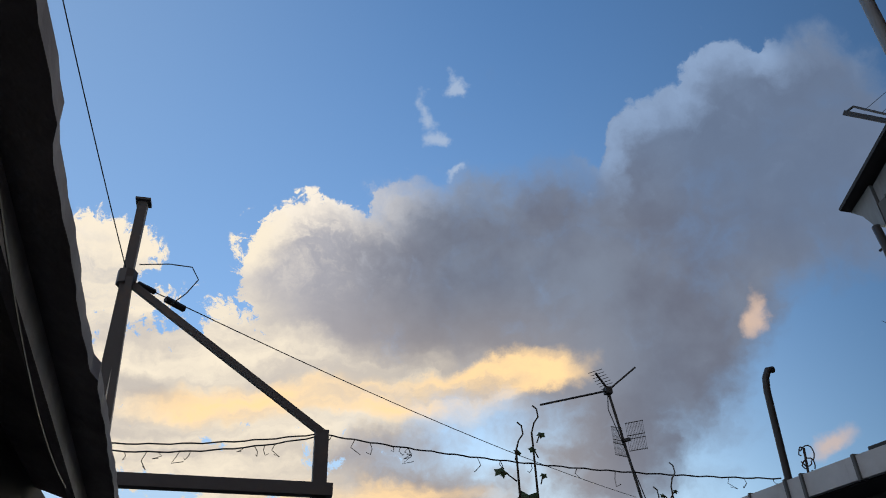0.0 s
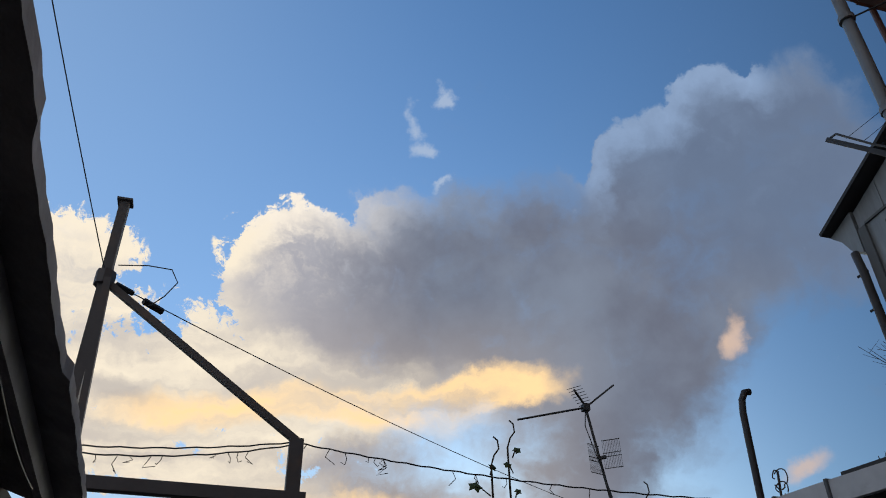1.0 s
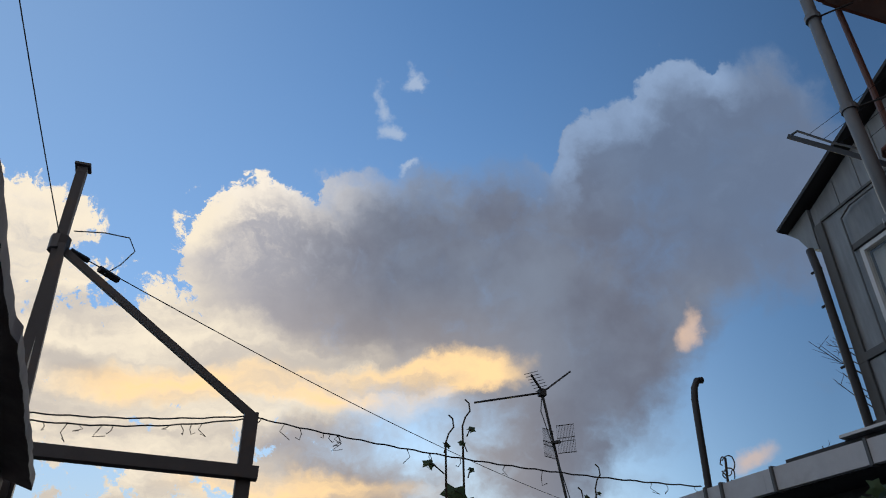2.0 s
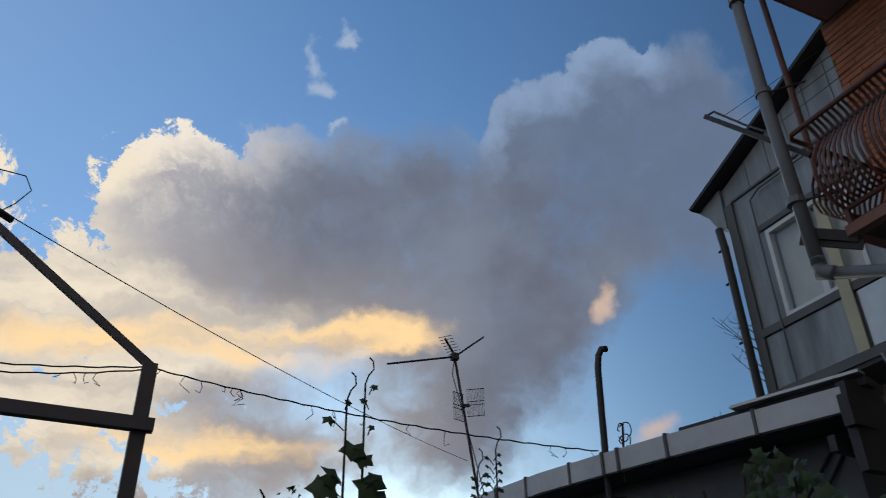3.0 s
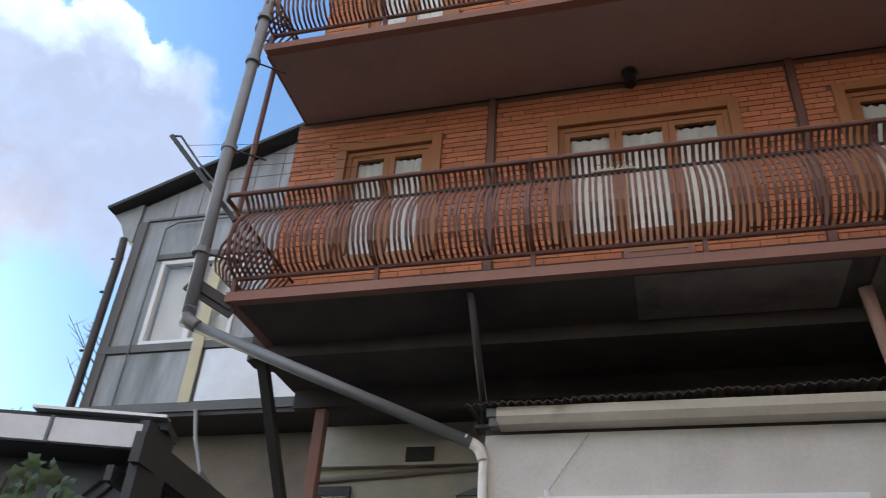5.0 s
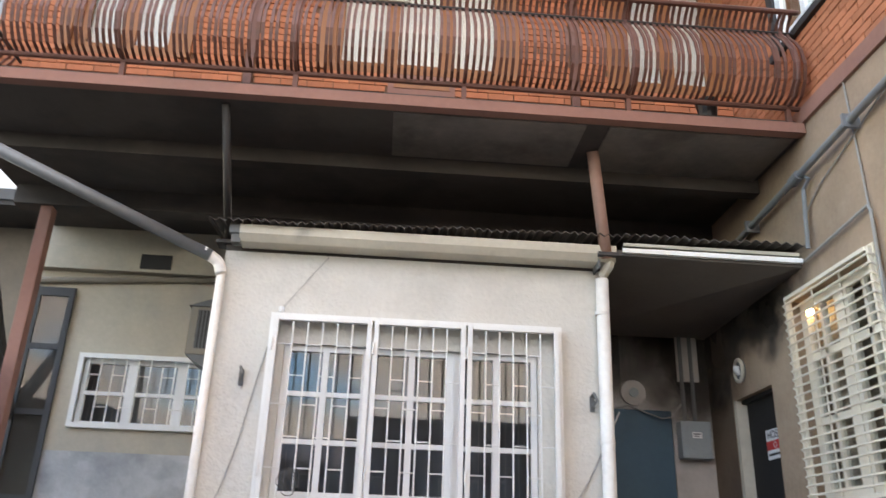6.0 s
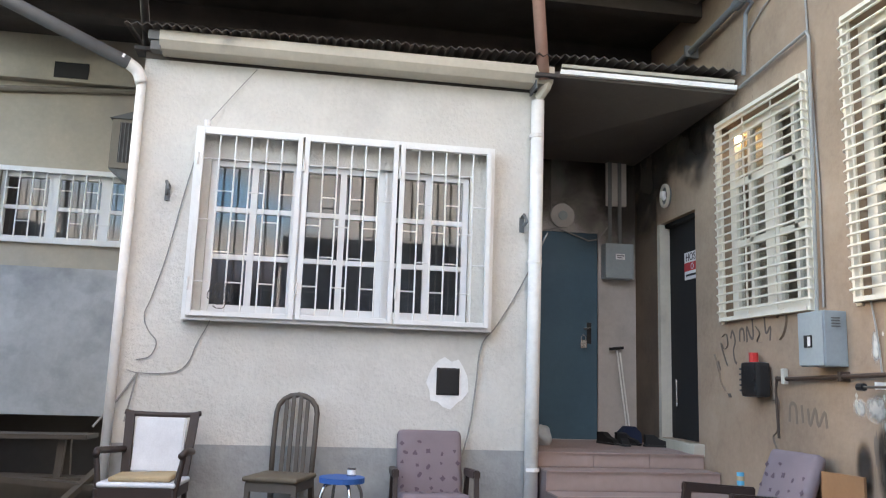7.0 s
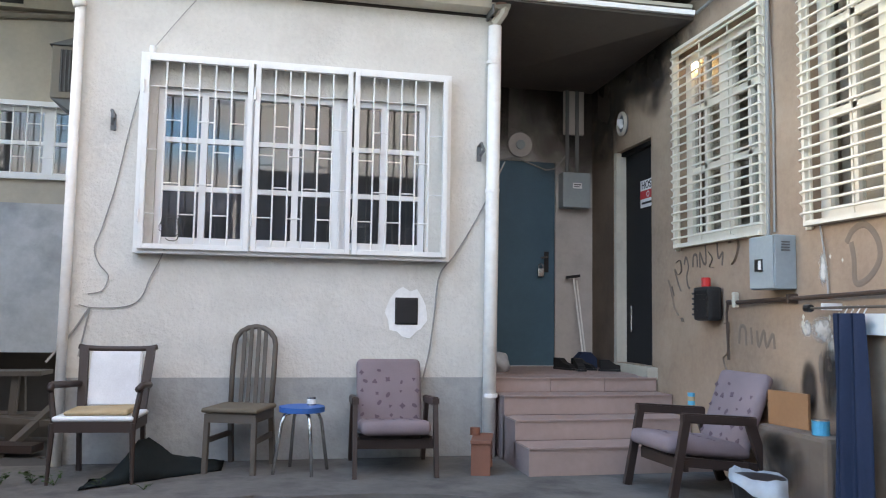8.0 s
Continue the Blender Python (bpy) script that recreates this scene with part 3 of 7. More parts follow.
def extrude(outline, axis, lo, hi):
    """A plate: an outline in two coordinates, drawn out along the third axis."""
    bm = bmesh.new()

    def at(p, v):
        return (v, p[0], p[1]) if axis == "x" else (p[0], v, p[1]) if axis == "y" else (p[0], p[1], v)

    a = [bm.verts.new(at(p, lo)) for p in outline]
    b = [bm.verts.new(at(p, hi)) for p in outline]
    bm.faces.new(a[::-1]), bm.faces.new(b)
    for i in range(len(outline)):
        j = (i + 1) % len(outline)
        bm.faces.new((a[i], a[j], b[j], b[i]))
    return bm


def mesh_of(bm, name, material, smooth=False):
    bmesh.ops.recalc_face_normals(bm, faces=bm.faces[:])
    me = bpy.data.meshes.new(name)
    bm.to_mesh(me)
    bm.free()
    me.materials.append(material)
    if smooth:
        for p in me.polygons:
            p.use_smooth = True
    return me


def part(name, bm, material, parent=None, label="", smooth=False):
    ob = new(name, mesh_of(bm, name, material, smooth))
    ob.parent = parent
    if label:
        ob["label"] = label
    return ob


def thing(name, label, category, x=0, y=0, z=0, rz=0, group=""):
    ob = new(name)
    ob.empty_display_size = 0.1
    ob.matrix_world = pose(x, y, z, 0, 0, rz)
    return tagged(ob, label, category, group)


def fixed(name, bm, material, label, category="", smooth=False, parent=None):
    """A piece of the setting."""
    ob = part(name, bm, material, parent, "", smooth)
    return tagged(ob, label, category or name.split("_")[0], "", "structure")


def wall_with_holes(axis, lo, hi, a0, a1, z0, z1, holes):
    """A thick wall along x (axis 'y': thickness lo..hi in y) or along y (axis 'x'), with openings (a0, a1, z0, z1) that go through."""
    bm = bmesh.new()
    xs = sorted({a0, a1, *[h[0] for h in holes], *[h[1] for h in holes]})
    zs = sorted({z0, z1, *[h[2] for h in holes], *[h[3] for h in holes]})
    for i in range(len(xs) - 1):
        run = None
        for k in range(len(zs) - 1):
            cx, cz = (xs[i] + xs[i + 1]) / 2, (zs[k] + zs[k + 1]) / 2
            solid = not any(h[0] < cx < h[1] and h[2] < cz < h[3] for h in holes)
            if solid:
                run = (run[0], zs[k + 1]) if run else (zs[k], zs[k + 1])
            if run and (not solid or k == len(zs) - 2):
                if axis == "y":
                    box(bm, xs[i], xs[i + 1], lo, hi, run[0], run[1])
                else:
                    box(bm, lo, hi, xs[i], xs[i + 1], run[0], run[1])
                run = None
    return bm


# ---- setting ----
XR = 5.05          # face of the brown wall
YB = 0.25          # face of the brick upper wall
SLAB = 4.69        # underside of the balcony
LAND = 0.635       # floor of the entrance recess
YR = 1.48          # face of the recess back wall
bm = bmesh.new()
bmesh.ops.create_grid(bm, x_segments=2, y_segments=2, size=1500)
bmesh.ops.translate(bm, verts=bm.verts[:], vec=(0, 0, -0.04))
fixed("ground", bm, ASPHALT, "dark worn asphalt yard that runs on to the horizon", "ground")
# concrete apron in front of the annex, its edge chipped
edge = [(-0.6, -1.17)] + [(-0.6 + 0.25 * i, -1.26 - 0.75 * max(0.0, min(1.0, (i - 13) / 5)) + 0.035 * math.sin(i * 2.3) + 0.02 * math.sin(i * 5.1)) for i in range(1, 23)]
outline = edge + [(5.04, -2.0), (5.04, -0.02), (-0.6, -0.02)]
fixed("pavement", extrude(outline, "z", -0.06, 0.0), CONCRETE, "cracked concrete apron with a chipped edge", "pavement")

# annex
fixed("wall_annex_front", wall_with_holes("y", 0.0, 0.22, 0.2, 3.56, 0.0, 3.72, [(0.79, 2.94, 1.67, 2.92)]), PLASTER, "cream plastered annex wall with rough trowel relief", "wall")
fixed("wall_annex_plinth", boxes((0.215, 3.545, -0.006, -0.001, 0.0, 0.64)), PLINTH, "grey painted plinth band along the annex foot", "wall")
fixed("wall_annex_left", boxes((0.2, 0.4, 0.22, 2.1, 0.0, 3.72)), PLASTER, "cream plastered side wall of the annex", "wall")
fixed("wall_annex_right", boxes((3.36, 3.56, 0.22, YR, 0.0, 3.72)), RECESS, "grey plastered flank of the annex beside the steps", "wall")
fixed("wall_annex_room", boxes((0.4, 3.36, 1.2, 1.3, 0.3, 3.7)), ROOMDARK, "dim room wall behind the barred window", "wall")
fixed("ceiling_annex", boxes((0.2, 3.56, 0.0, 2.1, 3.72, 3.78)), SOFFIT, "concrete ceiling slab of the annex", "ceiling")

# recess with the doors
fixed("wall_recess_back", wall_with_holes("y", YR, YR + 0.2, 3.36, 5.05, 0.0, 4.6, [(3.76, 4.63, LAND, 2.79)]), RECESS, "grey plastered back wall of the entrance recess", "wall")
fixed("wall_right", wall_with_holes("x", XR, XR + 0.3, -6.6, 2.3, -0.05, 4.78, [(0.12, 0.92, 0.72, 2.8), (-1.59, -0.37, 1.77, 3.4), (-3.3, -2.05, 1.78, 3.6), (-4.1, -2.75, -0.04, 1.18)]), BROWNWALL, "brown plastered house wall with faded graffiti", "wall")
fixed("wall_right_room", boxes((6.3, 6.4, -6.6, 2.3, 0.0, 4.7)), ROOMDARK, "dim inner wall behind the slatted windows", "wall")
fixed("wall_right_brick", wall_with_holes("x", XR + 0.03, XR + 0.3, -6.6, 4.0, 4.92, 12.0, [(-1.62, -0.77, 5.72, 7.62)]), MORTAR, "orange brick upper wall of the side house", "wall")
fixed("trim_right_band", boxes((XR - 0.03, XR + 0.3, -6.6, 2.3, 4.78, 4.92)), TERRA, "terracotta painted band along the brown wall", "trim")
# thin sheet at half the wall's tone: corner shade painted with the smoke
fixed("wall_recess_side", boxes((XR - 0.006, XR - 0.002, 0.94, YR - 0.005, LAND, 3.6)), SHADEBROWN, "plaster between the black door and the corner, darkened by smoke and painted shade", "wall")
# canopy over the entrance
cv = [(3.6, -0.2, 3.86), (5.04, -0.66, 3.66), (5.04, YR, 3.62), (3.6, YR, 3.62)]
bm = bmesh.new()
lo, hi = [bm.verts.new((x, y, z - 0.05)) for x, y, z in cv], [bm.verts.new((x, y, z)) for x, y, z in cv]
bm.faces.new(lo[::-1]), bm.faces.new(hi)
for i in range(4):
    bm.faces.new((lo[i], lo[(i + 1) % 4], hi[(i + 1) % 4], hi[i]))
fixed("ceiling_recess", bm, DARKCEIL, "dark plastered ceiling over the entrance", "ceiling")

# steps up to the doors
nose = [(-0.9, 0.205), (-0.56, 0.36), (-0.26, 0.515), (0.02, LAND)]
bm = bmesh.new()
for i, (y, z) in enumerate(nose):
    box(bm, 3.575, 5.04, y + 0.012, YR if i == 3 else nose[i + 1][0] + 0.05, 0.0, z - 0.012)
stairs = fixed("stairs", bm, GROUT, "four tiled entrance steps in pinkish grey", "stairs")

# back wall on the left, under the house
fixed("wall_back", wall_with_holes("y", 2.1, 2.3, -2.3, 0.2, 0.72, 4.72, [(-1.62, -0.0, 2.46, 3.2)]), BACKPLASTER, "old beige plastered back wall under the house", "wall")
fixed("wall_back_low", boxes((-2.3, 0.2, 2.085, 2.098, 0.72, 2.2)), LOWPLASTER, "peeling pale lower part of the back wall", "wall")
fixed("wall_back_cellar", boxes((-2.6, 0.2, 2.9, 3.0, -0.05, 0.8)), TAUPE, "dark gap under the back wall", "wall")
fixed("wall_back_room", boxes((-2.3, 0.2, 3.3, 3.4, 0.72, 4.7)), ROOMDARK, "dim room behind the small barred window", "wall")
fixed("wall_left_low", boxes((-9.0, -2.3, 3.1, 3.3, -0.05, 5.1)), LOWBEIGE, "beige plastered wall under the grey house, shade painted into its colour", "wall")
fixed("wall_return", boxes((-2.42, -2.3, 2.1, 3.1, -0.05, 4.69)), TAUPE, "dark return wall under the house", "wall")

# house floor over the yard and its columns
fixed("ceiling_under_house", boxes((-2.24, 5.04, 0.0, 2.9, SLAB + 0.01, SLAB + 0.2)), SOFFIT, "dark underside of the house floor", "ceiling")
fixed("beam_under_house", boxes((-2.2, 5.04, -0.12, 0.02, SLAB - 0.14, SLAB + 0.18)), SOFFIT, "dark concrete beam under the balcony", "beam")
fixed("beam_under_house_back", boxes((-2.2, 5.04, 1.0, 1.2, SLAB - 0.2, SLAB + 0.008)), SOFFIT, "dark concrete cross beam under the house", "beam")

# brick upper wall with its openings (x0, x1, sill, head)
OPEN = [(-1.67, -0.6, 5.84, 7.46), (0.88, 2.71, 5.84, 7.43), (3.88, 4.96, 5.84, 7.44)]
fixed("wall_brick", wall_with_holes("y", YB + 0.012, YB + 0.3, -2.4, 5.08, 4.72, 8.02, OPEN), MORTAR, "orange brick wall behind the balcony", "wall")
fixed("wall_brick_upper", wall_with_holes("y", YB + 0.012, YB + 0.3, -2.32, 5.08, 8.2, 11.6, [(-1.66, -0.5, 9.2, 10.8), (0.88, 2.8, 9.2, 10.8)]), MORTAR, "orange brick wall of the top floor", "wall")
fixed("wall_house_left", boxes((-2.3, -2.05, YB + 0.3, 2.9, 4.9, 11.6)), MORTAR, "end wall of the brick house", "wall")
fixed("wall_house_rooms", boxes((-2.0, 5.04, 1.6, 1.7, 4.8, 11.4)), ROOMDARK, "dim room wall behind the curtains", "wall")
fixed("roof_house", boxes((-2.5, 5.5, -0.2, 3.4, 11.6, 11.75)), ROOFDARK, "flat roof of the brick house", "roof")
for k, x in enumerate((0.07, 3.375)):
    fixed("column_trim_%d" % (k + 1), boxes((x, x + 0.08, YB - 0.03, YB + 0.012, 4.76, 8.02)), IRON, "dark steel upright on the brick wall", "trim")
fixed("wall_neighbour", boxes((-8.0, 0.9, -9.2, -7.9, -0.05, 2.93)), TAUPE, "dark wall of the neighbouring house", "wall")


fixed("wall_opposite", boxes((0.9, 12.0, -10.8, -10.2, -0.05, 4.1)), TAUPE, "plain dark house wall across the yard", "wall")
fixed("wall_right_end", boxes((XR + 0.3, 12.0, -6.7, -6.6, -0.05, 4.8)), BROWNWALL, "end of the brown house", "wall")

# ---- balcony ----
BALUSTER = [(0.0, 4.93), (-0.12, 4.96), (-0.22, 5.06), (-0.26, 5.2), (-0.23, 5.36), (-0.15, 5.5), (-0.07, 5.6), (-0.05, 5.66), (-0.09, 5.72), (-0.17, 5.78)]


def baluster_mesh(w=0.026, t=0.012):
    bm = bmesh.new()
    rows = []
    for i, (y, z) in enumerate(BALUSTER):
        rows.append([bm.verts.new((sx * w / 2, y + sy * t / 2, z - SLAB)) for sx, sy in ((-1, -1), (1, -1), (1, 1), (-1, 1))])
    for a, b in zip(rows, rows[1:]):
        for k in range(4):
            bm.faces.new((a[k], a[(k + 1) % 4], b[(k + 1) % 4], b[k]))
    bm.faces.new(rows[0][::-1]), bm.faces.new(rows[-1])
    return mesh_of(bm, "baluster", IRON)


BAL_MESH = baluster_mesh()


def balcony(x0, x1, z, label, closed_right):
    """A balcony slab with a bellied iron railing; its origin is the slab's left front corner underneath."""
    b = thing("balcony", label, "balcony", x0, -1.0, z)
    wide, deep = x1 - x0, 1.25
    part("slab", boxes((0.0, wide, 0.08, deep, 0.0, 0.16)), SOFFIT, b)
    part("fascia", boxes((-0.005, wide, -0.02, 0.078, -0.01, 0.085), (-0.02, 0.078, 0.08, deep, -0.01, 0.085)), TERRA, b, "terracotta painted steel edge beam")
    # rails follow the front and turn back to the wall
    def rail(out, height, r, mt, name):
        pts = [(-out, deep, height), (-out, 0.06 - out, height), (-out + 0.05, -out, height), (wide, -out, height)]
        if closed_right:
            pts = pts[:3] + [(wide - 0.05 + out * 0, -out, height), (wide, 0.06 - out, height), (wide, deep, height)]
        part(name, tubes((pts, r, 8)), mt, b)
    rail(0.17, 5.79 - SLAB, 0.024, IRON, "handrail")
    rail(0.05, 5.65 - SLAB, 0.016, DARKIRON, "neck_rail")
    rail(0.0, 4.92 - SLAB, 0.024, IRON, "lower_rail")
    n = int(wide / 0.055)
    for i in range(n + 1):
        o = new("baluster", BAL_MESH)
        o.parent = b
        o.matrix_local = pose(0.05 + i * (wide - 0.1) / n, 0, 0, 0, 0, random.uniform(-3, 3))
    for i in range(16):
        o = new("baluster", BAL_MESH)
        o.parent = b
        o.matrix_local = pose(0, 0.06 + i * 0.073, 0, 0, 0, -90)
    k = 0
    while 0.1 + k * 1.38 < wide:
        x = 0.05 + k * 1.38
        part("post", boxes((x - 0.02, x + 0.02, -0.015, 0.025, 0.085, 4.92 - SLAB)), IRON, b)
        part("stanchion", tubes(([(x, yy - 0.008, zz - SLAB) for yy, zz in BALUSTER], 0.017, 6)), IRON, b)
        k += 1
    return b


lower = balcony(-2.03, 5.04, SLAB, "red-brown iron balcony with bellied railing along the brick wall", False)
upper = balcony(-2.3, 5.04, 8.03, "upper balcony with red-brown bellied railing and dark soffit", False)
part("soffit", boxes((0.02, 7.33, 0.08, 1.24, -0.014, -0.002)), UPSOFFIT, upper, "brown painted soffit")
part("soffit_panel", boxes((3.62, 5.24, 0.1, 0.84, -0.014, -0.002)), SLABGREY, lower, "pale grey soffit sheet")
part("soffit_panel", boxes((5.44, 7.02, 0.1, 0.88, -0.016, -0.002)), SLABGREY, lower, "pale grey soffit sheet")


# ---- windows behind the balcony ----
def house_window(name, x0, x1, z0, z1, lights, door=None):
    w = tagged(new(name), "varnished wooden window with white lace curtains", "window", "", "structure")
    w.matrix_world = pose(x0, YB, z0)
    W, H = x1 - x0, z1 - z0
    part("casing", boxes((-0.12, 0.0, -0.035, 0.05, -0.02, H + 0.12), (W, W + 0.12, -0.035, 0.05, -0.02, H + 0.12), (0.0, W, -0.035, 0.05, H, H + 0.12), bevel=0.006), WOODFRAME, w)
    part("frame", boxes((0, 0.06, 0.02, 0.1, 0, H), (W - 0.06, W, 0.02, 0.1, 0, H), (0.06, W - 0.06, 0.02, 0.1, H - 0.06, H), (0.06, W - 0.06, 0.02, 0.1, 0, 0.06)), WOODFRAME, w)
    step = (W - 0.12) / lights
    for i in range(lights):
        a, b = 0.06 + i * step, 0.06 + (i + 1) * step
        s = part("sash", boxes((a + 0.002, a + 0.07, 0.035, 0.085, 0.062, H - 0.062), (b - 0.07, b - 0.002, 0.035, 0.085, 0.062, H - 0.062), (a + 0.07, b - 0.07, 0.035, 0.085, H - 0.13, H - 0.062), (a + 0.07, b - 0.07, 0.035, 0.085, 0.062, 0.13)), WOODFRAME, w)
        p = part("pane", boxes((a + 0.07, b - 0.07, 0.058, 0.064, 0.13, H - 0.13)), THINPANE, s)
        p.visible_shadow = False
        bm = bmesh.new()
        n = 14
        top, bot = [], []
        for k in range(n + 1):
            x = a + 0.03 + (b - a - 0.06) * k / n
            y = 0.1 + 0.018 * math.sin(k * 2.1 + i)
            gather = 0.5 + 0.5 * abs(2 * k / n - 1)
            top.append(bm.verts.new((x, y, H - 0.13 - 0.05 * (1 - gather))))
            bot.append(bm.verts.new((x, y + 0.005, 0.07)))
        for k in range(n):
            bm.faces.new((top[k], top[k + 1], bot[k + 1], bot[k]))
        part("curtain", bm, CURTAINW, s, "white lace curtain", True)
    return w


for i, (a, b, c, d) in enumerate(OPEN):
    house_window("window_%d" % (i + 1), a, b, c, d, 3 if i == 1 else 2)
house_window("window_4", -1.66, -0.5, 9.2, 10.8, 2)
house_window("window_5", 0.88, 2.8, 9.2, 10.8, 3)
d = tagged(new("door_4"), "brown lower leaf of the balcony door", "door", "", "structure")
d.matrix_world = pose(1.5, YB, 4.86)
part("leaf", boxes((0.0, 0.68, -0.01, 0.012, 0.0, 0.96), bevel=0.004), TERRA, d)
part("rail", boxes((0.06, 0.62, -0.018, -0.0105, 0.1, 0.16), (0.06, 0.62, -0.018, -0.0105, 0.8, 0.86)), WOODFRAME, d)


# ---- grey house on the left ----
def grey_house():
    h = thing("grey_house", "grey tin-clad house with a sloping roof edge and white window", "house", -6.2, 2.42, 5.2)
    # x from 0 to 4.1, heights above the jetty
    w0, w1, h0, h1 = 0.63, 2.1, 0.98, 2.45
    for q0, q1, r0, r1 in ((0, w0, 0.0, 3.3), (w0, w1, 0.0, h0), (w0, w1, h1, 3.3), (w1, 4.1, 0.0, 3.3)):
        part("wall", boxes((q0, q1, 0.0, 0.2, r0, r1)), TIN, h, "weathered grey tin cladding")
    part("gable", extrude([(0, 3.3), (4.1, 3.3), (4.1, 5.24), (0, 3.6)], "y", 0.0, 0.2), TIN, h, "vertical tin sheets under the roof")
    part("side_wall", boxes((0.0, 0.2, 0.2, 5.0, 0.0, 3.3)), TIN, h)
    part("floor", boxes((-0.1, 4.1, -0.05, 5.0, -0.16, 0.0)), DARKIRON, h)
    part("jetty_beam", boxes((-0.1, 4.1, -0.08, -0.052, -0.1, 0.03)), GREYPAINT, h)
    ro = bars(((-0.56, -0.06, 3.5), (4.3, -0.06, 5.44), 0.34, 0.06))
    part("roof", ro, ROOFDARK, h, "dark sheet roof edge")
    part("roof_back", bars(((-0.56, 2.62, 3.5), (4.3, 2.62, 5.45), 5.0, 0.05)), ROOFDARK, h)
    part("eave_hopper", extrude([(-0.54, 3.46), (-0.02, 3.62), (-0.02, 2.85), (-0.2, 2.95), (-0.35, 3.25)], "y", -0.05, 0.25), TIN, h, "tin rain hopper under the eave")
    part("sill_board", boxes((0.0, 4.1, -0.05, -0.002, 0.86, 0.98)), GREYPAINT, h)
    part("head_board", boxes((0.53, 2.3, -0.045, -0.002, 2.47, 2.56)), GREYPAINT, h)
    part("mid_board", boxes((0.15, 4.1, -0.03, -0.002, 3.26, 3.3)), GREYPAINT, h)
    part("corner_board", boxes((0.0, 0.16, -0.045, -0.002, 0.03, 3.25)), GREYPAINT, h)
    part("trim_strip", boxes((1.58, 1.76, -0.075, -0.052, 0.03, 2.3)), YELLOWSTRIP, h, "cream yellow upright trim")
    part("tin_panel", boxes((1.8, 4.05, -0.03, -0.004, 0.06, 0.84)), TINBRIGHT, h, "bright bare tin panel")
    part("dull_panel", boxes((0.2, 1.56, -0.02, -0.004, 0.06, 0.84)), TIN, h)
    for x in (0.55, 1.0, 1.45, 1.9, 2.35, 2.8, 3.25, 3.7):
        part("seam", boxes((x, x + 0.02, -0.015, -0.002, 3.32, 3.58 + x * 0.398)), TIN, h)
    part("downpipe", tubes(([(-0.15, -0.1, 2.9), (-0.1, -0.12, 2.5), (-0.06, -0.14, 0.3), (-0.06, -0.14, -1.6)], 0.065, 10)), DARKIRON, h, "dark rain downpipe", True)
    part("cable_pipe", tubes(([(4.0, -0.05, 3.15), (0.75, -0.06, 3.15), (0.55, -0.06, 3.05), (0.55, -0.06, -0.1)], 0.014, 6)), GREYPAINT, h)
    part("drain_pipe", tubes(([(1.92, -0.1, -0.1), (2.02, -0.1, -0.5), (2.2, -0.08, -0.95), (2.3, 0.1, -1.1)], 0.03, 8)), TIN, h, "thin grey drain pipe")
    for z in (0.9, 1.9, 2.5):
        part("pipe_hook", tubes(([(-0.22, -0.14, z), (-0.02, -0.12, z)], 0.02, 6)), DARKIRON, h)
    fr = part("window_frame", boxes((w0, w0 + 0.07, -0.02, 0.08, h0, h1), (w1 - 0.07, w1, -0.02, 0.08, h0, h1), (w0 + 0.07, w1 - 0.07, -0.02, 0.08, h1 - 0.07, h1), (w0 + 0.07, w1 - 0.07, -0.02, 0.08, h0, h0 + 0.07), (w0 + 0.7, w0 + 0.8, -0.02, 0.08, h0 + 0.07, h1 - 0.07), bevel=0.006), WHITEPVC, h, "white plastic window frame")
    p = part("pane", boxes((w0 + 0.07, w0 + 0.7, 0.03, 0.036, h0 + 0.07, h1 - 0.07), (w0 + 0.8, w1 - 0.07, 0.03, 0.036, h0 + 0.07, h1 - 0.07)), PANE, fr)
    p.visible_shadow = False
    part("curtain", boxes((w0 + 0.07, w1 - 0.07, 0.14, 0.16, h0 + 0.07, h1 - 0.07)), CURTAINW, fr, "pale drawn curtain")
    part("inner_wall", boxes((0.2, 4.1, 2.0, 2.1, 0.0, 4.0)), ROOMDARK, h)


grey_house()


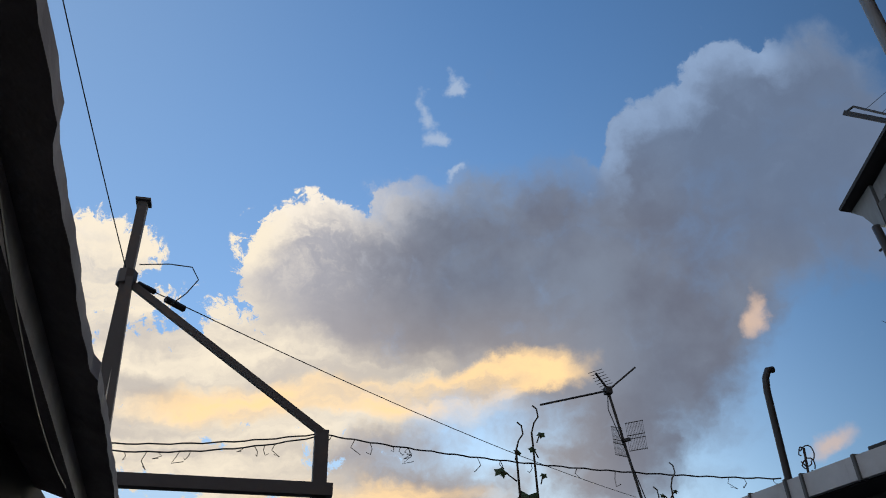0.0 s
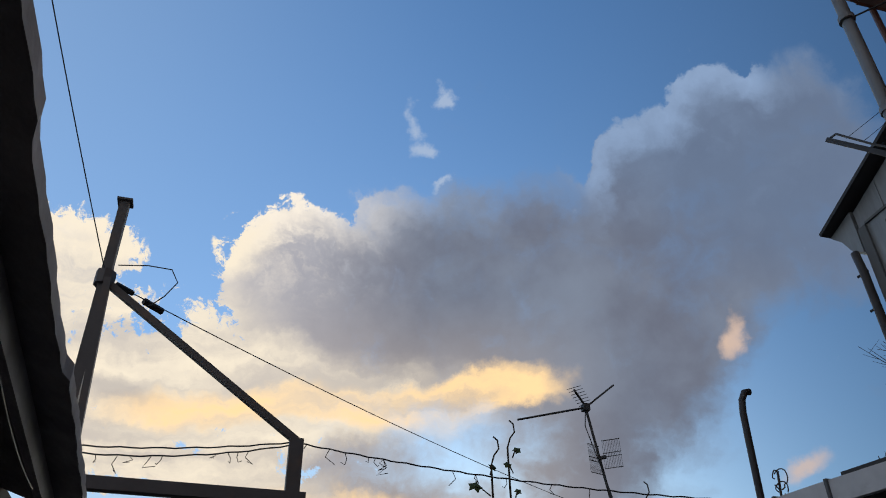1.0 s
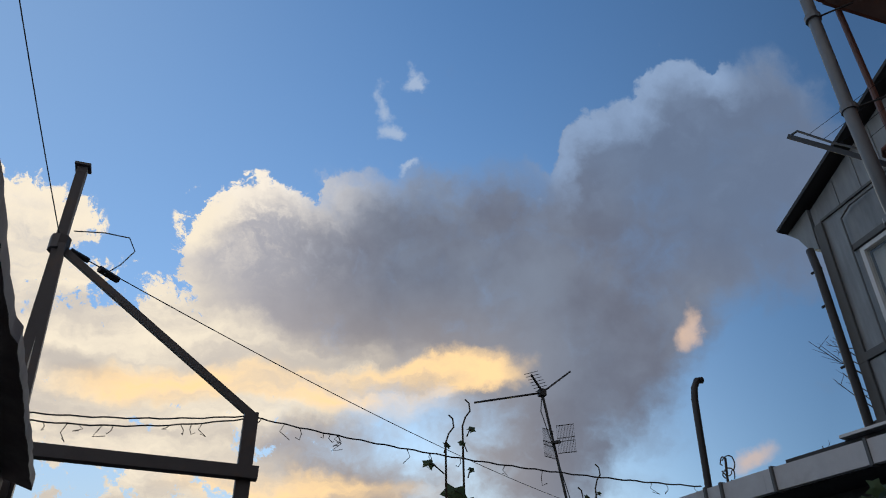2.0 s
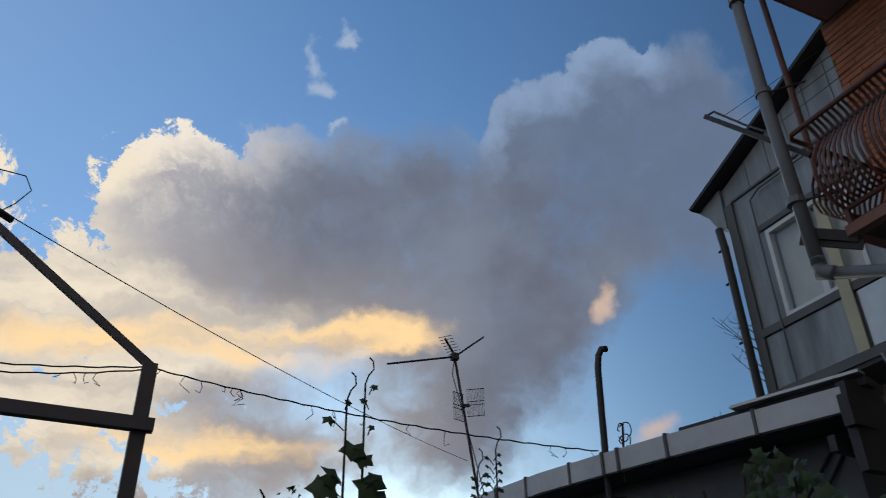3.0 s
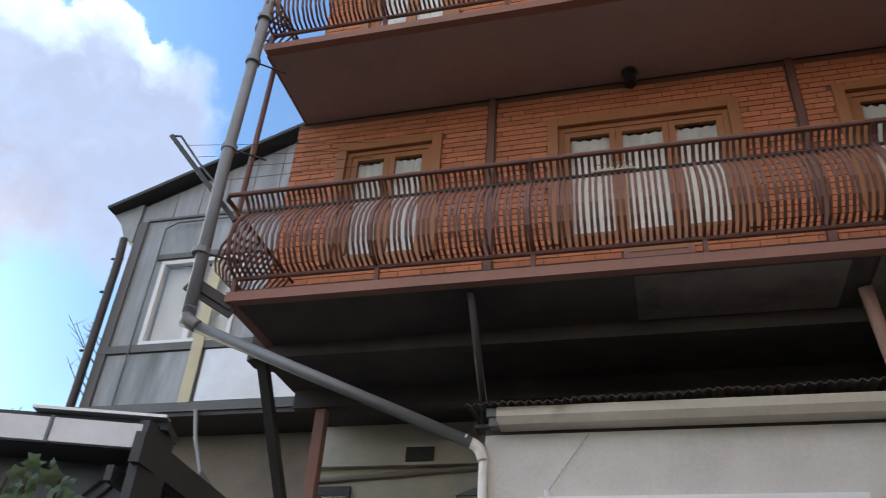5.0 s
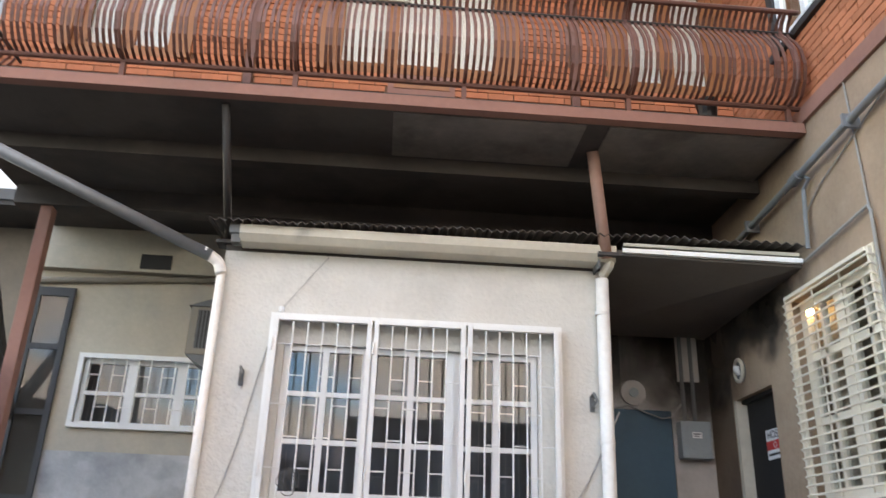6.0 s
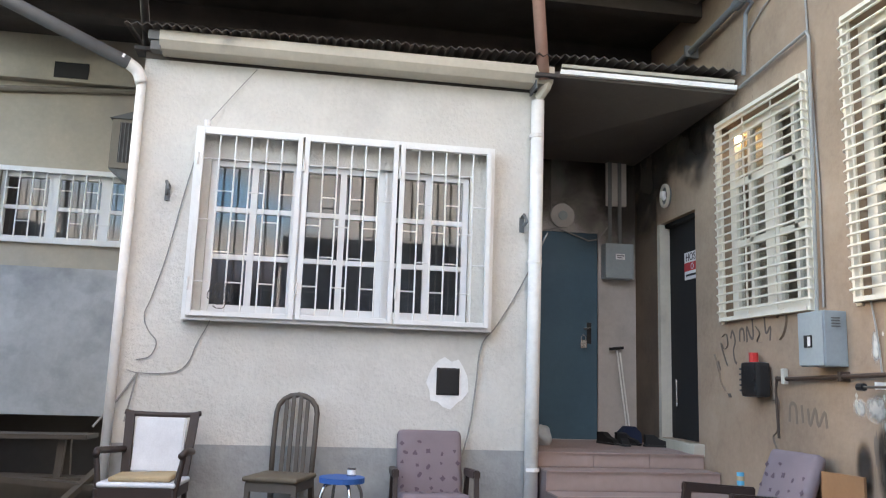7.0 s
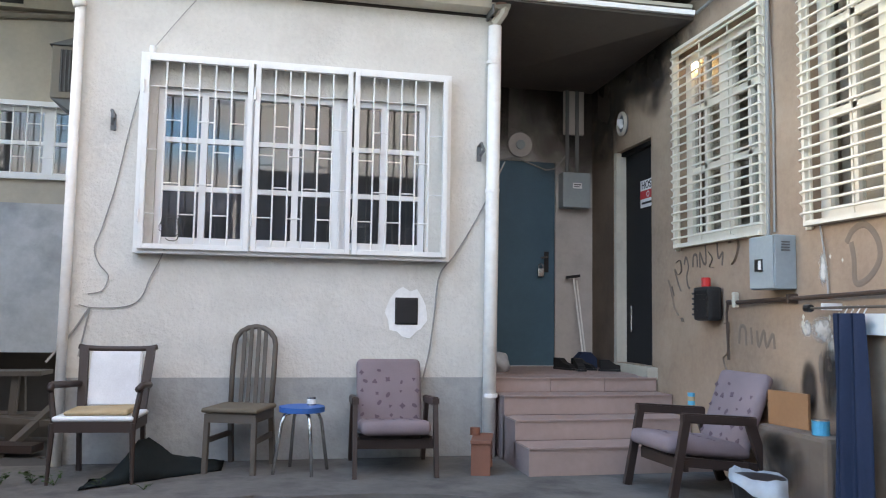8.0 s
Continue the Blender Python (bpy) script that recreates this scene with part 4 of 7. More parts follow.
# ---- shed with the white gutter ----
def shed():
    s = thing("shed", "low grey shed with a white gutter and dark sheet roof", "shed", -1.62, -2.2, 0)
    g = [(0.0, 0.0), (-1.28, -0.42), (-1.75, -0.55), (-2.4, -0.72), (-3.3, -0.85), (-5.4, -1.0)]
    for (ax, ay), (bx, by) in zip(g, g[1:]):
        part("gutter", bars(((ax, ay, 2.95), (bx, by, 2.95), 0.05, 0.16)), WHITEGUT, s, "white painted tin gutter")
    for x, y in ((-0.55, -0.18), (-1.2, -0.4), (-1.62, -0.52), (-1.76, -0.56), (-2.1, -0.64), (-2.6, -0.75), (-3.0, -0.82)):
        part("gutter_joint", boxes((x - 0.012, x + 0.012, y - 0.035, y + 0.03, 2.86, 3.04)), GREYPAINT, s)
    part("soffit", extrude([(p[0], p[1] + 0.03) for p in g] + [(-5.4, 0.6), (0.0, 0.6)], "z", 2.86, 2.88), ROOFDARK, s)
    part("roof", extrude([(p[0], p[1] + 0.06) for p in g] + [(-5.4, 2.7), (-0.3, 2.7)], "z", 2.98, 3.0), ROOFDARK, s, "dark sheet roof")
    part("roof_rim", extrude([(0.1, 0.12), (-1.2, -0.28), (-1.25, -0.16), (-0.9, 0.1), (0.0, 0.4)], "z", 3.04, 3.1), ROOFDARK, s, "dark raised roof rim")
    part("rim_flashing", bars(((0.1, 0.1, 3.112), (-0.75, -0.17, 3.112), 0.1, 0.02)), TINBRIGHT, s, "bright tin flashing")
    part("wall", extrude([(-0.25, 0.3), (-1.3, -0.05), (-2.4, -0.36), (-5.4, -0.6), (-5.4, -0.45), (-2.4, -0.2), (-1.3, 0.12), (-0.25, 0.5)], "z", -0.04, 2.86), SHEDWALL, s, "grey rendered shed wall")
    part("end_wall", extrude([(-0.4, 0.4), (-0.25, 0.4), (-0.55, 2.7), (-0.7, 2.7)], "z", -0.04, 2.86), SHEDWALL, s)
    part("corner_board", extrude([(-0.02, -0.02), (0.05, -0.02), (0.05, 0.3), (-0.02, 0.3)], "z", 2.5, 3.06), DARKIRON, s)
    part("barge_board", bars(((0.05, -0.08, 2.86), (-0.32, 2.75, 2.87), 0.07, 0.2), ((-0.12, -0.06, 2.7), (-0.5, 2.7, 2.7), 0.05, 0.1)), DARKIRON, s, "sloping dark barge board")
    for a, b in (((-0.55, 0.12, 2.35), (-0.3, 0.28, 2.75)), ((-0.7, 0.06, 2.3), (-0.35, 0.26, 2.8))):
        part("cable", tubes(([a, b], 0.012, 6)), WIRE, s)


shed()


# ---- annex fittings ----
def barred_window():
    w = tagged(new("window_6"), "white three-light window behind hinged white bars", "window", "", "structure")
    w.matrix_world = pose(0.7, 0, 1.62)
    W, H = 2.4, 1.5
    # frame box that carries the bars
    part("frame_box", boxes((0, W, -0.11, 0.0, -0.03, 0.0), (0, W, -0.11, 0.0, H, H + 0.03), (-0.03, 0, -0.11, 0.0, -0.03, H + 0.03), (W, W + 0.03, -0.11, 0.0, -0.03, H + 0.03)), WHITEPAINT, w)
    part("reveal", boxes((0.0, 0.09, 0.001, 0.02, 0.0, H), (2.24, W, 0.001, 0.02, 0.0, H), (0.09, 2.24, 0.001, 0.02, 1.3, H), (0.09, 2.24, 0.001, 0.02, 0.0, 0.05), (0.8, 0.82, 0.03, 0.12, 0.05, 1.3), (1.52, 1.54, 0.03, 0.12, 0.05, 1.3)), WHITEPVC, w, "white window surround")
    for i, (a, b) in enumerate(((0.004, 0.82), (0.838, 1.606), (1.624, 2.396))):
        g = part("grille", boxes((a, a + 0.04, -0.15, -0.112, 0.0, H), (b - 0.04, b, -0.15, -0.112, 0.0, H), (a + 0.04, b - 0.04, -0.15, -0.112, H - 0.04, H), (a + 0.04, b - 0.04, -0.15, -0.112, 0.0, 0.04), bevel=0.004), WHITEPAINT, w, "white hinged steel grille")
        n = 5
        xs = [a + 0.04 + (b - a - 0.08) * (k + 1) / (n + 1) for k in range(n)]
        for x in xs:
            part("rod", tubes(([(x, -0.131, 0.035), (x, -0.131, H - 0.035)], 0.008, 6)), WHITEPAINT, g)
        allx = [a + 0.04] + xs + [b - 0.04]
        for k in range(n + 1):
            for z in ((0.51, 1.0) if k % 2 else (0.27, 0.765, 1.26)):
                part("cross_rod", tubes(([(allx[k], -0.131, z), (allx[k + 1], -0.131, z)], 0.006, 6)), WHITEPAINT, g)
        for z in (0.25, 1.25):
            part("hinge", tubes(([(a + 0.0, -0.156, z - 0.05), (a + 0.0, -0.156, z + 0.05)], 0.012, 6)), WHITEPAINT, g)
    for i, (a, b) in enumerate(((0.09, 0.8), (0.82, 1.52), (1.54, 2.24))):
        c = part("casement", boxes((a, a + 0.05, 0.05, 0.12, 0.05, 1.3), (b - 0.05, b, 0.05, 0.12, 0.05, 1.3), (a + 0.05, b - 0.05, 0.05, 0.12, 1.25, 1.3), (a + 0.05, b - 0.05, 0.05, 0.12, 0.05, 0.11), (a + (b - a) / 2 - 0.026, a + (b - a) / 2 + 0.026, 0.045, 0.115, 0.11, 1.25),
                                  (a + 0.05, b - 0.05, 0.055, 0.1, 0.48, 0.52), (a + 0.05, b - 0.05, 0.055, 0.1, 0.87, 0.91)), WHITEPVC, w, "white plastic casement")
        p = part("pane", boxes((a + 0.05, b - 0.05, 0.075, 0.081, 0.11, 1.25)), PANE, c)
        p.visible_shadow = False
    # coil of cable tied to the bars
    bm = bmesh.new()
    for k in range(7):
        rr, cx, cz = 0.07 + 0.012 * math.sin(k * 1.7), 0.25 + 0.01 * k, 0.17 + 0.012 * math.cos(k * 2.3)
        tube(bm, [(cx - 0.03 * (k % 3) + rr * (0.6 + 0.25 * math.sin(k * 2.1)) * math.cos(t * 0.45 + k) + 0.01 * math.sin(t * 1.7 + k), -0.16 - 0.004 * k, cz + 0.02 * math.sin(k * 1.3) + rr * (1.0 + 0.3 * math.cos(k * 1.9)) * math.sin(t * 0.45 + k)) for t in range(12 + k % 4)], 0.0035, 5)
    coil = part("cable_coil", bm, COILWIRE, None)
    coil.matrix_world = pose(0.7, -0.005, 1.62)
    tagged(coil, "coil of dark cable hung on the window bars", "cable")


barred_window()

vb = thing("wall_vent", "dark square vent in a white patched hole", "vent", 2.8, 0, 1.18)
part("patch", extrude([(0.2 * math.cos(a * 0.35) * (0.85 + 0.12 * math.sin(a * 3.1)) + 0.0, 0.2 * math.sin(a * 0.35) * (1.0 + 0.13 * math.cos(a * 2.3)) - 0.01) for a in range(18)], "y", -0.004, -0.0005), REPAIR, vb, "white filler patch")
part("grate", boxes((-0.085, 0.085, -0.02, -0.005, -0.1, 0.1), (-0.095, 0.095, -0.012, -0.005, -0.11, 0.11), bevel=0.004), BLACKPL, vb)

g = thing("eave_gutter", "cream painted box gutter along the annex roof", "gutter", 0.25, -0.2, 3.745)
part("trough", extrude([(0.02, 0.0), (0.19, 0.0), (0.19, 0.14), (-0.03, 0.14), (-0.03, 0.06)], "x", 0.09, 3.36), CREAMPAINT, g)
part("stub", boxes((0.0, 0.11, -0.02, 0.12, 0.06, 0.14), (0.02, 0.1, 0.0, 0.1, -0.02, 0.06), bevel=0.008), GREYPAINT, g)
part("outlet", tubes(([(3.34, 0.03, 0.1), (3.31, 0.06, -0.02), (3.26, 0.12, -0.1)], 0.045, 8)), CREAMPAINT, g)
part("bracket", boxes((3.2, 3.215, -0.01, 0.19, -0.06, 0.02)), GREYPAINT, g)


def corrugated(name, x0, x1, y0, y1, z00, z10, rise, label):
    bm = bmesh.new()
    n = int((x1 - x0) / 0.019)
    a, b = [], []
    for k in range(n + 1):
        u = k / n
        x = x0 + (x1 - x0) * u
        z = z00 + (z10 - z00) * u + 0.014 * math.sin(k * math.pi / 2) + 0.006 * math.sin(k * 0.13)
        ya = y0[0] + (y0[1] - y0[0]) * u + 0.008 * math.sin(k * 0.21)
        a.append((bm.verts.new((x, ya, z)), bm.verts.new((x, ya, z - 0.007))))
        b.append((bm.verts.new((x, y1, z + rise)), bm.verts.new((x, y1, z + rise - 0.007))))
    for k in range(n):
        bm.faces.new((a[k][0], a[k + 1][0], b[k + 1][0], b[k][0]))
        bm.faces.new((a[k][1], b[k][1], b[k + 1][1], a[k + 1][1]))
        bm.faces.new((a[k][0], a[k][1], a[k + 1][1], a[k + 1][0]))
    return tagged(part(name, bm, CORR, None), label, "roof", "", "structure")


corrugated("roof_annex", 0.08, 3.72, (-0.3, -0.3), 0.9, 3.89, 3.97, 0.1, "dark rusted corrugated sheets over the annex")
corrugated("roof_canopy", 3.66, 5.03, (-0.32, -0.78), 1.2, 3.965, 3.77, 0.12, "dark rusted corrugated sheets over the entrance")
bl = thing("canopy_edge", "pale metal edge strips under the canopy sheet", "trim", 3.66, -0.24, 3.84)
part("strip", bars(((0.0, 0.0, 0.0), (1.37, -0.46, -0.19), 0.04, 0.04)), WHITEPIPE, bl)
part("strip", bars(((0.02, 0.03, 0.065), (1.37, -0.42, -0.125), 0.05, 0.03)), CREAMPAINT, bl)

p = thing("rain_pipe", "whitewashed rain pipe on the annex corner", "pipe", 3.5, -0.075, 0)
part("pipe", tubes(([(-0.01, 0, 0.0), (0.0, 0, 1.8), (0.01, 0, 3.62)], 0.058, 12)), WHITEPIPE, p, "", True)
for z in (0.5, 2.2, 3.3):
    part("clip", tubes(([(0.0, 0, z - 0.015), (0.0, 0, z + 0.015)], 0.064, 12)), WHITEPIPE, p)
p = thing("corner_pipe", "thin white painted pipe down the annex edge", "pipe", 0.2, -0.06, 0)
part("pipe", tubes(([(0.0, 0, 0.0), (0.0, 0, 3.55)], 0.037, 10)), WHITEPIPE, p, "", True)

p = thing("downpipe", "grey galvanised downpipe that crosses under the balcony", "pipe", -2.26, -1.3, 0)
part("upright", tubes(([(-0.0, 0.1, 9.6), (0.0, 0.08, 8.2), (0.01, 0.05, 6.2), (0.02, 0.1, 4.47)], 0.06, 12)), ZINC, p, "", True)
part("elbow", tubes((curvy([(0.02, 0.1, 4.54), (0.02, 0.12, 4.43), (0.1, 0.16, 4.37)], 4), 0.063, 12)), ZINC, p, "", True)
part("slant", tubes(([(-0.04, 0.12, 4.42), (2.36, 1.18, 3.62)], 0.053, 12)), ZINC, p, "", True)
part("outlet", tubes((curvy([(2.3, 1.15, 3.645), (2.42, 1.21, 3.58), (2.46, 1.235, 3.48)], 4), 0.05, 12)), WHITEPIPE, p, "", True)
for z in (5.1, 6.35, 7.6, 8.3):
    part("collar", tubes(([(0.008, 0.06, z - 0.03), (0.008, 0.06, z + 0.03)], 0.08, 12)), ZINC, p)
    part("tie", tubes(([(0.0, 0.06, z), (0.3, 0.3, z)], 0.01, 6)), DARKIRON, p)

p = thing("support_post", "thin brown steel post between the balconies", "post", -2.32, -0.72, 5.7)
part("shaft", tubes(([(0, 0, 0), (0, 0, 2.33)], 0.032, 8)), IRON, p)

p = thing("clothes_bracket", "dark steel clothes-line bracket on the railing corner", "bracket", -2.22, -1.15, 5.72)
part("arm", bars(((0.15, 0.05, -0.2), (-0.82, -0.02, 0.98), 0.05, 0.05)), DARKIRON, p)
part("rod", tubes(([(-0.8, -0.02, 0.98), (-0.68, -0.05, 0.93), (-0.35, -0.06, 0.5), (-0.02, -0.03, 0.12)], 0.012, 6)), DARKIRON, p)
for k in range(4):
    part("line", tubes(([(-0.6 + k * 0.15, -0.04, 0.8 - k * 0.18), (1.4, 0.25, 0.78 - k * 0.1)], 0.0035, 4)), WIRE, p)
p = thing("beam_end", "dark steel beam end under the balcony corner", "beam", -2.03, -0.95, 4.68)
part("flange", bars(((-0.3, -0.22, 0.15), (0.03, 0.02, -0.02), 0.09, 0.1)), DARKIRON, p)
part("web", bars(((-0.32, -0.24, 0.1), (0.05, 0.02, -0.09), 0.03, 0.09)), DARKIRON, p)

for x, y, w, lean, back, mt, lb in ((0.2, 0.05, 0.035, 0.02, -0.9, DARKIRON, "slim dark steel strut from the annex roof to the balcony"), (3.53, -0.18, 0.055, -0.16, -0.28, PINKTERRA, "round terracotta strut from the annex roof to the balcony")):
    c = thing("column", lb, "column", x, y, 3.78, 0, "columns under the house")
    part("shaft", tubes(([(0, 0, 0), (lean, back, 0.9)], w, 12)), mt, c, "", True)
    part("foot", boxes((-0.09, 0.09, -0.09, 0.09, 0.0, 0.03)), DARKIRON, c)
c = thing("column", "square terracotta column at the back of the yard", "column", -1.88, 1.1, 0, 0, "columns under the house")
part("shaft", boxes((-0.06, 0.06, -0.06, 0.06, -0.04, 4.49), bevel=0.008), TERRA, c)
c = thing("brace", "dark slanting steel brace under the house corner", "brace", -2.2, 0.15, 4.62)
part("leg", bars(((0, 0, 0.06), (-0.02, 1.15, -1.3), 0.1, 0.1), ((-0.02, 1.15, -1.3), (-0.04, 1.93, -2.1), 0.1, 0.1)), DARKIRON, c)
part("shoe", boxes((-0.12, 0.12, -0.1, 0.1, 0.0, 0.07)), DARKIRON, c)

# back wall: small barred window, cooler, conduit, vent
w = tagged(new("window_7"), "small white barred window in the back wall", "window", "", "structure")
w.matrix_world = pose(-1.64, 2.1, 2.44)
part("frame", boxes((0, 1.66, -0.06, -0.02, 0, 0.05), (0, 1.66, -0.06, -0.02, 0.74, 0.79), (0, 0.05, -0.06, -0.02, 0.05, 0.74), (1.61, 1.66, -0.06, -0.02, 0.05, 0.74)), WHITEPAINT, w)
for k in range(12):
    part("rod", tubes(([(0.05 + 0.13 * k + 0.065, -0.045, 0.04), (0.05 + 0.13 * k + 0.065, -0.045, 0.75)], 0.008, 6)), WHITEPAINT, w)
    z = 0.22 if k % 2 else 0.56
    part("cross_rod", tubes(([(0.05 + 0.13 * k - 0.065 + 0.13, -0.045, z), (0.05 + 0.13 * k + 0.195, -0.045, z)], 0.006, 6)), WHITEPAINT, w)
for a in (0.04, 0.56, 1.08):
    c = part("casement", boxes((a, a + 0.05, 0.04, 0.1, 0.02, 0.76), (a + 0.47, a + 0.52, 0.04, 0.1, 0.02, 0.76), (a + 0.05, a + 0.47, 0.04, 0.1, 0.7, 0.76), (a + 0.05, a + 0.47, 0.04, 0.1, 0.02, 0.08), (a + 0.05, a + 0.47, 0.045, 0.09, 0.36, 0.4)), WHITEPVC, w)
    q = part("pane", boxes((a + 0.05, a + 0.47, 0.065, 0.071, 0.08, 0.7)), PANE, c)
    q.visible_shadow = False
a = thing("air_cooler", "beige boxed air cooler with a slatted front", "air conditioner", -0.1, 1.4, 3.12)
part("case", boxes((-0.28, 0.3, -0.0, 0.68, 0.0, 0.5), bevel=0.012), LOWBEIGE, a)
part("cowl", extrude([(-0.3, 0.5), (0.3, 0.72), (0.3, 0.5)], "y", -0.02, 0.6), GREYPAINT, a)
part("tray", extrude([(-0.28, 0.0), (0.3, 0.0), (0.3, -0.22), (0.0, -0.18)], "y", 0.02, 0.6), GREYPAINT, a)
part("back_plate", boxes((-0.2, 0.26, -0.006, -0.001, 0.06, 0.46)), BLACKPL, a)
for k in range(13):
    part("slat", boxes((-0.19 + k * 0.035, -0.18 + k * 0.035, -0.018, -0.007, 0.06, 0.46)), GREYPAINT, a)
fixed("trim_conduit", tubes(([(-2.3, 2.06, 4.02), (-0.6, 2.06, 4.12), (0.19, 2.06, 4.15)], 0.034, 8)), LOWBEIGE, "brown conduit along the back wall", "pipe")
fixed("trim_back_ledge", boxes((-2.3, 0.19, 1.98, 2.098, 4.16, 4.42)), BACKPLASTER, "stained plaster ledge on the back wall", "trim")
v = thing("back_vent", "dark square vent hole in the back wall", "vent", -0.99, 1.978, 4.28)
part("hole_frame", boxes((-0.17, 0.17, -0.012, 0.0, -0.085, 0.085)), BLACKPL, v)
d = tagged(new("door_3"), "old grey glazed door in the back wall", "door", "", "structure")
d.matrix_world = pose(-2.25, 2.08, 0.75)
part("leaf", boxes((0, 0.06, -0.03, 0.0, 0, 3.2), (0.36, 0.42, -0.03, 0.0, 0, 3.2), (0.06, 0.36, -0.03, 0.0, 3.1, 3.2), (0.06, 0.36, -0.03, 0.0, 2.5, 2.56), (0.06, 0.36, -0.03, 0.0, 1.8, 1.86), (0.06, 0.36, -0.03, 0.0, 0, 1.0)), ROOFDARK, d)
part("backing", boxes((0.06, 0.36, -0.008, -0.002, 1.0, 3.1)), TAUPE, d)
q = part("pane", boxes((0.06, 0.36, -0.018, -0.012, 1.0, 3.1)), THINPANE, d)
q.visible_shadow = False

# timber and rubble at the foot of the back wall
for i, (x0, y0, z0, x1, y1, z1, wd, th, mt) in enumerate(((-2.0, 1.5, 0.56, -0.25, 1.35, 0.58, 0.3, 0.04, GREYWOOD), (-1.9, 1.2, 0.3, 0.1, 1.0, 0.16, 0.14, 0.05, GREYWOOD), (-0.35, 0.75, 0.02, 0.12, 1.6, 0.62, 0.07, 0.05, GREYWOOD), (-1.6, 0.9, 0.04, -0.1, 0.6, 0.03, 0.2, 0.06, DARKWOOD), (-1.1, 1.5, 0.12, 0.0, 1.3, 0.12, 0.22, 0.2, GREYWOOD))):
    pl = thing("plank", "weathered grey timber lying by the back wall", "timber", 0, 0, 0, 0, "timber by the wall")
    part("board", bars(((x0, y0, z0), (x1, y1, z1), wd, th)), mt, pl)
for x in (-1.9, -0.5):
    pl = thing("trestle", "rough timber trestle that holds a board", "trestle", x, 1.42, 0, 0, "trestles")
    part("leg", bars(((-0.02, -0.12, -0.04), (0.0, -0.08, 0.55), 0.06, 0.06)), GREYWOOD, pl)
    part("leg", bars(((0.02, 0.12, -0.04), (0.0, 0.08, 0.55), 0.06, 0.06)), GREYWOOD, pl)
random.seed(5)
bm = bmesh.new()
for k in range(60):
    x, y = random.uniform(-2.0, 0.15), random.uniform(-0.2, 1.0)
    if x > 0.0 and y > -0.1:
        continue
    s = random.uniform(0.015, 0.05)
    vs = bmesh.ops.create_icosphere(bm, subdivisions=1, radius=s, matrix=pose(x, y, -0.04 + s * 0.4))["verts"]
    for v in vs:
        v.co.z = -0.04 + (v.co.z + 0.04) * random.uniform(0.4, 0.9)
tagged(part("rubble", bm, CONCRETE, None), "loose rubble on the yard beside the annex", "rubble", "", "stuff")

# ---- entrance ----
d = tagged(new("door_1"), "blue-grey steel door with a hanging padlock", "door", "", "structure")
d.matrix_world = pose(3.765, YR + 0.01, LAND)
part("leaf", boxes((0.0, 0.86, 0.0, 0.05, 0.005, 2.155), bevel=0.006), BLUEDOOR, d)
h = part("lock_plate", boxes((0.74, 0.79, -0.012, -0.001, 0.98, 1.2), bevel=0.003), BLACKPL, d)
part("handle", tubes(([(0.765, -0.012, 1.14), (0.765, -0.05, 1.14), (0.69, -0.055, 1.13)], 0.011, 6)), CHROME, h)
part("padlock", boxes((0.66, 0.73, -0.05, -0.025, 0.93, 1.02), bevel=0.008), CHROME, d)
part("shackle", tubes(([(0.672, -0.037, 1.015), (0.672, -0.037, 1.05), (0.695, -0.037, 1.07), (0.718, -0.037, 1.05), (0.718, -0.037, 1.015)], 0.006, 6)), CHROME, d)
part("peephole", tubes(([(0.2, -0.006, 1.5), (0.2, 0.0, 1.5)], 0.012, 8)), CHROME, d)

d = tagged(new("door_2"), "black glossy door with a pale frame", "door", "", "structure")
d.matrix_world = pose(XR, 0.12, 0.72)
part("leaf", boxes((0.1, 0.14, 0.03, 0.74, 0.0, 2.04)), BLACKDOOR, d)
part("frame", boxes((-0.006, 0.14, 0.74, 0.798, -0.02, 2.078)), CREAMPAINT, d, "pale chipped door frame")
part("head", boxes((0.05, 0.14, 0.0, 0.74, 2.04, 2.078)), BLACKDOOR, d)
part("pull", tubes(([(0.085, 0.6, 0.3), (0.085, 0.6, 0.55)], 0.01, 6)), CHROME, d)
part("threshold", boxes((-0.1, 0.1, -0.1, 0.12, -0.11, 0.0), (-0.04, 0.1, 0.121, 0.76, -0.11, -0.005), bevel=0.012), BACKPLASTER, d)
s = thing("notice", "white and red printed notice on the black door", "sign", XR + 0.096, 0.53, 2.2)
part("sheet", boxes((-0.004, 0.0, -0.36, 0.0, 0.0, 0.26)), PAPER, s)
part("band", boxes((-0.006, -0.0045, -0.36, 0.0, 0.08, 0.16)), REDPL, s, "red printed band")
part("small_print", boxes((-0.006, -0.0045, -0.34, -0.03, 0.03, 0.05)), INKMAT, s)


def letters(name, body, size, material, parent, x, y, z):
    cu = bpy.data.curves.new(name, "FONT")
    cu.body, cu.size, cu.extrude = body, size, 0.0008
    cu.materials.append(material)
    ob = new(name, cu)
    ob.parent = parent
    ob.matrix_local = pose(x, y, z, 90, 0, -90)
    return ob


letters("word", "HOS", 0.1, INKMAT, s, -0.0062, -0.03, 0.178)
letters("word", "O", 0.08, PAPER, s, -0.0075, -0.13, 0.092)

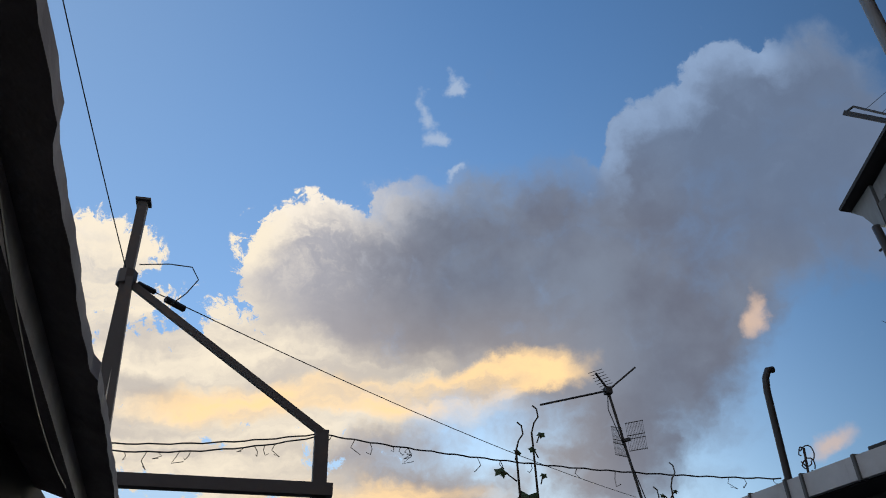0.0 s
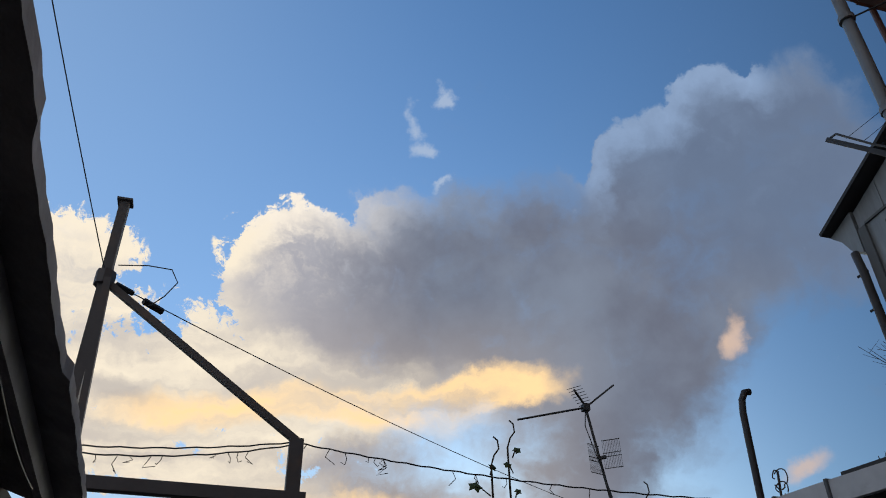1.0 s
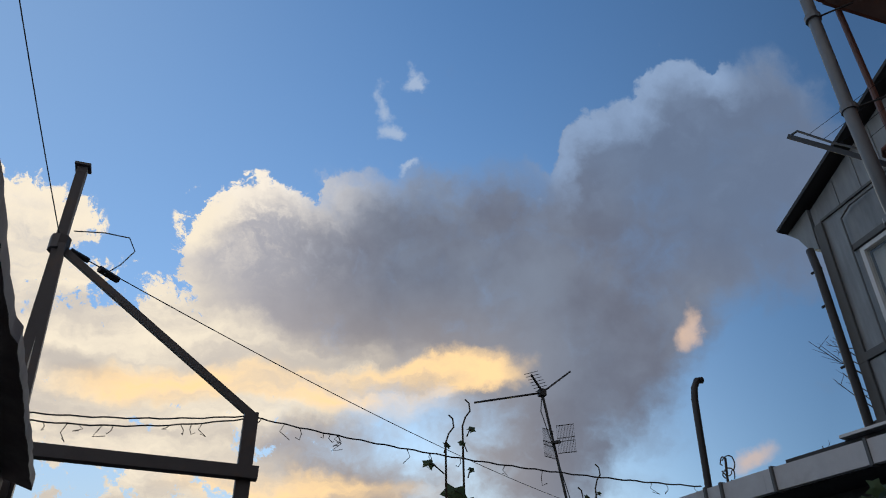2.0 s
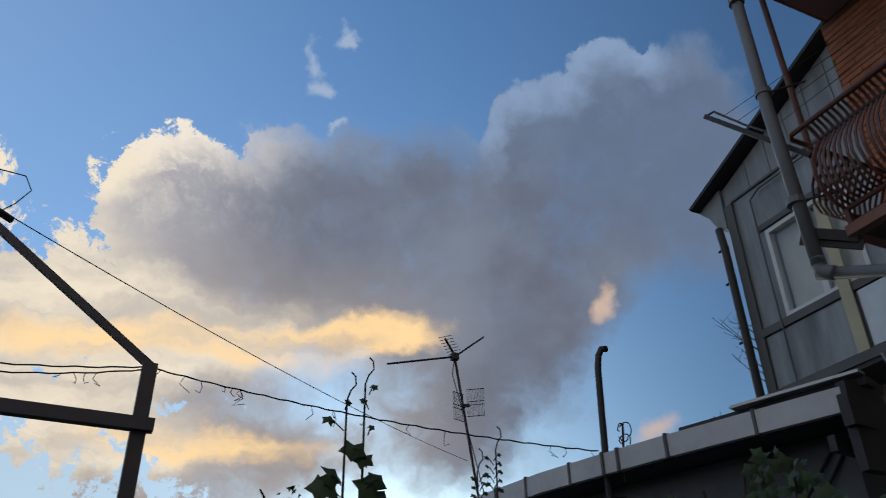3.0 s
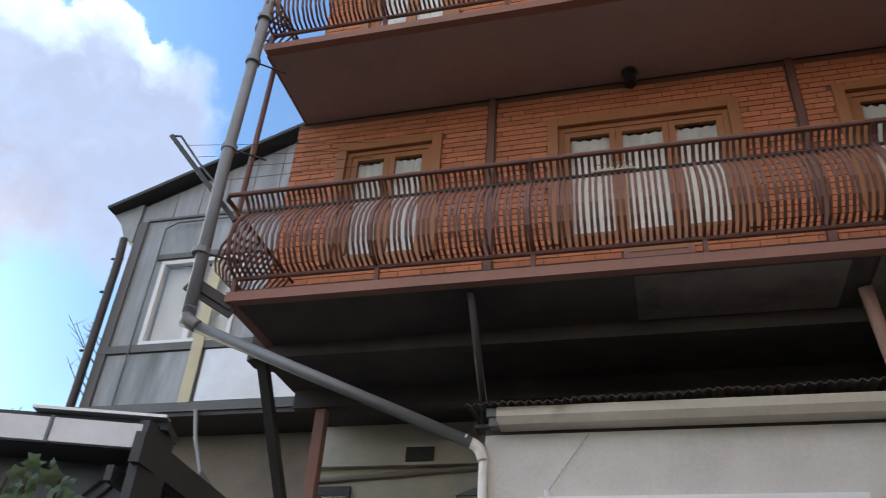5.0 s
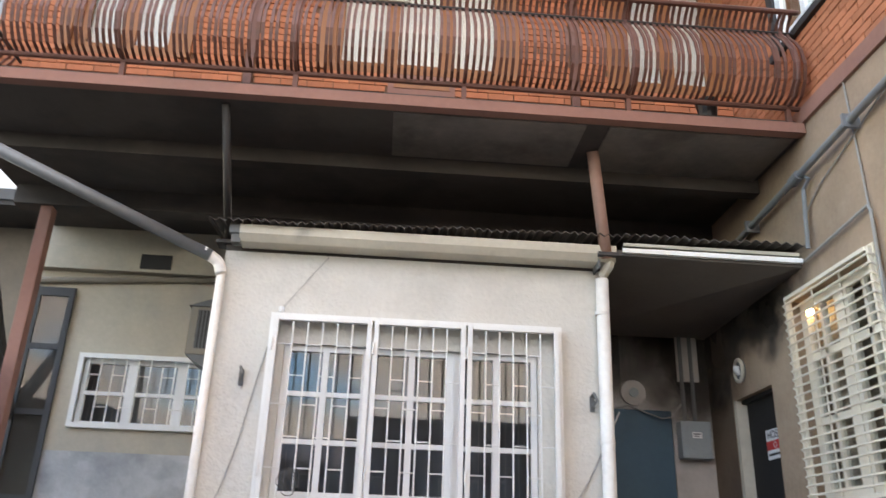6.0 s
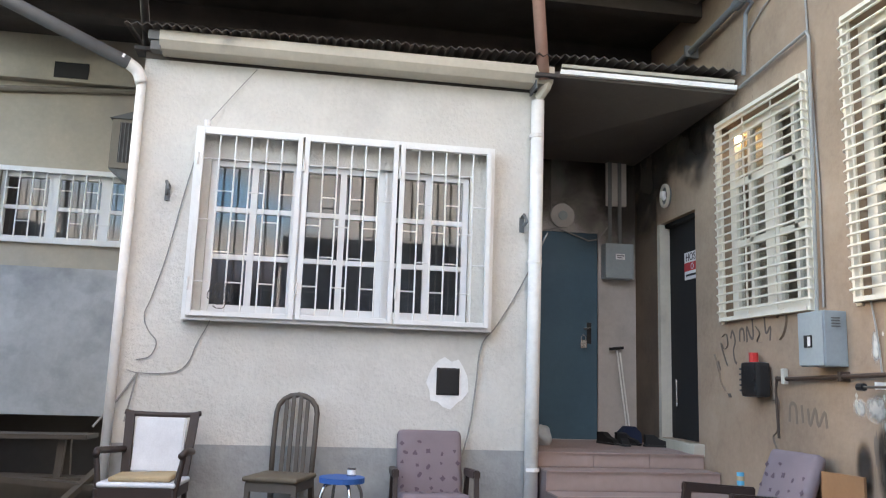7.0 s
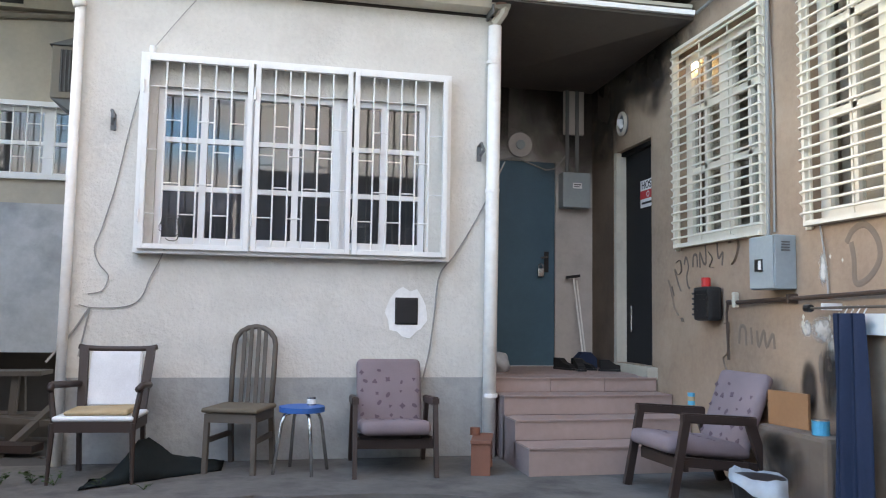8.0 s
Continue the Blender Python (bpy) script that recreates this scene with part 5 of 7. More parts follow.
lm = thing("wall_lamp", "round white bulkhead lamp over the black door", "lamp", XR, 0.68, 3.05)
ring = [(-0.03, 0.085 * math.cos(k * math.pi / 8), 0.105 * math.sin(k * math.pi / 8)) for k in range(17)]
part("rim", tubes((ring, 0.018, 8)), CREAMPAINT, lm, "", True)
part("base", extrude([(0.09 * math.cos(k * math.pi / 8), 0.11 * math.sin(k * math.pi / 8)) for k in range(16)], "x", -0.028, 0.0), GREYPAINT, lm)
part("bulb", tubes(([(-0.02, 0.0, -0.03), (-0.05, 0.0, 0.0), (-0.05, 0.0, 0.04)], 0.03, 8)), WHITEPVC, lm)
b = thing("alarm_bell", "grey round alarm bell above the blue door", "bell", 4.215, YR, 2.95)
part("gong", extrude([(0.13 * math.cos(k * math.pi / 10), 0.13 * math.sin(k * math.pi / 10)) for k in range(20)], "y", -0.06, -0.02), RECESS, b)
part("boss", extrude([(0.05 * math.cos(k * math.pi / 6), 0.05 * math.sin(k * math.pi / 6)) for k in range(12)], "y", -0.075, -0.061), GREYBOX, b)
part("mount", boxes((-0.04, 0.04, -0.019, 0.0, -0.04, 0.04)), GREYPAINT, b)
e = thing("meter_box", "small grey electricity meter box with conduits", "meter box", 4.66, YR, 2.3)
part("case", boxes((0.0, 0.31, -0.14, 0.0, 0.0, 0.37), bevel=0.008), GREYBOX, e)
part("plate", boxes((0.11, 0.21, -0.146, -0.1405, 0.2, 0.26)), PAPER, e)
part("plate_bars", boxes((0.12, 0.2, -0.149, -0.1465, 0.235, 0.245), (0.12, 0.18, -0.149, -0.1465, 0.215, 0.222)), INKMAT, e)
for x in (0.08, 0.19):
    part("conduit", tubes(([(x, -0.05, 0.36), (x, -0.05, 1.3)], 0.022, 8)), GREYPAINT, e)
part("duct", boxes((0.05, 0.27, -0.045, -0.002, 0.8, 1.32)), RECESS, e)
part("cable", tubes(([(-0.9, -0.02, 0.42), (-0.5, -0.025, 0.52), (-0.15, -0.03, 0.4), (-0.05, -0.03, 0.42), (0.1, -0.03, 0.6)], 0.008, 6)), GREYWIRE, e)
m = thing("dustpan", "long-handled dustpan and broom leaning on the wall", "dustpan", 4.86, YR - 0.2, LAND)
part("handle", tubes(([(0.0, 0.0, 0.12), (-0.05, 0.14, 0.93)], 0.009, 8)), WHITEPIPE, m)
part("handle", tubes(([(0.03, 0.0, 0.12), (-0.01, 0.15, 0.9)], 0.009, 8)), WHITEPIPE, m)
part("grip", bars(((-0.13, 0.14, 0.93), (0.02, 0.14, 0.95), 0.03, 0.03)), BLACKPL, m)
part("pan", extrude([(-0.11, 0.0), (0.12, 0.0), (0.11, 0.1), (0.05, 0.16), (-0.04, 0.16), (-0.1, 0.1)], "y", -0.1, 0.02), NAVY, m)
for i, (x, y, rz) in enumerate(((4.55, 1.0, 20), (4.65, 0.85, -10), (4.74, 0.98, 35), (4.95, 0.75, 80))):
    sh = thing("shoe", "worn dark shoe lying on the landing", "shoe", x, y, LAND, rz, "shoes on the landing")
    part("sole", extrude([(-0.045, -0.14), (0.0, -0.16), (0.045, -0.13), (0.04, 0.12), (0.0, 0.14), (-0.04, 0.12)], "z", 0.0, 0.02), BLACKPL, sh)
    part("upper", extrude([(-0.13, 0.02), (-0.1, 0.05), (-0.02, 0.07), (0.04, 0.11), (0.12, 0.11), (0.12, 0.02)], "x", -0.035, 0.035), BLACKDOOR, sh)
random.seed(3)
bm = bmesh.new()
bmesh.ops.create_icosphere(bm, subdivisions=4, radius=0.1)
for v in bm.verts:
    v.co *= 1 + 0.25 * noise.noise(v.co * 14)
    v.co.z = max(v.co.z, -0.078)
pb = part("plastic_bag", bm, WHITEBAG, None, "", True)
pb.matrix_world = pose(3.82, 0.75, LAND + 0.078)
tagged(pb, "crumpled pale plastic bag on the landing", "bag")

# ---- brown wall ----
def slatted_window(name, y0, y1, z0, z1):
    """A white window behind horizontal bars; y0 is its far edge."""
    w = tagged(new(name), "white window behind horizontal white bars", "window", "", "structure")
    w.matrix_world = pose(XR, y1, z0)
    L, H = y0 - y1, z1 - z0
    part("frame", boxes((-0.045, -0.015, -0.012, 0.012, -0.03, H + 0.03), (-0.045, -0.015, L - 0.012, L + 0.012, -0.03, H + 0.03), (-0.06, 0.0, 0.012, L - 0.012, -0.03, 0.0), (-0.06, 0.0, 0.012, L - 0.012, H, H + 0.03), (-0.015, 0.0, -0.03, 0.03, -0.05, H + 0.05), (-0.015, 0.0, L - 0.03, L + 0.03, -0.05, H + 0.05)), SLATPAINT, w)
    n = int(H / 0.07)
    for k in range(n):
        z = 0.05 + k * (H - 0.08) / (n - 1)
        part("rod", tubes(([(-0.02, -0.03, z - 0.02), (-0.045, -0.03, z), (-0.05, 0.0, z), (-0.05, L, z), (-0.045, L + 0.03, z), (-0.02, L + 0.03, z - 0.02)], 0.0095, 6)), SLATPAINT, w)
    for y in (L * 0.33, L * 0.66):
        part("stay", boxes((-0.036, -0.026, y - 0.008, y + 0.008, 0.0, H)), SLATPAINT, w)
    for i in range(2):
        a, b = 0.001 + i * L / 2, L / 2 - 0.001 + i * L / 2
        c = part("casement", boxes((0.08, 0.14, a, a + 0.09, 0.0, H), (0.08, 0.14, b - 0.09, b, 0.0, H), (0.08, 0.14, a + 0.09, b - 0.09, H - 0.09, H), (0.08, 0.14, a + 0.09, b - 0.09, 0.0, 0.09), (0.085, 0.135, a + 0.09, b - 0.09, H * 0.36, H * 0.36 + 0.05), (0.085, 0.135, a + 0.09, b - 0.09, H * 0.68, H * 0.68 + 0.05), (0.085, 0.135, (a + b) / 2 - 0.02, (a + b) / 2 + 0.02, 0.09, H - 0.09)), SLATPAINT, w)
        bm = bmesh.new()
        ends = [(bm.verts.new((0.24 + 0.02 * math.sin(k * 1.9 + i), a + (b - a) * k / 16, 0.0)), bm.verts.new((0.24 + 0.02 * math.sin(k * 1.9 + i), a + (b - a) * k / 16, H))) for k in range(17)]
        for e0, e1 in zip(ends, ends[1:]):
            bm.faces.new((e0[0], e1[0], e1[1], e0[1]))
        part("net_curtain", bm, NETCURTAIN, c, "beige net curtain", True)
        q = part("pane", boxes((0.107, 0.113, a + 0.09, b - 0.09, 0.09, H - 0.09)), PANE, c)
        q.visible_shadow = False


slatted_window("window_8", -0.37, -1.59, 1.77, 3.4)
slatted_window("window_9", -2.05, -3.3, 1.78, 3.6)
GLOWMAT = bpy.data.materials.new("lit_bulb")
GLOWMAT.use_nodes = True
gb = GLOWMAT.node_tree.nodes["Principled BSDF"]
gb.inputs["Emission Color"].default_value, gb.inputs["Emission Strength"].default_value = (1.0, 0.72, 0.38, 1), 9.0
lb = thing("light_bulb", "lit warm bulb hanging inside the window", "bulb", 5.17, -0.47, 3.3)
bm = bmesh.new()
bmesh.ops.create_uvsphere(bm, u_segments=12, v_segments=8, radius=0.035)
part("globe", bm, GLOWMAT, lb, "glowing warm glass", True)
part("cord", tubes(([(0, 0, 0.03), (0, 0, 0.1)], 0.006, 6)), WIRE, lb)
fixed("ceiling_right_room", boxes((XR + 0.3, 6.3, -6.6, 2.3, 4.0, 4.05)), ROOMDARK, "dim ceiling behind the slatted windows", "ceiling")
fixed("floor_right_room", boxes((XR + 0.3, 6.3, -6.6, 2.3, 0.0, 0.05)), ROOMDARK, "dim floor behind the slatted windows", "floor")

e = thing("switch_box", "large grey-blue electrical box on the brown wall", "electrical box", XR, -1.77, 1.355)
part("case", boxes((-0.16, 0.0, -0.135, 0.135, 0.0, 0.355), bevel=0.008), GREYBOX, e)
part("door", boxes((-0.17, -0.161, -0.13, 0.13, 0.006, 0.349), bevel=0.003), GREYBOX, e)
part("gauge", boxes((-0.178, -0.1705, -0.02, 0.06, 0.12, 0.2)), BLACKPL, e)
part("gauge_face", boxes((-0.181, -0.1785, -0.012, 0.016, 0.13, 0.19)), PAPER, e)
for k in range(4):
    part("louvre", boxes((-0.11, -0.05, -0.141, -0.1355, 0.25 + k * 0.018, 0.258 + k * 0.018)), GREYPAINT, e)
part("feed_pipe", tubes(([(-0.04, 0.105, 0.35), (-0.04, 0.065, 2.3), (-0.04, 0.09, 2.35), (-0.04, 1.0, 2.27)], 0.013, 8)), GREYWIRE, e)
s = thing("siren", "black siren box with a red lamp on the wall", "siren", XR, -0.93, 1.28)
part("horn", boxes((-0.14, -0.02, -0.13, 0.1, -0.14, 0.12), bevel=0.03), BLACKPL, s)
part("mount", boxes((-0.02, 0.0, -0.06, 0.06, -0.1, 0.08)), BLACKPL, s)
part("lamp", tubes(([(-0.08, 0.0, 0.115), (-0.08, 0.0, 0.19)], 0.035, 10)), REDPL, s, "red lamp")
for k in range(5):
    part("fin", boxes((-0.15, -0.141, -0.12, 0.09, -0.1 + k * 0.04, -0.085 + k * 0.04)), BLACKPL, s)
g = thing("gas_pipe", "brown painted gas pipe with a brass valve", "pipe", XR - 0.05, 0, 0)
part("run", tubes(([(0, -1.24, 1.275), (0, -2.3, 1.305), (0, -6.5, 1.45)], 0.015, 8)), GASPIPE, g)
part("drop", tubes(([(0, -1.18, 1.28), (0, -1.16, 1.2), (0, -1.18, 0.86)], 0.01, 8)), GASPIPE, g)
part("valve", boxes((-0.025, 0.015, -1.3, -1.265, 1.24, 1.35), bevel=0.008), CREAMPAINT, g, "brass valve")
part("elbow", tubes(([(0, -1.3, 1.275), (0, -1.18, 1.28)], 0.018, 8)), GASPIPE, g)
for y in (-1.9, -2.9, -4.2):
    part("clip", boxes((-0.022, 0.05, y - 0.012, y + 0.012, 1.24 + (-1.3 - y) * 0.04, 1.3 + (-1.3 - y) * 0.04)), GASPIPE, g)
g = thing("wall_pipe", "grey galvanised pipe along the upper brown wall", "pipe", XR - 0.08, 0, 0)
part("run", tubes(([(0, 1.3, 4.14), (0, 0.16, 4.24), (0, -2.2, 4.42), (0, -6.5, 4.74)], 0.03, 10)), ZINC, g, "", True)
part("branch", tubes(([(0.03, -0.92, 4.33), (0.04, -1.0, 4.26), (0.03, -0.92, 4.2), (0.03, -0.86, 3.7)], 0.018, 8)), ZINC, g)
part("joint", tubes(([(0, -0.82, 4.31), (0, -0.94, 4.325)], 0.045, 10)), ZINC, g)
for y in (0.0, -1.7, -3.0):
    part("clip", boxes((-0.05, 0.08, y - 0.015, y + 0.015, 4.19 + (0.16 - y) * 0.075, 4.3 + (0.16 - y) * 0.075)), ZINC, g)
c = thing("wall_cables", "thin pale cables down the brown wall", "cable", XR - 0.015, 0, 0)
part("cable", tubes(([(0, -1.62, 4.78), (0, -1.65, 4.0), (0, -1.66, 3.58), (0.0, -1.71, 2.6), (0, -1.7, 1.75)], 0.008, 6)), GREYWIRE, c)
part("cable", tubes(([(0, -2.15, 1.78), (-0.01, -2.2, 1.6), (0, -2.21, 1.45), (0, -2.22, 1.3)], 0.006, 5)), GREYWIRE, c)
part("cable", tubes(([(0, -0.8, 4.0), (0, -1.1, 4.16), (0, -1.6, 4.3), (0, -2.6, 4.6)], 0.007, 5)), GREYWIRE, c)

# sprayed marks on the brown wall: loose strokes, and one big letter
gr = thing("graffiti", "faded black spray-painted marks on the brown wall", "graffiti", XR - 0.002, 0, 0)


def scrawl(pts, r, mt):
    """One sprayed stroke through points (along the wall, height)."""
    part("stroke", tubes((curvy([(0, y, z) for y, z in pts], 5), r, 6, None, True, 0.1)), mt, gr)


for pts in ([(-0.33, 1.62), (-0.4, 1.64), (-0.42, 1.55), (-0.36, 1.52), (-0.31, 1.57), (-0.36, 1.46), (-0.41, 1.38)],
            [(-0.46, 1.6), (-0.49, 1.66), (-0.53, 1.58), (-0.5, 1.5), (-0.52, 1.42), (-0.55, 1.4)],
            [(-0.6, 1.57), (-0.61, 1.66), (-0.66, 1.66), (-0.67, 1.57)],
            [(-0.71, 1.56), (-0.71, 1.68), (-0.76, 1.6), (-0.8, 1.6), (-0.79, 1.76)],
            [(-0.84, 1.68), (-0.9, 1.62), (-0.86, 1.56), (-0.92, 1.55)],
            [(-0.96, 1.76), (-0.98, 1.62), (-1.04, 1.66), (-1.03, 1.56)]):
    scrawl(pts, 0.011, GRAFFITI)
scrawl([(-1.14, 1.72), (-1.21, 1.78), (-1.26, 1.7), (-1.22, 1.6), (-1.17, 1.56)], 0.017, FAINT)
scrawl([(-0.2, 1.48), (-0.27, 1.36), (-0.3, 1.25), (-0.37, 1.18)], 0.014, FAINT)
scrawl([(-0.24, 1.42), (-0.27, 1.34)], 0.026, GRAFFITI)
scrawl([(-0.43, 1.16), (-0.45, 1.13)], 0.024, GRAFFITI)
for pts in ([(-1.05, 1.12), (-1.12, 1.12), (-1.1, 0.92), (-1.04, 0.86), (-1.09, 0.76)], [(-1.24, 0.98), (-1.26, 1.1), (-1.32, 1.09), (-1.33, 0.97)],
            [(-1.39, 1.1), (-1.4, 0.98)], [(-1.46, 1.08), (-1.48, 0.97), (-1.54, 1.08), (-1.57, 0.97), (-1.64, 1.06), (-1.66, 0.96)]):
    scrawl(pts, 0.013, FAINT)
letter_d = [(-2.41, 1.62), (-2.43, 1.52), (-2.44, 1.38), (-2.54, 1.4), (-2.63, 1.5), (-2.62, 1.62), (-2.53, 1.71), (-2.43, 1.69), (-2.37, 1.62)]
scrawl(letter_d, 0.02, FAINT)

# soft-edged soot, partly mixed with painted shade, and pale smears
def soft_patches(name, rows, material, label):
    """Thin soft patches on a wall: (axis, place of the face, from, to, foot, top)."""
    st0 = thing(name, label, "stains")
    for axis, face, a0, a1, z0, z1 in rows:
        part("patch", boxes((face - 0.0022, face - 0.0012, a0, a1, z0, z1) if axis == "x" else (a0, a1, face - 0.0022, face - 0.0012, z0, z1)), material, st0)


# the last three patches, high up, paint canopy shade along with soot
soft_patches("soot_stain", [("x", XR, -2.32, -2.1, 0.5, 1.1), ("x", XR, -2.46, -2.26, 0.55, 1.14), ("x", XR, -2.1, -1.92, 0.5, 0.95), ("x", XR - 0.005, 0.5, 1.9, 2.55, 4.3), ("x", XR, -0.9, 1.6, 3.1, 4.1), ("x", XR, -0.35, 0.5, 2.9, 3.9)], SOOTSHADE, "black soot and painted canopy shade on the brown plaster")
# shade below the ceiling is painted here together with the smoke
soft_patches("ceiling_soot_stain", [("y", YR, 3.3, 5.4, 2.7, 4.3), ("y", YR, 4.1, 5.5, 2.4, 4.2)], SMOKESHADE, "smoke marks and painted shade under the entrance ceiling")
# two soft dark patches on the ledge front
soft_patches("ledge_stain", [("x", 4.86, -2.25, -1.73, 0.05, 0.5), ("x", 4.86, -2.1, -1.75, 0.2, 0.475)], SOOTSHADE, "dark patches on the front of the low ledge")
soft_patches("pale_smear", [("x", XR, -2.26, -2.02, 1.0, 1.2), ("x", XR, -2.4, -2.22, 1.0, 1.16), ("x", XR, -2.3, -2.18, 0.85, 1.1), ("x", XR, -2.05, -1.93, 1.04, 1.17), ("x", XR, -2.2, -2.12, 1.35, 1.6)], PALESMEAR, "pale scraped patches on the brown plaster")

st = thing("wall_stains", "pale splashes and sooty runs on the brown wall", "stains", XR - 0.001, 0, 0)
random.seed(17)
for k in range(16):
    cy, cz, rr = -1.95 - random.uniform(0, 0.5), random.choice((1.0, 1.08, 1.12, 1.14, 1.5)) + random.uniform(-0.06, 0.06), random.uniform(0.005, 0.02)
    part("splash", extrude([(cy + rr * (1 + 0.4 * math.sin(q * 2.3 + k)) * math.cos(q * 0.6), cz + 1.5 * rr * (1 + 0.4 * math.cos(q * 3.1 + k)) * math.sin(q * 0.6)) for q in range(10)], "x", -0.0015, 0.0), CREAMPAINT, st)
for cy, cz, rr, hh in ((-2.12, 0.86, 0.022, 0.1), (-2.17, 0.8, 0.018, 0.13), (-2.3, 0.86, 0.02, 0.14), (-2.23, 0.7, 0.03, 0.08)):
    part("soot_run", extrude([(cy + rr * (1 + 0.25 * math.sin(q * 2.3)) * math.cos(q * 0.45), cz + hh * (1 + 0.2 * math.cos(q * 3.1)) * math.sin(q * 0.45)) for q in range(14)], "x", -0.001, 0.0), FAINT, st)
lw = fixed("wall_ledge", boxes((4.86, XR - 0.001, -2.4, -1.72, -0.04, 0.48), bevel=0.03), LEDGE, "low dark brown ledge at the brown wall foot", "ledge")
b = thing("plywood_board", "orange-brown plywood board leaning on the wall", "board", 4.93, -1.92, 0.48)
part("sheet", bars(((0.0, 0.16, 0.11), (0.06, -0.16, 0.11), 0.02, 0.22)), PLYWOOD, b)
c = thing("paint_tin", "small sky-blue tin on the ledge", "tin", 4.93, -2.26, 0.48)
part("can", tubes(([(0, 0, 0), (0, 0, 0.085)], 0.05, 16)), SKYBLUE, c, "", False)
part("rim", tubes(([(0, 0, 0.085), (0, 0, 0.09)], 0.052, 16)), CHROME, c)
b = thing("waste_bin", "black bin lined with a white plastic bag", "bin", 4.47, -2.32, -0.04)
bm = bmesh.new()
tube(bm, [(0, 0, 0), (0, 0, 0.3)], 0.115, 18, 0.15)
part("bucket", bm, BLACKPL, b)
bm = bmesh.new()
ringa, ringb, ringc = [], [], []
for k in range(24):
    t = k * math.pi / 12
    j = 0.014 * math.sin(k * 1.1) + 0.008 * math.sin(k * 2.9)
    ringa.append(bm.verts.new((0.13 * math.cos(t), 0.13 * math.sin(t), 0.25)))
    ringb.append(bm.verts.new(((0.16 + j * 0.5) * math.cos(t), (0.16 + j * 0.5) * math.sin(t), 0.315 + j * 0.6 - 0.015 * math.cos(t + 0.5))))
    ringc.append(bm.verts.new(((0.165 + j * 1.1) * math.cos(t), (0.165 + j * 1.1) * math.sin(t), 0.22 + j * 1.2 - 0.06 * math.cos(t + 0.5))))
for k in range(24):
    n = (k + 1) % 24
    bm.faces.new((ringa[k], ringa[n], ringb[n], ringb[k])), bm.faces.new((ringb[k], ringb[n], ringc[n], ringc[k]))
part("bag", bm, WHITEBAG, b, "white plastic bag over the rim", True)

# low opening with a curtain and a folding gate
fixed("trim_gate_head", boxes((XR - 0.05, XR - 0.002, -4.0, -2.5, 1.08, 1.2)), WHITEPAINT, "white painted beam over the low opening", "trim")
fixed("wall_cellar", boxes((6.0, 6.1, -4.3, -2.3, -0.04, 1.4)), BLACKDOOR, "dark cellar behind the folding gate", "wall")
r = thing("curtain_rod", "thin brown curtain rod over the low opening", "rod", XR - 0.13, -2.2, 1.23)
part("rod", tubes(([(0, 0, 0), (0, -1.6, 0.02)], 0.008, 8)), GREYWOOD, r)
part("finial", tubes(([(0, 0.04, 0), (0, -0.01, 0)], 0.024, 8)), BLACKPL, r)
part("bracket", boxes((0.0, 0.13, -0.12, -0.1, -0.012, 0.03)), WHITEPAINT, r)
for k in range(4):
    part("ring", tubes(([(0, -0.3 - k * 0.05, -0.03), (0.02, -0.3 - k * 0.05, 0.0), (0, -0.3 - k * 0.05, 0.02), (-0.02, -0.3 - k * 0.05, 0.0), (0, -0.3 - k * 0.05, -0.03)], 0.004, 5)), WHITEPAINT, r)
bm = bmesh.new()
rows = []
for j in range(9):
    z = -1.24 * j / 8
    row = []
    for k in range(33):
        u = k / 32
        spread = 0.23 + 0.08 * j / 8
        row.append(bm.verts.new((0.035 * math.sin(u * 26 + 0.3 * j) * (0.6 + 0.05 * j) - 0.02 * j / 8, -spread * u - 0.02 * math.sin(u * 13), z)))
    rows.append(row)
for a, b2 in zip(rows, rows[1:]):
    for k in range(32):
        bm.faces.new((a[k], a[k + 1], b2[k + 1], b2[k]))
cu = part("curtain", bm, NAVY, None, "", True)
cu.matrix_world = pose(XR - 0.13, -2.4, 1.2)
tagged(cu, "dark navy curtain hanging from the brown rod", "curtain")
g = thing("folding_gate", "white scissor gate in the low opening", "gate", XR + 0.03, -2.6, 0)
for k in range(6):
    y = -0.1 - k * 0.2
    part("upright", boxes((-0.015, 0.015, y - 0.015, y + 0.015, -0.04, 1.08)), WHITEPAINT, g)
for k in range(5):
    y = -0.1 - k * 0.2
    for z in (0.2, 0.62):
        part("lattice", bars(((-0.02, y, z), (-0.02, y - 0.2, z + 0.3), 0.02, 0.008)), WHITEPAINT, g)
        part("lattice", bars(((-0.026, y, z + 0.3), (-0.026, y - 0.2, z), 0.02, 0.008)), WHITEPAINT, g)


# ---- seats on the apron ----
def rounded(bm, x0, x1, y0, y1, z0, z1, r=0.03):
    b2 = bmesh.new()
    box(b2, x0, x1, y0, y1, z0, z1)
    bmesh.ops.bevel(b2, geom=b2.edges[:], offset=r, segments=3, affect="EDGES", profile=0.5)
    me = bpy.data.meshes.new("tmp")
    b2.to_mesh(me)
    b2.free()
    bm.from_mesh(me)
    bpy.data.meshes.remove(me)
    return bm


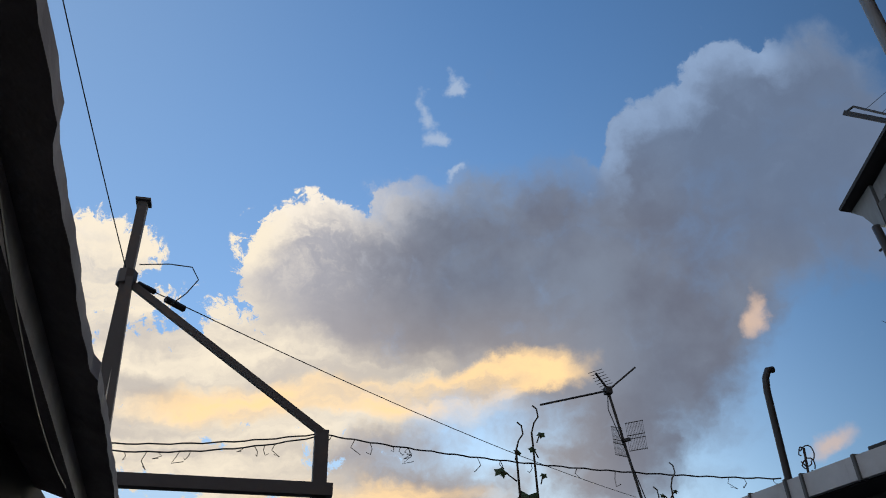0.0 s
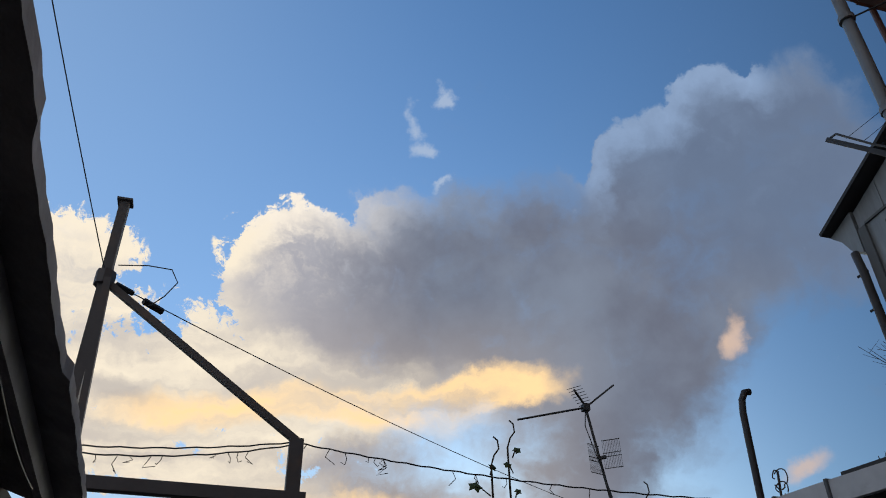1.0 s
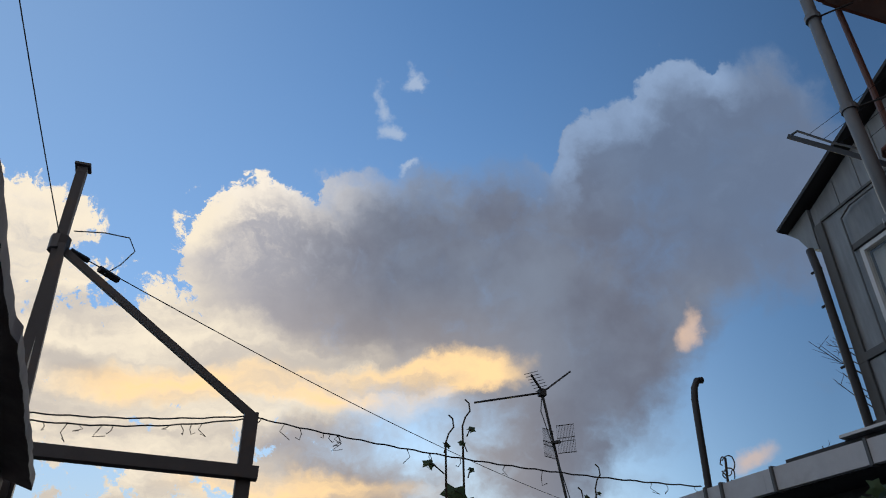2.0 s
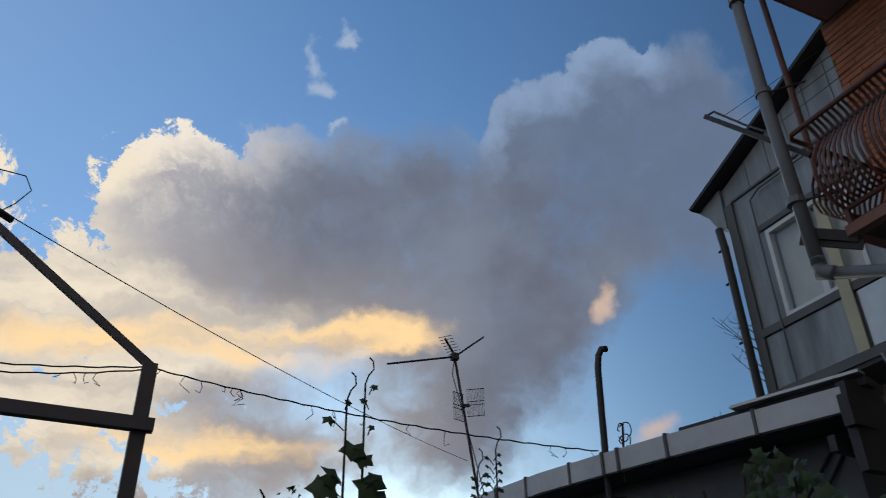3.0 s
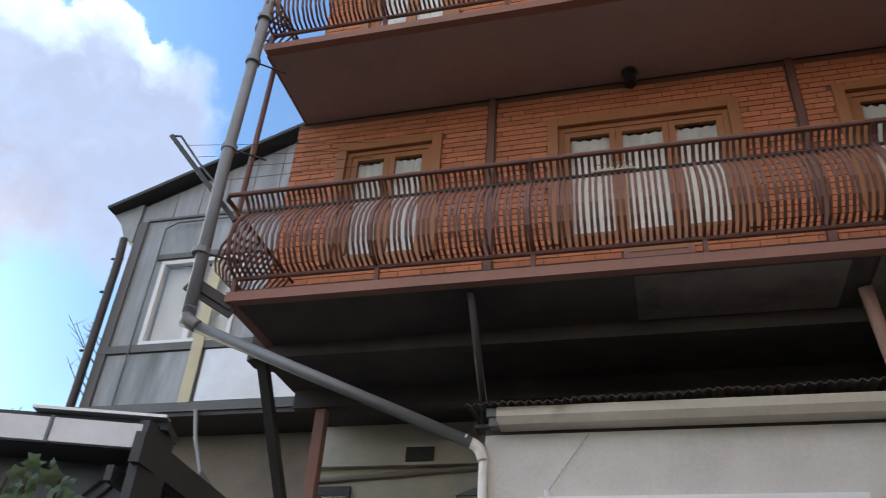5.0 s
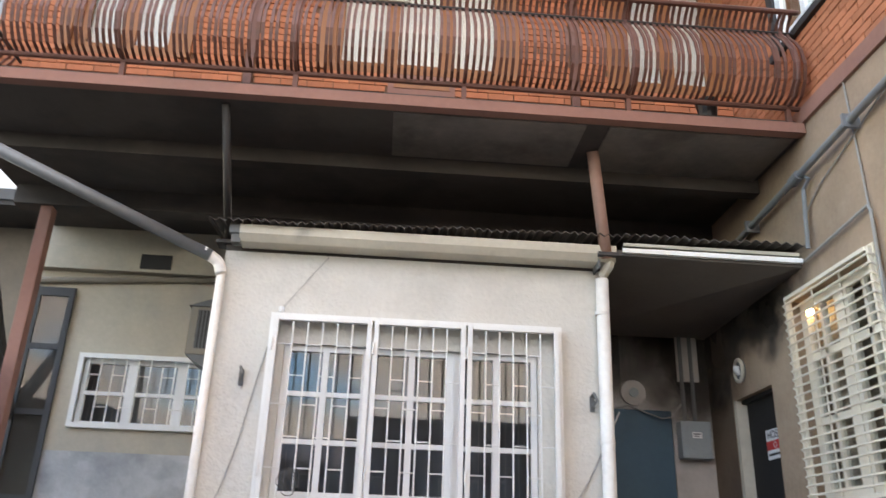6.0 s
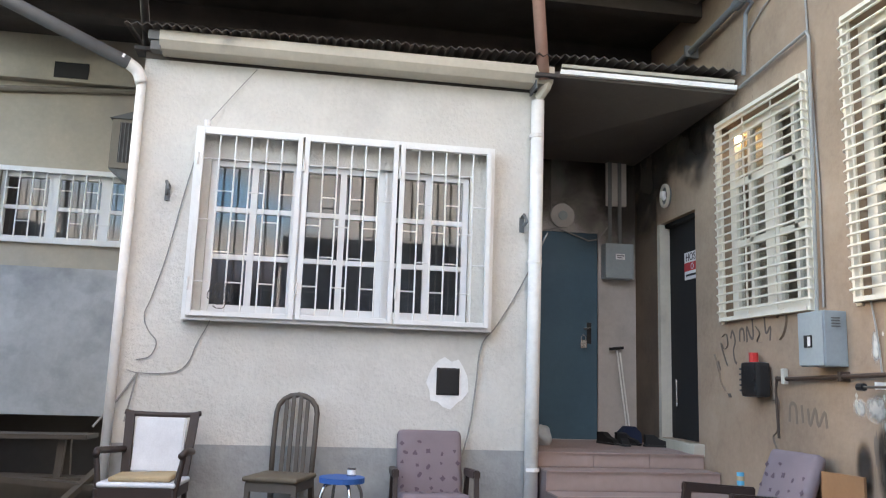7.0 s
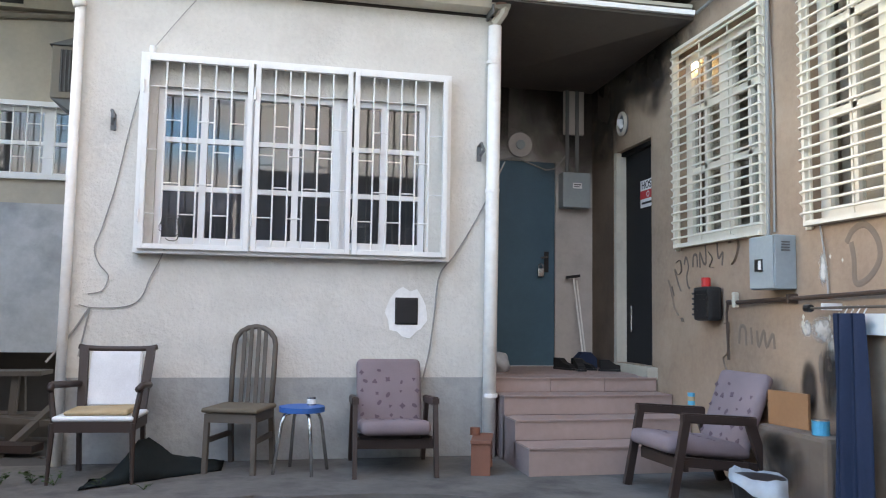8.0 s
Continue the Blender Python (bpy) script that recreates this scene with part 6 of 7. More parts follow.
def dining_armchair(x, y, rz):
    c = thing("dining_armchair", "dark wooden armchair with white upholstery and tan cushion", "chair", x, y, 0, rz)
    for sx in (-1, 1):
        part("leg", tubes(([(sx * 0.27, -0.23, 0), (sx * 0.255, -0.22, 0.4)], 0.012, 8, 0.022)), DARKWOOD, c)
        part("leg", bars(((sx * 0.22, 0.26, 0), (sx * 0.22, 0.2, 0.42), 0.03, 0.032)), DARKWOOD, c)
        part("stile", bars(((sx * 0.205, 0.2, 0.4), (sx * 0.235, 0.3, 0.88), 0.06, 0.035)), DARKWOOD, c)
        part("arm_post", tubes(([(sx * 0.255, -0.2, 0.4), (sx * 0.29, -0.18, 0.62)], 0.022, 8, 0.018)), DARKWOOD, c)
        part("armrest", tubes(([(sx * 0.235, 0.24, 0.62), (sx * 0.29, 0.05, 0.63), (sx * 0.295, -0.16, 0.645), (sx * 0.28, -0.22, 0.62)], 0.024, 8)), DARKWOOD, c, "", True)
    part("top_rail", tubes((curvy([(-0.275, 0.3, 0.885), (-0.2, 0.305, 0.872), (0.0, 0.31, 0.868), (0.2, 0.305, 0.872), (0.275, 0.3, 0.885)], 4), 0.02, 8)), DARKWOOD, c, "", True)
    part("apron", boxes((-0.25, 0.25, -0.235, -0.21, 0.34, 0.41), (-0.25, -0.225, -0.21, 0.2, 0.34, 0.41), (0.225, 0.25, -0.21, 0.2, 0.34, 0.41)), DARKWOOD, c)
    bm = rounded(bmesh.new(), -0.26, 0.26, -0.24, 0.2, 0.41, 0.445, 0.016)
    part("seat", bm, WHITEFAB, c, "worn white upholstered seat", True)
    bm = bmesh.new()
    bar(bm, (0, 0.235, 0.46), (0, 0.3, 0.85), 0.36, 0.045)
    bmesh.ops.bevel(bm, geom=bm.edges[:], offset=0.012, segments=2, affect="EDGES")
    part("back_pad", bm, WHITEFAB, c, "white back pad")
    return c


c = dining_armchair(0.6, -0.53, -5)
bm = bmesh.new()
rounded(bm, -0.2, 0.21, -0.17, 0.17, 0.0, 0.035, 0.015)
for v in bm.verts:
    v.co.z += 0.012 * math.sin(v.co.x * 14) * (v.co.z > 0.02)
cush = part("seat_cushion", bm, TANFAB, None, "", True)
cush.matrix_world = pose(0.595, -0.57, 0.447, 0, 0, -2)
tagged(cush, "flattened tan cushion on the armchair seat", "cushion")


def arch_chair(x, y, rz):
    c = thing("arch_back_chair", "brown wooden chair with a tall arched slat back", "chair", x, y, 0, rz)
    for sx in (-1, 1):
        part("leg", bars(((sx * 0.18, -0.2, 0), (sx * 0.175, -0.19, 0.42), 0.035, 0.035)), GREYWOOD, c)
        part("leg", bars(((sx * 0.165, 0.26, 0), (sx * 0.16, 0.2, 0.44), 0.036, 0.036)), GREYWOOD, c)
        part("stretcher", bars(((sx * 0.178, -0.2, 0.23), (sx * 0.165, 0.23, 0.23), 0.018, 0.04)), GREYWOOD, c)
    pts = [(-0.16, 0.2, 0.42), (-0.165, 0.22, 0.65), (-0.165, 0.245, 0.88)] + [(-0.165 * math.cos(t * math.pi / 8), 0.25 + 0.004 * min(t, 8 - t), 0.9 + 0.14 * math.sin(t * math.pi / 8)) for t in range(9)] + [(0.165, 0.245, 0.88), (0.165, 0.22, 0.65), (0.16, 0.2, 0.42)]
    part("back_frame", tubes((pts, 0.021, 8)), GREYWOOD, c, "", True)
    for x2, top in ((-0.085, 1.0), (-0.03, 1.03), (0.03, 1.03), (0.085, 1.0)):
        part("slat", bars(((x2, 0.205, 0.45), (x2, 0.252, top), 0.03, 0.012)), GREYWOOD, c)
    part("apron", boxes((-0.18, 0.18, -0.21, -0.185, 0.36, 0.43), (-0.18, -0.16, -0.185, 0.2, 0.36, 0.43), (0.16, 0.18, -0.185, 0.2, 0.36, 0.43)), GREYWOOD, c)
    part("seat", rounded(bmesh.new(), -0.21, 0.21, -0.235, 0.195, 0.43, 0.465, 0.016), BROWNFAB, c, "olive brown padded seat", True)


arch_chair(1.52, -0.34, -19)
s = thing("stool", "round stool with a blue seat and chromed legs", "stool", 1.96, -0.5, 0)
bm = bmesh.new()
tube(bm, [(0, 0, 0.435), (0, 0, 0.44), (0, 0, 0.465), (0, 0, 0.472)], 0.165, 24)
part("seat", bm, BLUEPL, s, "blue round seat")
for k in range(4):
    t = math.radians(20 + 90 * k)
    cx, cy = math.cos(t), math.sin(t)
    part("leg", tubes(([(0.21 * cx, 0.21 * cy, 0), (0.155 * cx, 0.155 * cy, 0.36), (0.13 * cx, 0.13 * cy, 0.415), (0.07 * cx, 0.07 * cy, 0.434)], 0.0125, 8)), CHROME, s, "", True)
t = thing("tin_can", "small dented open tin on the stool", "tin", 2.03, -0.44, 0.472)
part("can", tubes(([(0, 0, 0), (0, 0, 0.06)], 0.032, 14)), CHROME, t)
part("label_band", tubes(([(0, 0, 0.012), (0, 0, 0.045)], 0.033, 14)), PAPER, t)


def easy_chair(x, y, rz, label):
    """A low lounge chair: loose fabric seat and back on a dark wooden frame."""
    c = thing("easy_chair", label, "armchair", x, y, 0, rz, "mauve easy chairs")
    for sx in (-1, 1):
        part("leg", bars(((sx * 0.29, -0.37, 0), (sx * 0.29, -0.27, 0.5), 0.032, 0.055)), DARKWOOD, c)
        part("leg", bars(((sx * 0.29, 0.38, 0), (sx * 0.29, 0.2, 0.48), 0.03, 0.065)), DARKWOOD, c)
        bm = bmesh.new()
        bar(bm, (sx * 0.29, -0.3, 0.53), (sx * 0.29, 0.24, 0.495), 0.05, 0.06)
        bmesh.ops.bevel(bm, geom=bm.edges[:], offset=0.008, segments=2, affect="EDGES")
        part("armrest", bm, DARKWOOD, c)
        part("side_rail", bars(((sx * 0.26, -0.27, 0.25), (sx * 0.26, 0.27, 0.19), 0.025, 0.06)), DARKWOOD, c)
    part("cross_rail", boxes((-0.28, 0.28, -0.27, -0.245, 0.19, 0.26)), DARKWOOD, c)
    part("cross_rail", boxes((-0.28, 0.28, 0.2, 0.225, 0.17, 0.23)), DARKWOOD, c)
    bm = rounded(bmesh.new(), -0.25, 0.25, -0.38, 0.25, -0.05, 0.055, 0.04)
    seat = part("seat", bm, UPHOLST, c, "mauve patterned seat", True)
    seat.matrix_local = pose(0, 0, 0.31, -6)
    bm = rounded(bmesh.new(), -0.25, 0.25, -0.05, 0.05, 0.0, 0.55, 0.045)
    for v in bm.verts:
        v.co.x *= 1 + 0.04 * v.co.z / 0.5 + 0.015 * math.sin(v.co.z * 9)
    back = part("backrest", bm, UPHOLST, c, "mauve back with dark flower motifs", True)
    back.matrix_local = pose(0, 0.19, 0.28, -22)
    random.seed(21)
    for k in range(22):
        fx, fz = -0.2 + 0.1 * (k % 5) + random.uniform(-0.02, 0.02), 0.08 + 0.09 * (k // 5) + random.uniform(-0.02, 0.02)
        r0 = random.uniform(0.007, 0.02)
        bm = extrude([(fx + r0 * (1 + 0.3 * math.sin((2 + k % 3) * q + k)) * math.cos(q), fz + r0 * (1 + 0.3 * math.sin((2 + k % 3) * q + k)) * math.sin(q)) for q in [i * math.pi / 6 for i in range(12)]], "y", -0.053, -0.0505)
        part("motif", bm, MOTIF, back)
    for k in range(10):
        fx, fy = -0.2 + 0.1 * (k % 5) + random.uniform(-0.02, 0.02), -0.2 + 0.2 * (k // 5) + random.uniform(-0.04, 0.04)
        r0 = random.uniform(0.007, 0.02)
        bm = extrude([(fx + r0 * (1 + 0.3 * math.sin((2 + k % 3) * q + k)) * math.cos(q), fy + r0 * (1 + 0.3 * math.sin((2 + k % 3) * q + k)) * math.sin(q)) for q in [i * math.pi / 6 for i in range(12)]], "z", 0.0555, 0.0575)
        part("motif", bm, MOTIF, seat)
    return c


ec = easy_chair(2.63, -0.46, -3, "mauve patterned easy chair with dark wooden arms against the wall")
ec2 = copy_thing(ec, pose(4.56, -1.5, 0.0, 0, 0, -87))
ec2["label"] = "mauve patterned easy chair with dark arms beside the brown wall"
c = thing("drink_can", "small blue and yellow can on the chair arm", "can", 4.68, -1.21, 0.54)
part("can", tubes(([(0, 0, 0), (0, 0, 0.085)], 0.025, 12)), SKYBLUE, c)
part("label_band", tubes(([(0, 0, 0.03), (0, 0, 0.06)], 0.0256, 12)), TANFAB, c, "yellow band")
c = thing("low_bench", "small red-brown wooden footstool by the pipe", "footstool", 3.29, -0.63, 0, -18)
part("top", boxes((-0.075, 0.075, -0.2, 0.2, 0.225, 0.25), bevel=0.004), REDWOOD, c)
part("end_panel", boxes((-0.07, 0.07, -0.19, -0.165, 0.0, 0.224)), REDWOOD, c)
part("end_panel", boxes((-0.07, 0.07, 0.165, 0.19, 0.0, 0.224)), REDWOOD, c)
part("side_board", boxes((-0.07, -0.055, -0.164, 0.164, 0.12, 0.224), (0.055, 0.07, -0.164, 0.164, 0.12, 0.224)), REDWOOD, c)
t = thing("tin_can", "small rusty open tin on the footstool", "tin", 3.26, -0.53, 0.25)
part("can", tubes(([(0, 0, 0), (0, 0, 0.055)], 0.038, 14)), REDWOOD, t)
bm = bmesh.new()
fold = []
for j in range(7):
    row = []
    for k in range(13):
        u, v2 = k / 12, j / 6
        x, y = 0.55 + 0.85 * u, -0.78 + 0.62 * u * 0.9 + (v2 - 0.5) * 0.34
        z = 0.004 + (0.26 * math.exp(-((u - 0.38) / 0.17) ** 2) + 0.07 * math.exp(-((u - 0.7) / 0.2) ** 2)) * math.sin(v2 * 2.0) + 0.016 * math.sin(k * 1.3 + j) * math.sin(j * 1.7 + k)
        row.append(bm.verts.new((x, min(y, -0.03), max(z, 0.003))))
    fold.append(row)
for a, b2 in zip(fold, fold[1:]):
    for k in range(12):
        bm.faces.new((a[k], a[k + 1], b2[k + 1], b2[k]))
bmesh.ops.solidify(bm, geom=bm.faces[:], thickness=-0.006)
tagged(part("dark_cloth", bm, DARKCLOTH, None, "", True), "dark green cloth heaped on the concrete apron", "cloth")

# cables and hooks on the annex wall
c = thing("wall_cable", "thin grey cables looping down the annex wall", "cable", 0, -0.012, 0)
part("cable", tubes((curvy([(0.72, -0.0, 3.18), (0.6, 0, 2.6), (0.51, 0, 2.1), (0.42, 0, 1.75), (0.38, 0, 1.62), (0.42, 0, 1.5), (0.49, 0, 1.41), (0.45, 0, 1.3), (0.35, 0, 1.27)]), 0.0045, 5)), GREYWIRE, c)
part("cable", tubes((curvy([(0.9, -0.1, 1.62), (0.86, -0.02, 1.54), (0.79, 0, 1.4), (0.75, 0, 1.28), (0.68, 0, 1.2), (0.55, 0, 1.17), (0.37, 0, 1.17), (0.29, 0, 1.19)]), 0.0045, 5)), GREYWIRE, c)
part("cable", tubes((curvy([(0.37, 0, 1.17), (0.34, -0.01, 0.98), (0.31, -0.02, 0.8)]), 0.007, 5)), GREYWIRE, c)
part("cable", tubes((curvy([(0.37, 0, 1.17), (0.25, -0.02, 0.97), (0.1, -0.07, 0.76)]), 0.009, 5)), GREYWIRE, c)
part("cable", tubes((curvy([(0.74, -0.02, 3.2), (0.95, -0.01, 3.5), (1.1, -0.01, 3.7)]), 0.0035, 5)), GREYWIRE, c)
part("cable", tubes((curvy([(3.6, -0.1, 2.45), (3.4, -0.012, 2.0), (3.2, -0.01, 1.66), (3.07, -0.01, 1.48), (3.03, -0.01, 1.15), (2.99, -0.02, 0.85), (2.93, -0.03, 0.6)]), 0.007, 5)), GREYWIRE, c)
part("insulator", tubes(([(0.74, -0.03, 3.17), (0.74, -0.03, 3.22)], 0.025, 8)), WHITEPVC, c)
for x, z in ((0.47, 2.62), (3.4, 2.54)):
    h = thing("wall_hook", "small rusty hook fixed to the annex wall", "hook", x, 0, z, 0, "wall hooks")
    part("plate", boxes((-0.02, 0.02, -0.012, 0.0, -0.08, 0.05)), GREYPAINT, h)
    part("hook", tubes(([(0, -0.01, 0.05), (0, -0.08, 0.06), (0.02, -0.1, 0.0), (0, -0.05, -0.04)], 0.014, 6)), GREYPAINT, h)


# ---- steel frame, cables and antenna against the sky ----
f = thing("steel_frame", "tall welded steel frame of square tubes", "frame", -4, -6.12, -0.04)
part("corner_post", bars(((0, 0, 0), (0, 0.0, 3.5), 0.1, 0.1)), FRAMESTEEL, f)
part("end_post", bars(((0, -1.57, 0), (0, -1.57, 5.4), 0.075, 0.075)), FRAMESTEEL, f)
part("side_post", bars(((0.05, -1.3, 0.0), (0.05, -1.54, 4.64), 0.05, 0.05)), FRAMESTEEL, f)
part("diagonal", bars(((0.0, 0.02, 3.48), (0.0, -1.56, 4.64), 0.052, 0.052)), FRAMESTEEL, f)
part("cross_beam", bars(((0.06, 0.09, 3.05), (0.06, -1.5, 3.07), 0.08, 0.088)), FRAMESTEEL, f)
part("end_plate", boxes((-0.06, 0.06, -1.63, -1.51, 5.4, 5.42)), FRAMESTEEL, f)
part("clamp", tubes(([(0, -1.57, 4.6), (0, -1.57, 4.72)], 0.075, 8)), FRAMESTEEL, f)
part("low_post", bars(((0.02, -1.42, 0.0), (0.02, -1.42, 2.9), 0.05, 0.05)), FRAMESTEEL, f)


def sagging(a, b, sag, n=24):
    a, b = Vector(a), Vector(b)
    return [a.lerp(b, k / n) - Vector((0, 0, sag * 4 * (k / n) * (1 - k / n))) for k in range(n + 1)]


w = thing("overhead_wire", "thin overhead wire tied to the steel frame", "wire", 0, 0, 0, 0, "overhead wires")
part("strand", tubes((sagging((-4, -7.7, 4.68), (-0.6, -8.3, 6.06), 0.05), 0.0045, 5)), WIRE, w)
w = thing("overhead_wire", "thin wire from the frame to the antenna mast", "wire", 0, 0, 0, 0, "overhead wires")
part("strand", tubes((sagging((-3.98, -7.62, 4.58), (-10.0, -0.55, 4.98), 0.12), 0.0046, 5)), WIRE, w)
part("strainer", tubes(([(-4.0, -7.6, 4.585), (-4.1, -7.48, 4.58)], 0.022, 6)), WIRE, w)
part("strainer", tubes(([(-4.18, -7.4, 4.57), (-4.3, -7.26, 4.56)], 0.028, 6)), WIRE, w)
part("loop", tubes(([(-4.0, -7.62, 4.76), (-4.0, -7.4, 4.79), (-4.0, -7.22, 4.78), (-4.02, -7.16, 4.68), (-4.05, -7.24, 4.56), (-4.12, -7.34, 4.5), (-4.2, -7.36, 4.55)], 0.005, 5)), WIRE, w)
random.seed(8)
w = thing("vine_cable", "thick cable wound with dry vine tendrils", "cable", 0, 0, 0)
runs = [sagging((-3.98, -7.6, 3.24), (-4.0, -6.16, 3.42), 0.05, 20), sagging((-3.98, -7.6, 3.29), (-4.0, -6.16, 3.44), 0.03, 20), sagging((-4.0, -6.1, 3.44), (-3.42, -2.78, 3.06), 0.07, 60)]
for r in runs:
    part("strand", tubes(([p + Vector((0, 0, 0.004 * math.sin(k * 1.9))) for k, p in enumerate(r)], 0.0055, 6)), WIRE, w)
for k in range(26):
    r = runs[2] if k > 8 else runs[0]
    p = r[random.randrange(1, len(r) - 1)]
    d = random.uniform(0.03, 0.13)
    part("tendril", tubes(([p, p + Vector((0.0, random.uniform(-0.03, 0.03), -d * 0.5)), p + Vector((0.01, random.uniform(-0.05, 0.05), -d)), p + Vector((0, random.uniform(-0.04, 0.04), -d * 0.8))], 0.003, 4)), TWIG, w)

a = thing("roof_antenna", "leaning television antenna mast with grid panels", "antenna", -10, 0.23, -0.04)
part("mast", tubes(([(0, 0, 0), (0, -0.62, 4.4)], 0.06, 8)), DARKIRON, a)
part("upper_mast", tubes(([(0, -0.58, 4.3), (0, -0.97, 6.84)], 0.024, 8)), DARKIRON, a)
part("mast_cable", tubes(([(0.02, -0.5, 4.0), (0.1, -0.55, 4.5), (0.05, -0.8, 5.6), (0.0, -1.02, 6.5), (0, -0.98, 6.8)], 0.009, 5)), WIRE, a)
part("head", boxes((-0.06, 0.06, -1.03, -0.91, 6.78, 6.9)), DARKIRON, a)
part("arm", tubes(([(0, -0.98, 6.84), (0, -2.24, 6.5)], 0.018, 6)), DARKIRON, a)
part("arm", tubes(([(0, -0.95, 6.86), (0, -0.37, 7.33)], 0.018, 6)), DARKIRON, a)
part("boom", tubes(([(0, -0.96, 6.86), (0.25, -1.27, 7.03)], 0.022, 6)), DARKIRON, a)
for k in range(7):
    u = k / 6
    c0 = Vector((0.25 * u, -0.96 - 0.31 * u, 6.88 + 0.17 * u))
    part("director", tubes(([c0 + Vector((0.0, -0.13, -0.03)), c0 + Vector((0.0, 0.13, 0.07))], 0.006, 5)), DARKIRON, a)
for sy in (-1, 1):
    for k in range(12):
        y = -0.8 + sy * (0.04 + 0.023 * k)
        part("grid_rod", bars(((0.02 + 0.012 * k, y, 5.72 + sy * 0.05), (0.02 + 0.012 * k, y, 6.2 + sy * 0.07), 0.004, 0.004)), DARKIRON, a)
    for z in (5.72, 5.92, 5.98, 6.2):
        part("grid_frame", bars(((0.02, -0.8 + sy * 0.03, z + sy * 0.05), (0.16, -0.8 + sy * 0.3, z + sy * 0.07), 0.01, 0.01)), DARKIRON, a)
part("panel_arm", bars(((0, -0.85, 5.95), (0.1, -0.76, 5.95), 0.05, 0.05)), DARKIRON, a)

p = thing("stove_pipe", "dark flue pipe with a hooked end beside the shed", "pipe", -3.44, -2.71, -0.04)
part("pipe", tubes(([(0.0, 0, 0), (0, 0, 2.9), (0, 0.025, 3.5), (0, 0.04, 3.82), (0.0, 0.06, 3.93), (0.0, 0.1, 4.0), (0.0, 0.15, 4.01)], 0.028, 12)), DARKIRON, p, "", True)
part("bracket", bars(((0, 0.0, 2.75), (0.0, 0.16, 2.75), 0.03, 0.03)), DARKIRON, p)

# neighbouring eave, close by
e = thing("eave", "dark rough sheet eave of the neighbouring house", "eave", 0, 0, 0)
bm = bmesh.new()
row = []
n = 56
for k in range(n + 1):
    x = 0.95 - (0.95 + 3.75) * k / n
    y = -7.135 - 0.053 * (0.95 - x) + 0.003 * math.sin(k * 2.1) + 0.003 * math.sin(k * 0.7) - (0.02 if x < -0.1 else 0.0) + (0.025 if x < -1.6 else 0.0)
    row.append((bm.verts.new((x, y, 2.8)), bm.verts.new((x, y, 2.72)), bm.verts.new((x, -9.4, 3.5)), bm.verts.new((x, -9.4, 3.42))))
for p0, p1 in zip(row, row[1:]):
    bm.faces.new((p0[0], p1[0], p1[2], p0[2])), bm.faces.new((p0[1], p0[3], p1[3], p1[1])), bm.faces.new((p0[0], p0[1], p1[1], p1[0]))
part("roof_sheet", bm, EAVE, e)
part("fascia", bars(((0.9, -7.33, 2.68), (-3.7, -7.56, 2.68), 0.04, 0.14)), EAVE, e)
part("loose_cord", tubes((sagging((0.2, -7.29, 2.66), (-2.4, -7.45, 2.5), 0.12), 0.004, 5)), GREYWIRE, e)


# ---- plants ----
def leaf_faces(bm, centre, size, normal, spin, lobes=5):
    """One lobed leaf, slightly cupped."""
    q = Vector(normal).to_track_quat("Z", "Y").to_matrix() @ Matrix.Rotation(spin, 3, "Z")
    mid = bm.verts.new(centre)
    ring = []
    m = lobes * 2
    for k in range(m):
        t = 2 * math.pi * k / m
        r = size * (1.0 if k % 2 == 0 else 0.66)
        if k == m // 2:
            r *= 0.5
        ring.append(bm.verts.new(Vector(centre) + q @ Vector((r * math.cos(t), r * math.sin(t), -0.22 * r))))
    for k in range(m):
        bm.faces.new((mid, ring[k], ring[(k + 1) % m]))


def vine_shoot(x, y, top, lean, leaves, label):
    v = thing("vine_shoot", label, "plant", x, y, -0.04, 0, "tall vine shoots")
    pts = [(lean * (z / top) ** 2 * 0.2, lean * 0.5 * math.sin(z * 0.9) * 0.12, z) for z in [top * k / 16 for k in range(17)]]
    part("stem", tubes((pts, 0.014, 6, 0.006)), BARK, v)
    end = Vector(pts[-1])
    part("tip", tubes(([end, end + Vector((0, 0.02, 0.06)), end + Vector((0.0, 0.05, 0.1)), end + Vector((0, 0.045, 0.15)), end + Vector((0, 0.02, 0.17))], 0.005, 5)), BARK, v)
    for dz, dy, size in leaves:
        z = top - dz
        bm = bmesh.new()
        leaf_faces(bm, (0.0, dy, z), size, (0.75, 0.25 * random.uniform(-1, 1), 0.35), random.uniform(0, 6))
        lf = part("leaf", bm, LEAF, v)
        part("stalk", tubes(([(0, 0, z - 0.05), (0, dy * 0.6, z - 0.01), (0, dy, z)], 0.004, 4)), BARK, v)


random.seed(31)
vine_shoot(-2.5, -5.02, 3.0, -0.25, [(0.03, 0.03, 0.03), (0.12, -0.03, 0.028), (0.27, 0.02, 0.025), (0.40, -0.08, 0.085), (0.45, -0.02, 0.07), (0.56, 0.06, 0.07), (0.6, 0.03, 0.11), (0.66, 0.07, 0.09), (0.78, -0.05, 0.06), (0.82, 0.12, 0.08), (0.9, -0.1, 0.1), (1.05, 0.1, 0.11), (1.2, -0.08, 0.11), (1.4, 0.09, 0.11)], "tall thin vine shoot with a few broad leaves")
vine_shoot(-2.5, -5.16, 2.86, 0.1, [(0.0, 0.02, 0.03), (0.12, -0.09, 0.045), (0.42, -0.06, 0.08), (0.48, -0.1, 0.1), (0.54, -0.02, 0.06), (0.66, -0.12, 0.11), (0.8, 0.06, 0.1), (0.95, -0.08, 0.11), (1.2, -0.08, 0.11)], "tall thin vine shoot with ragged leaves")
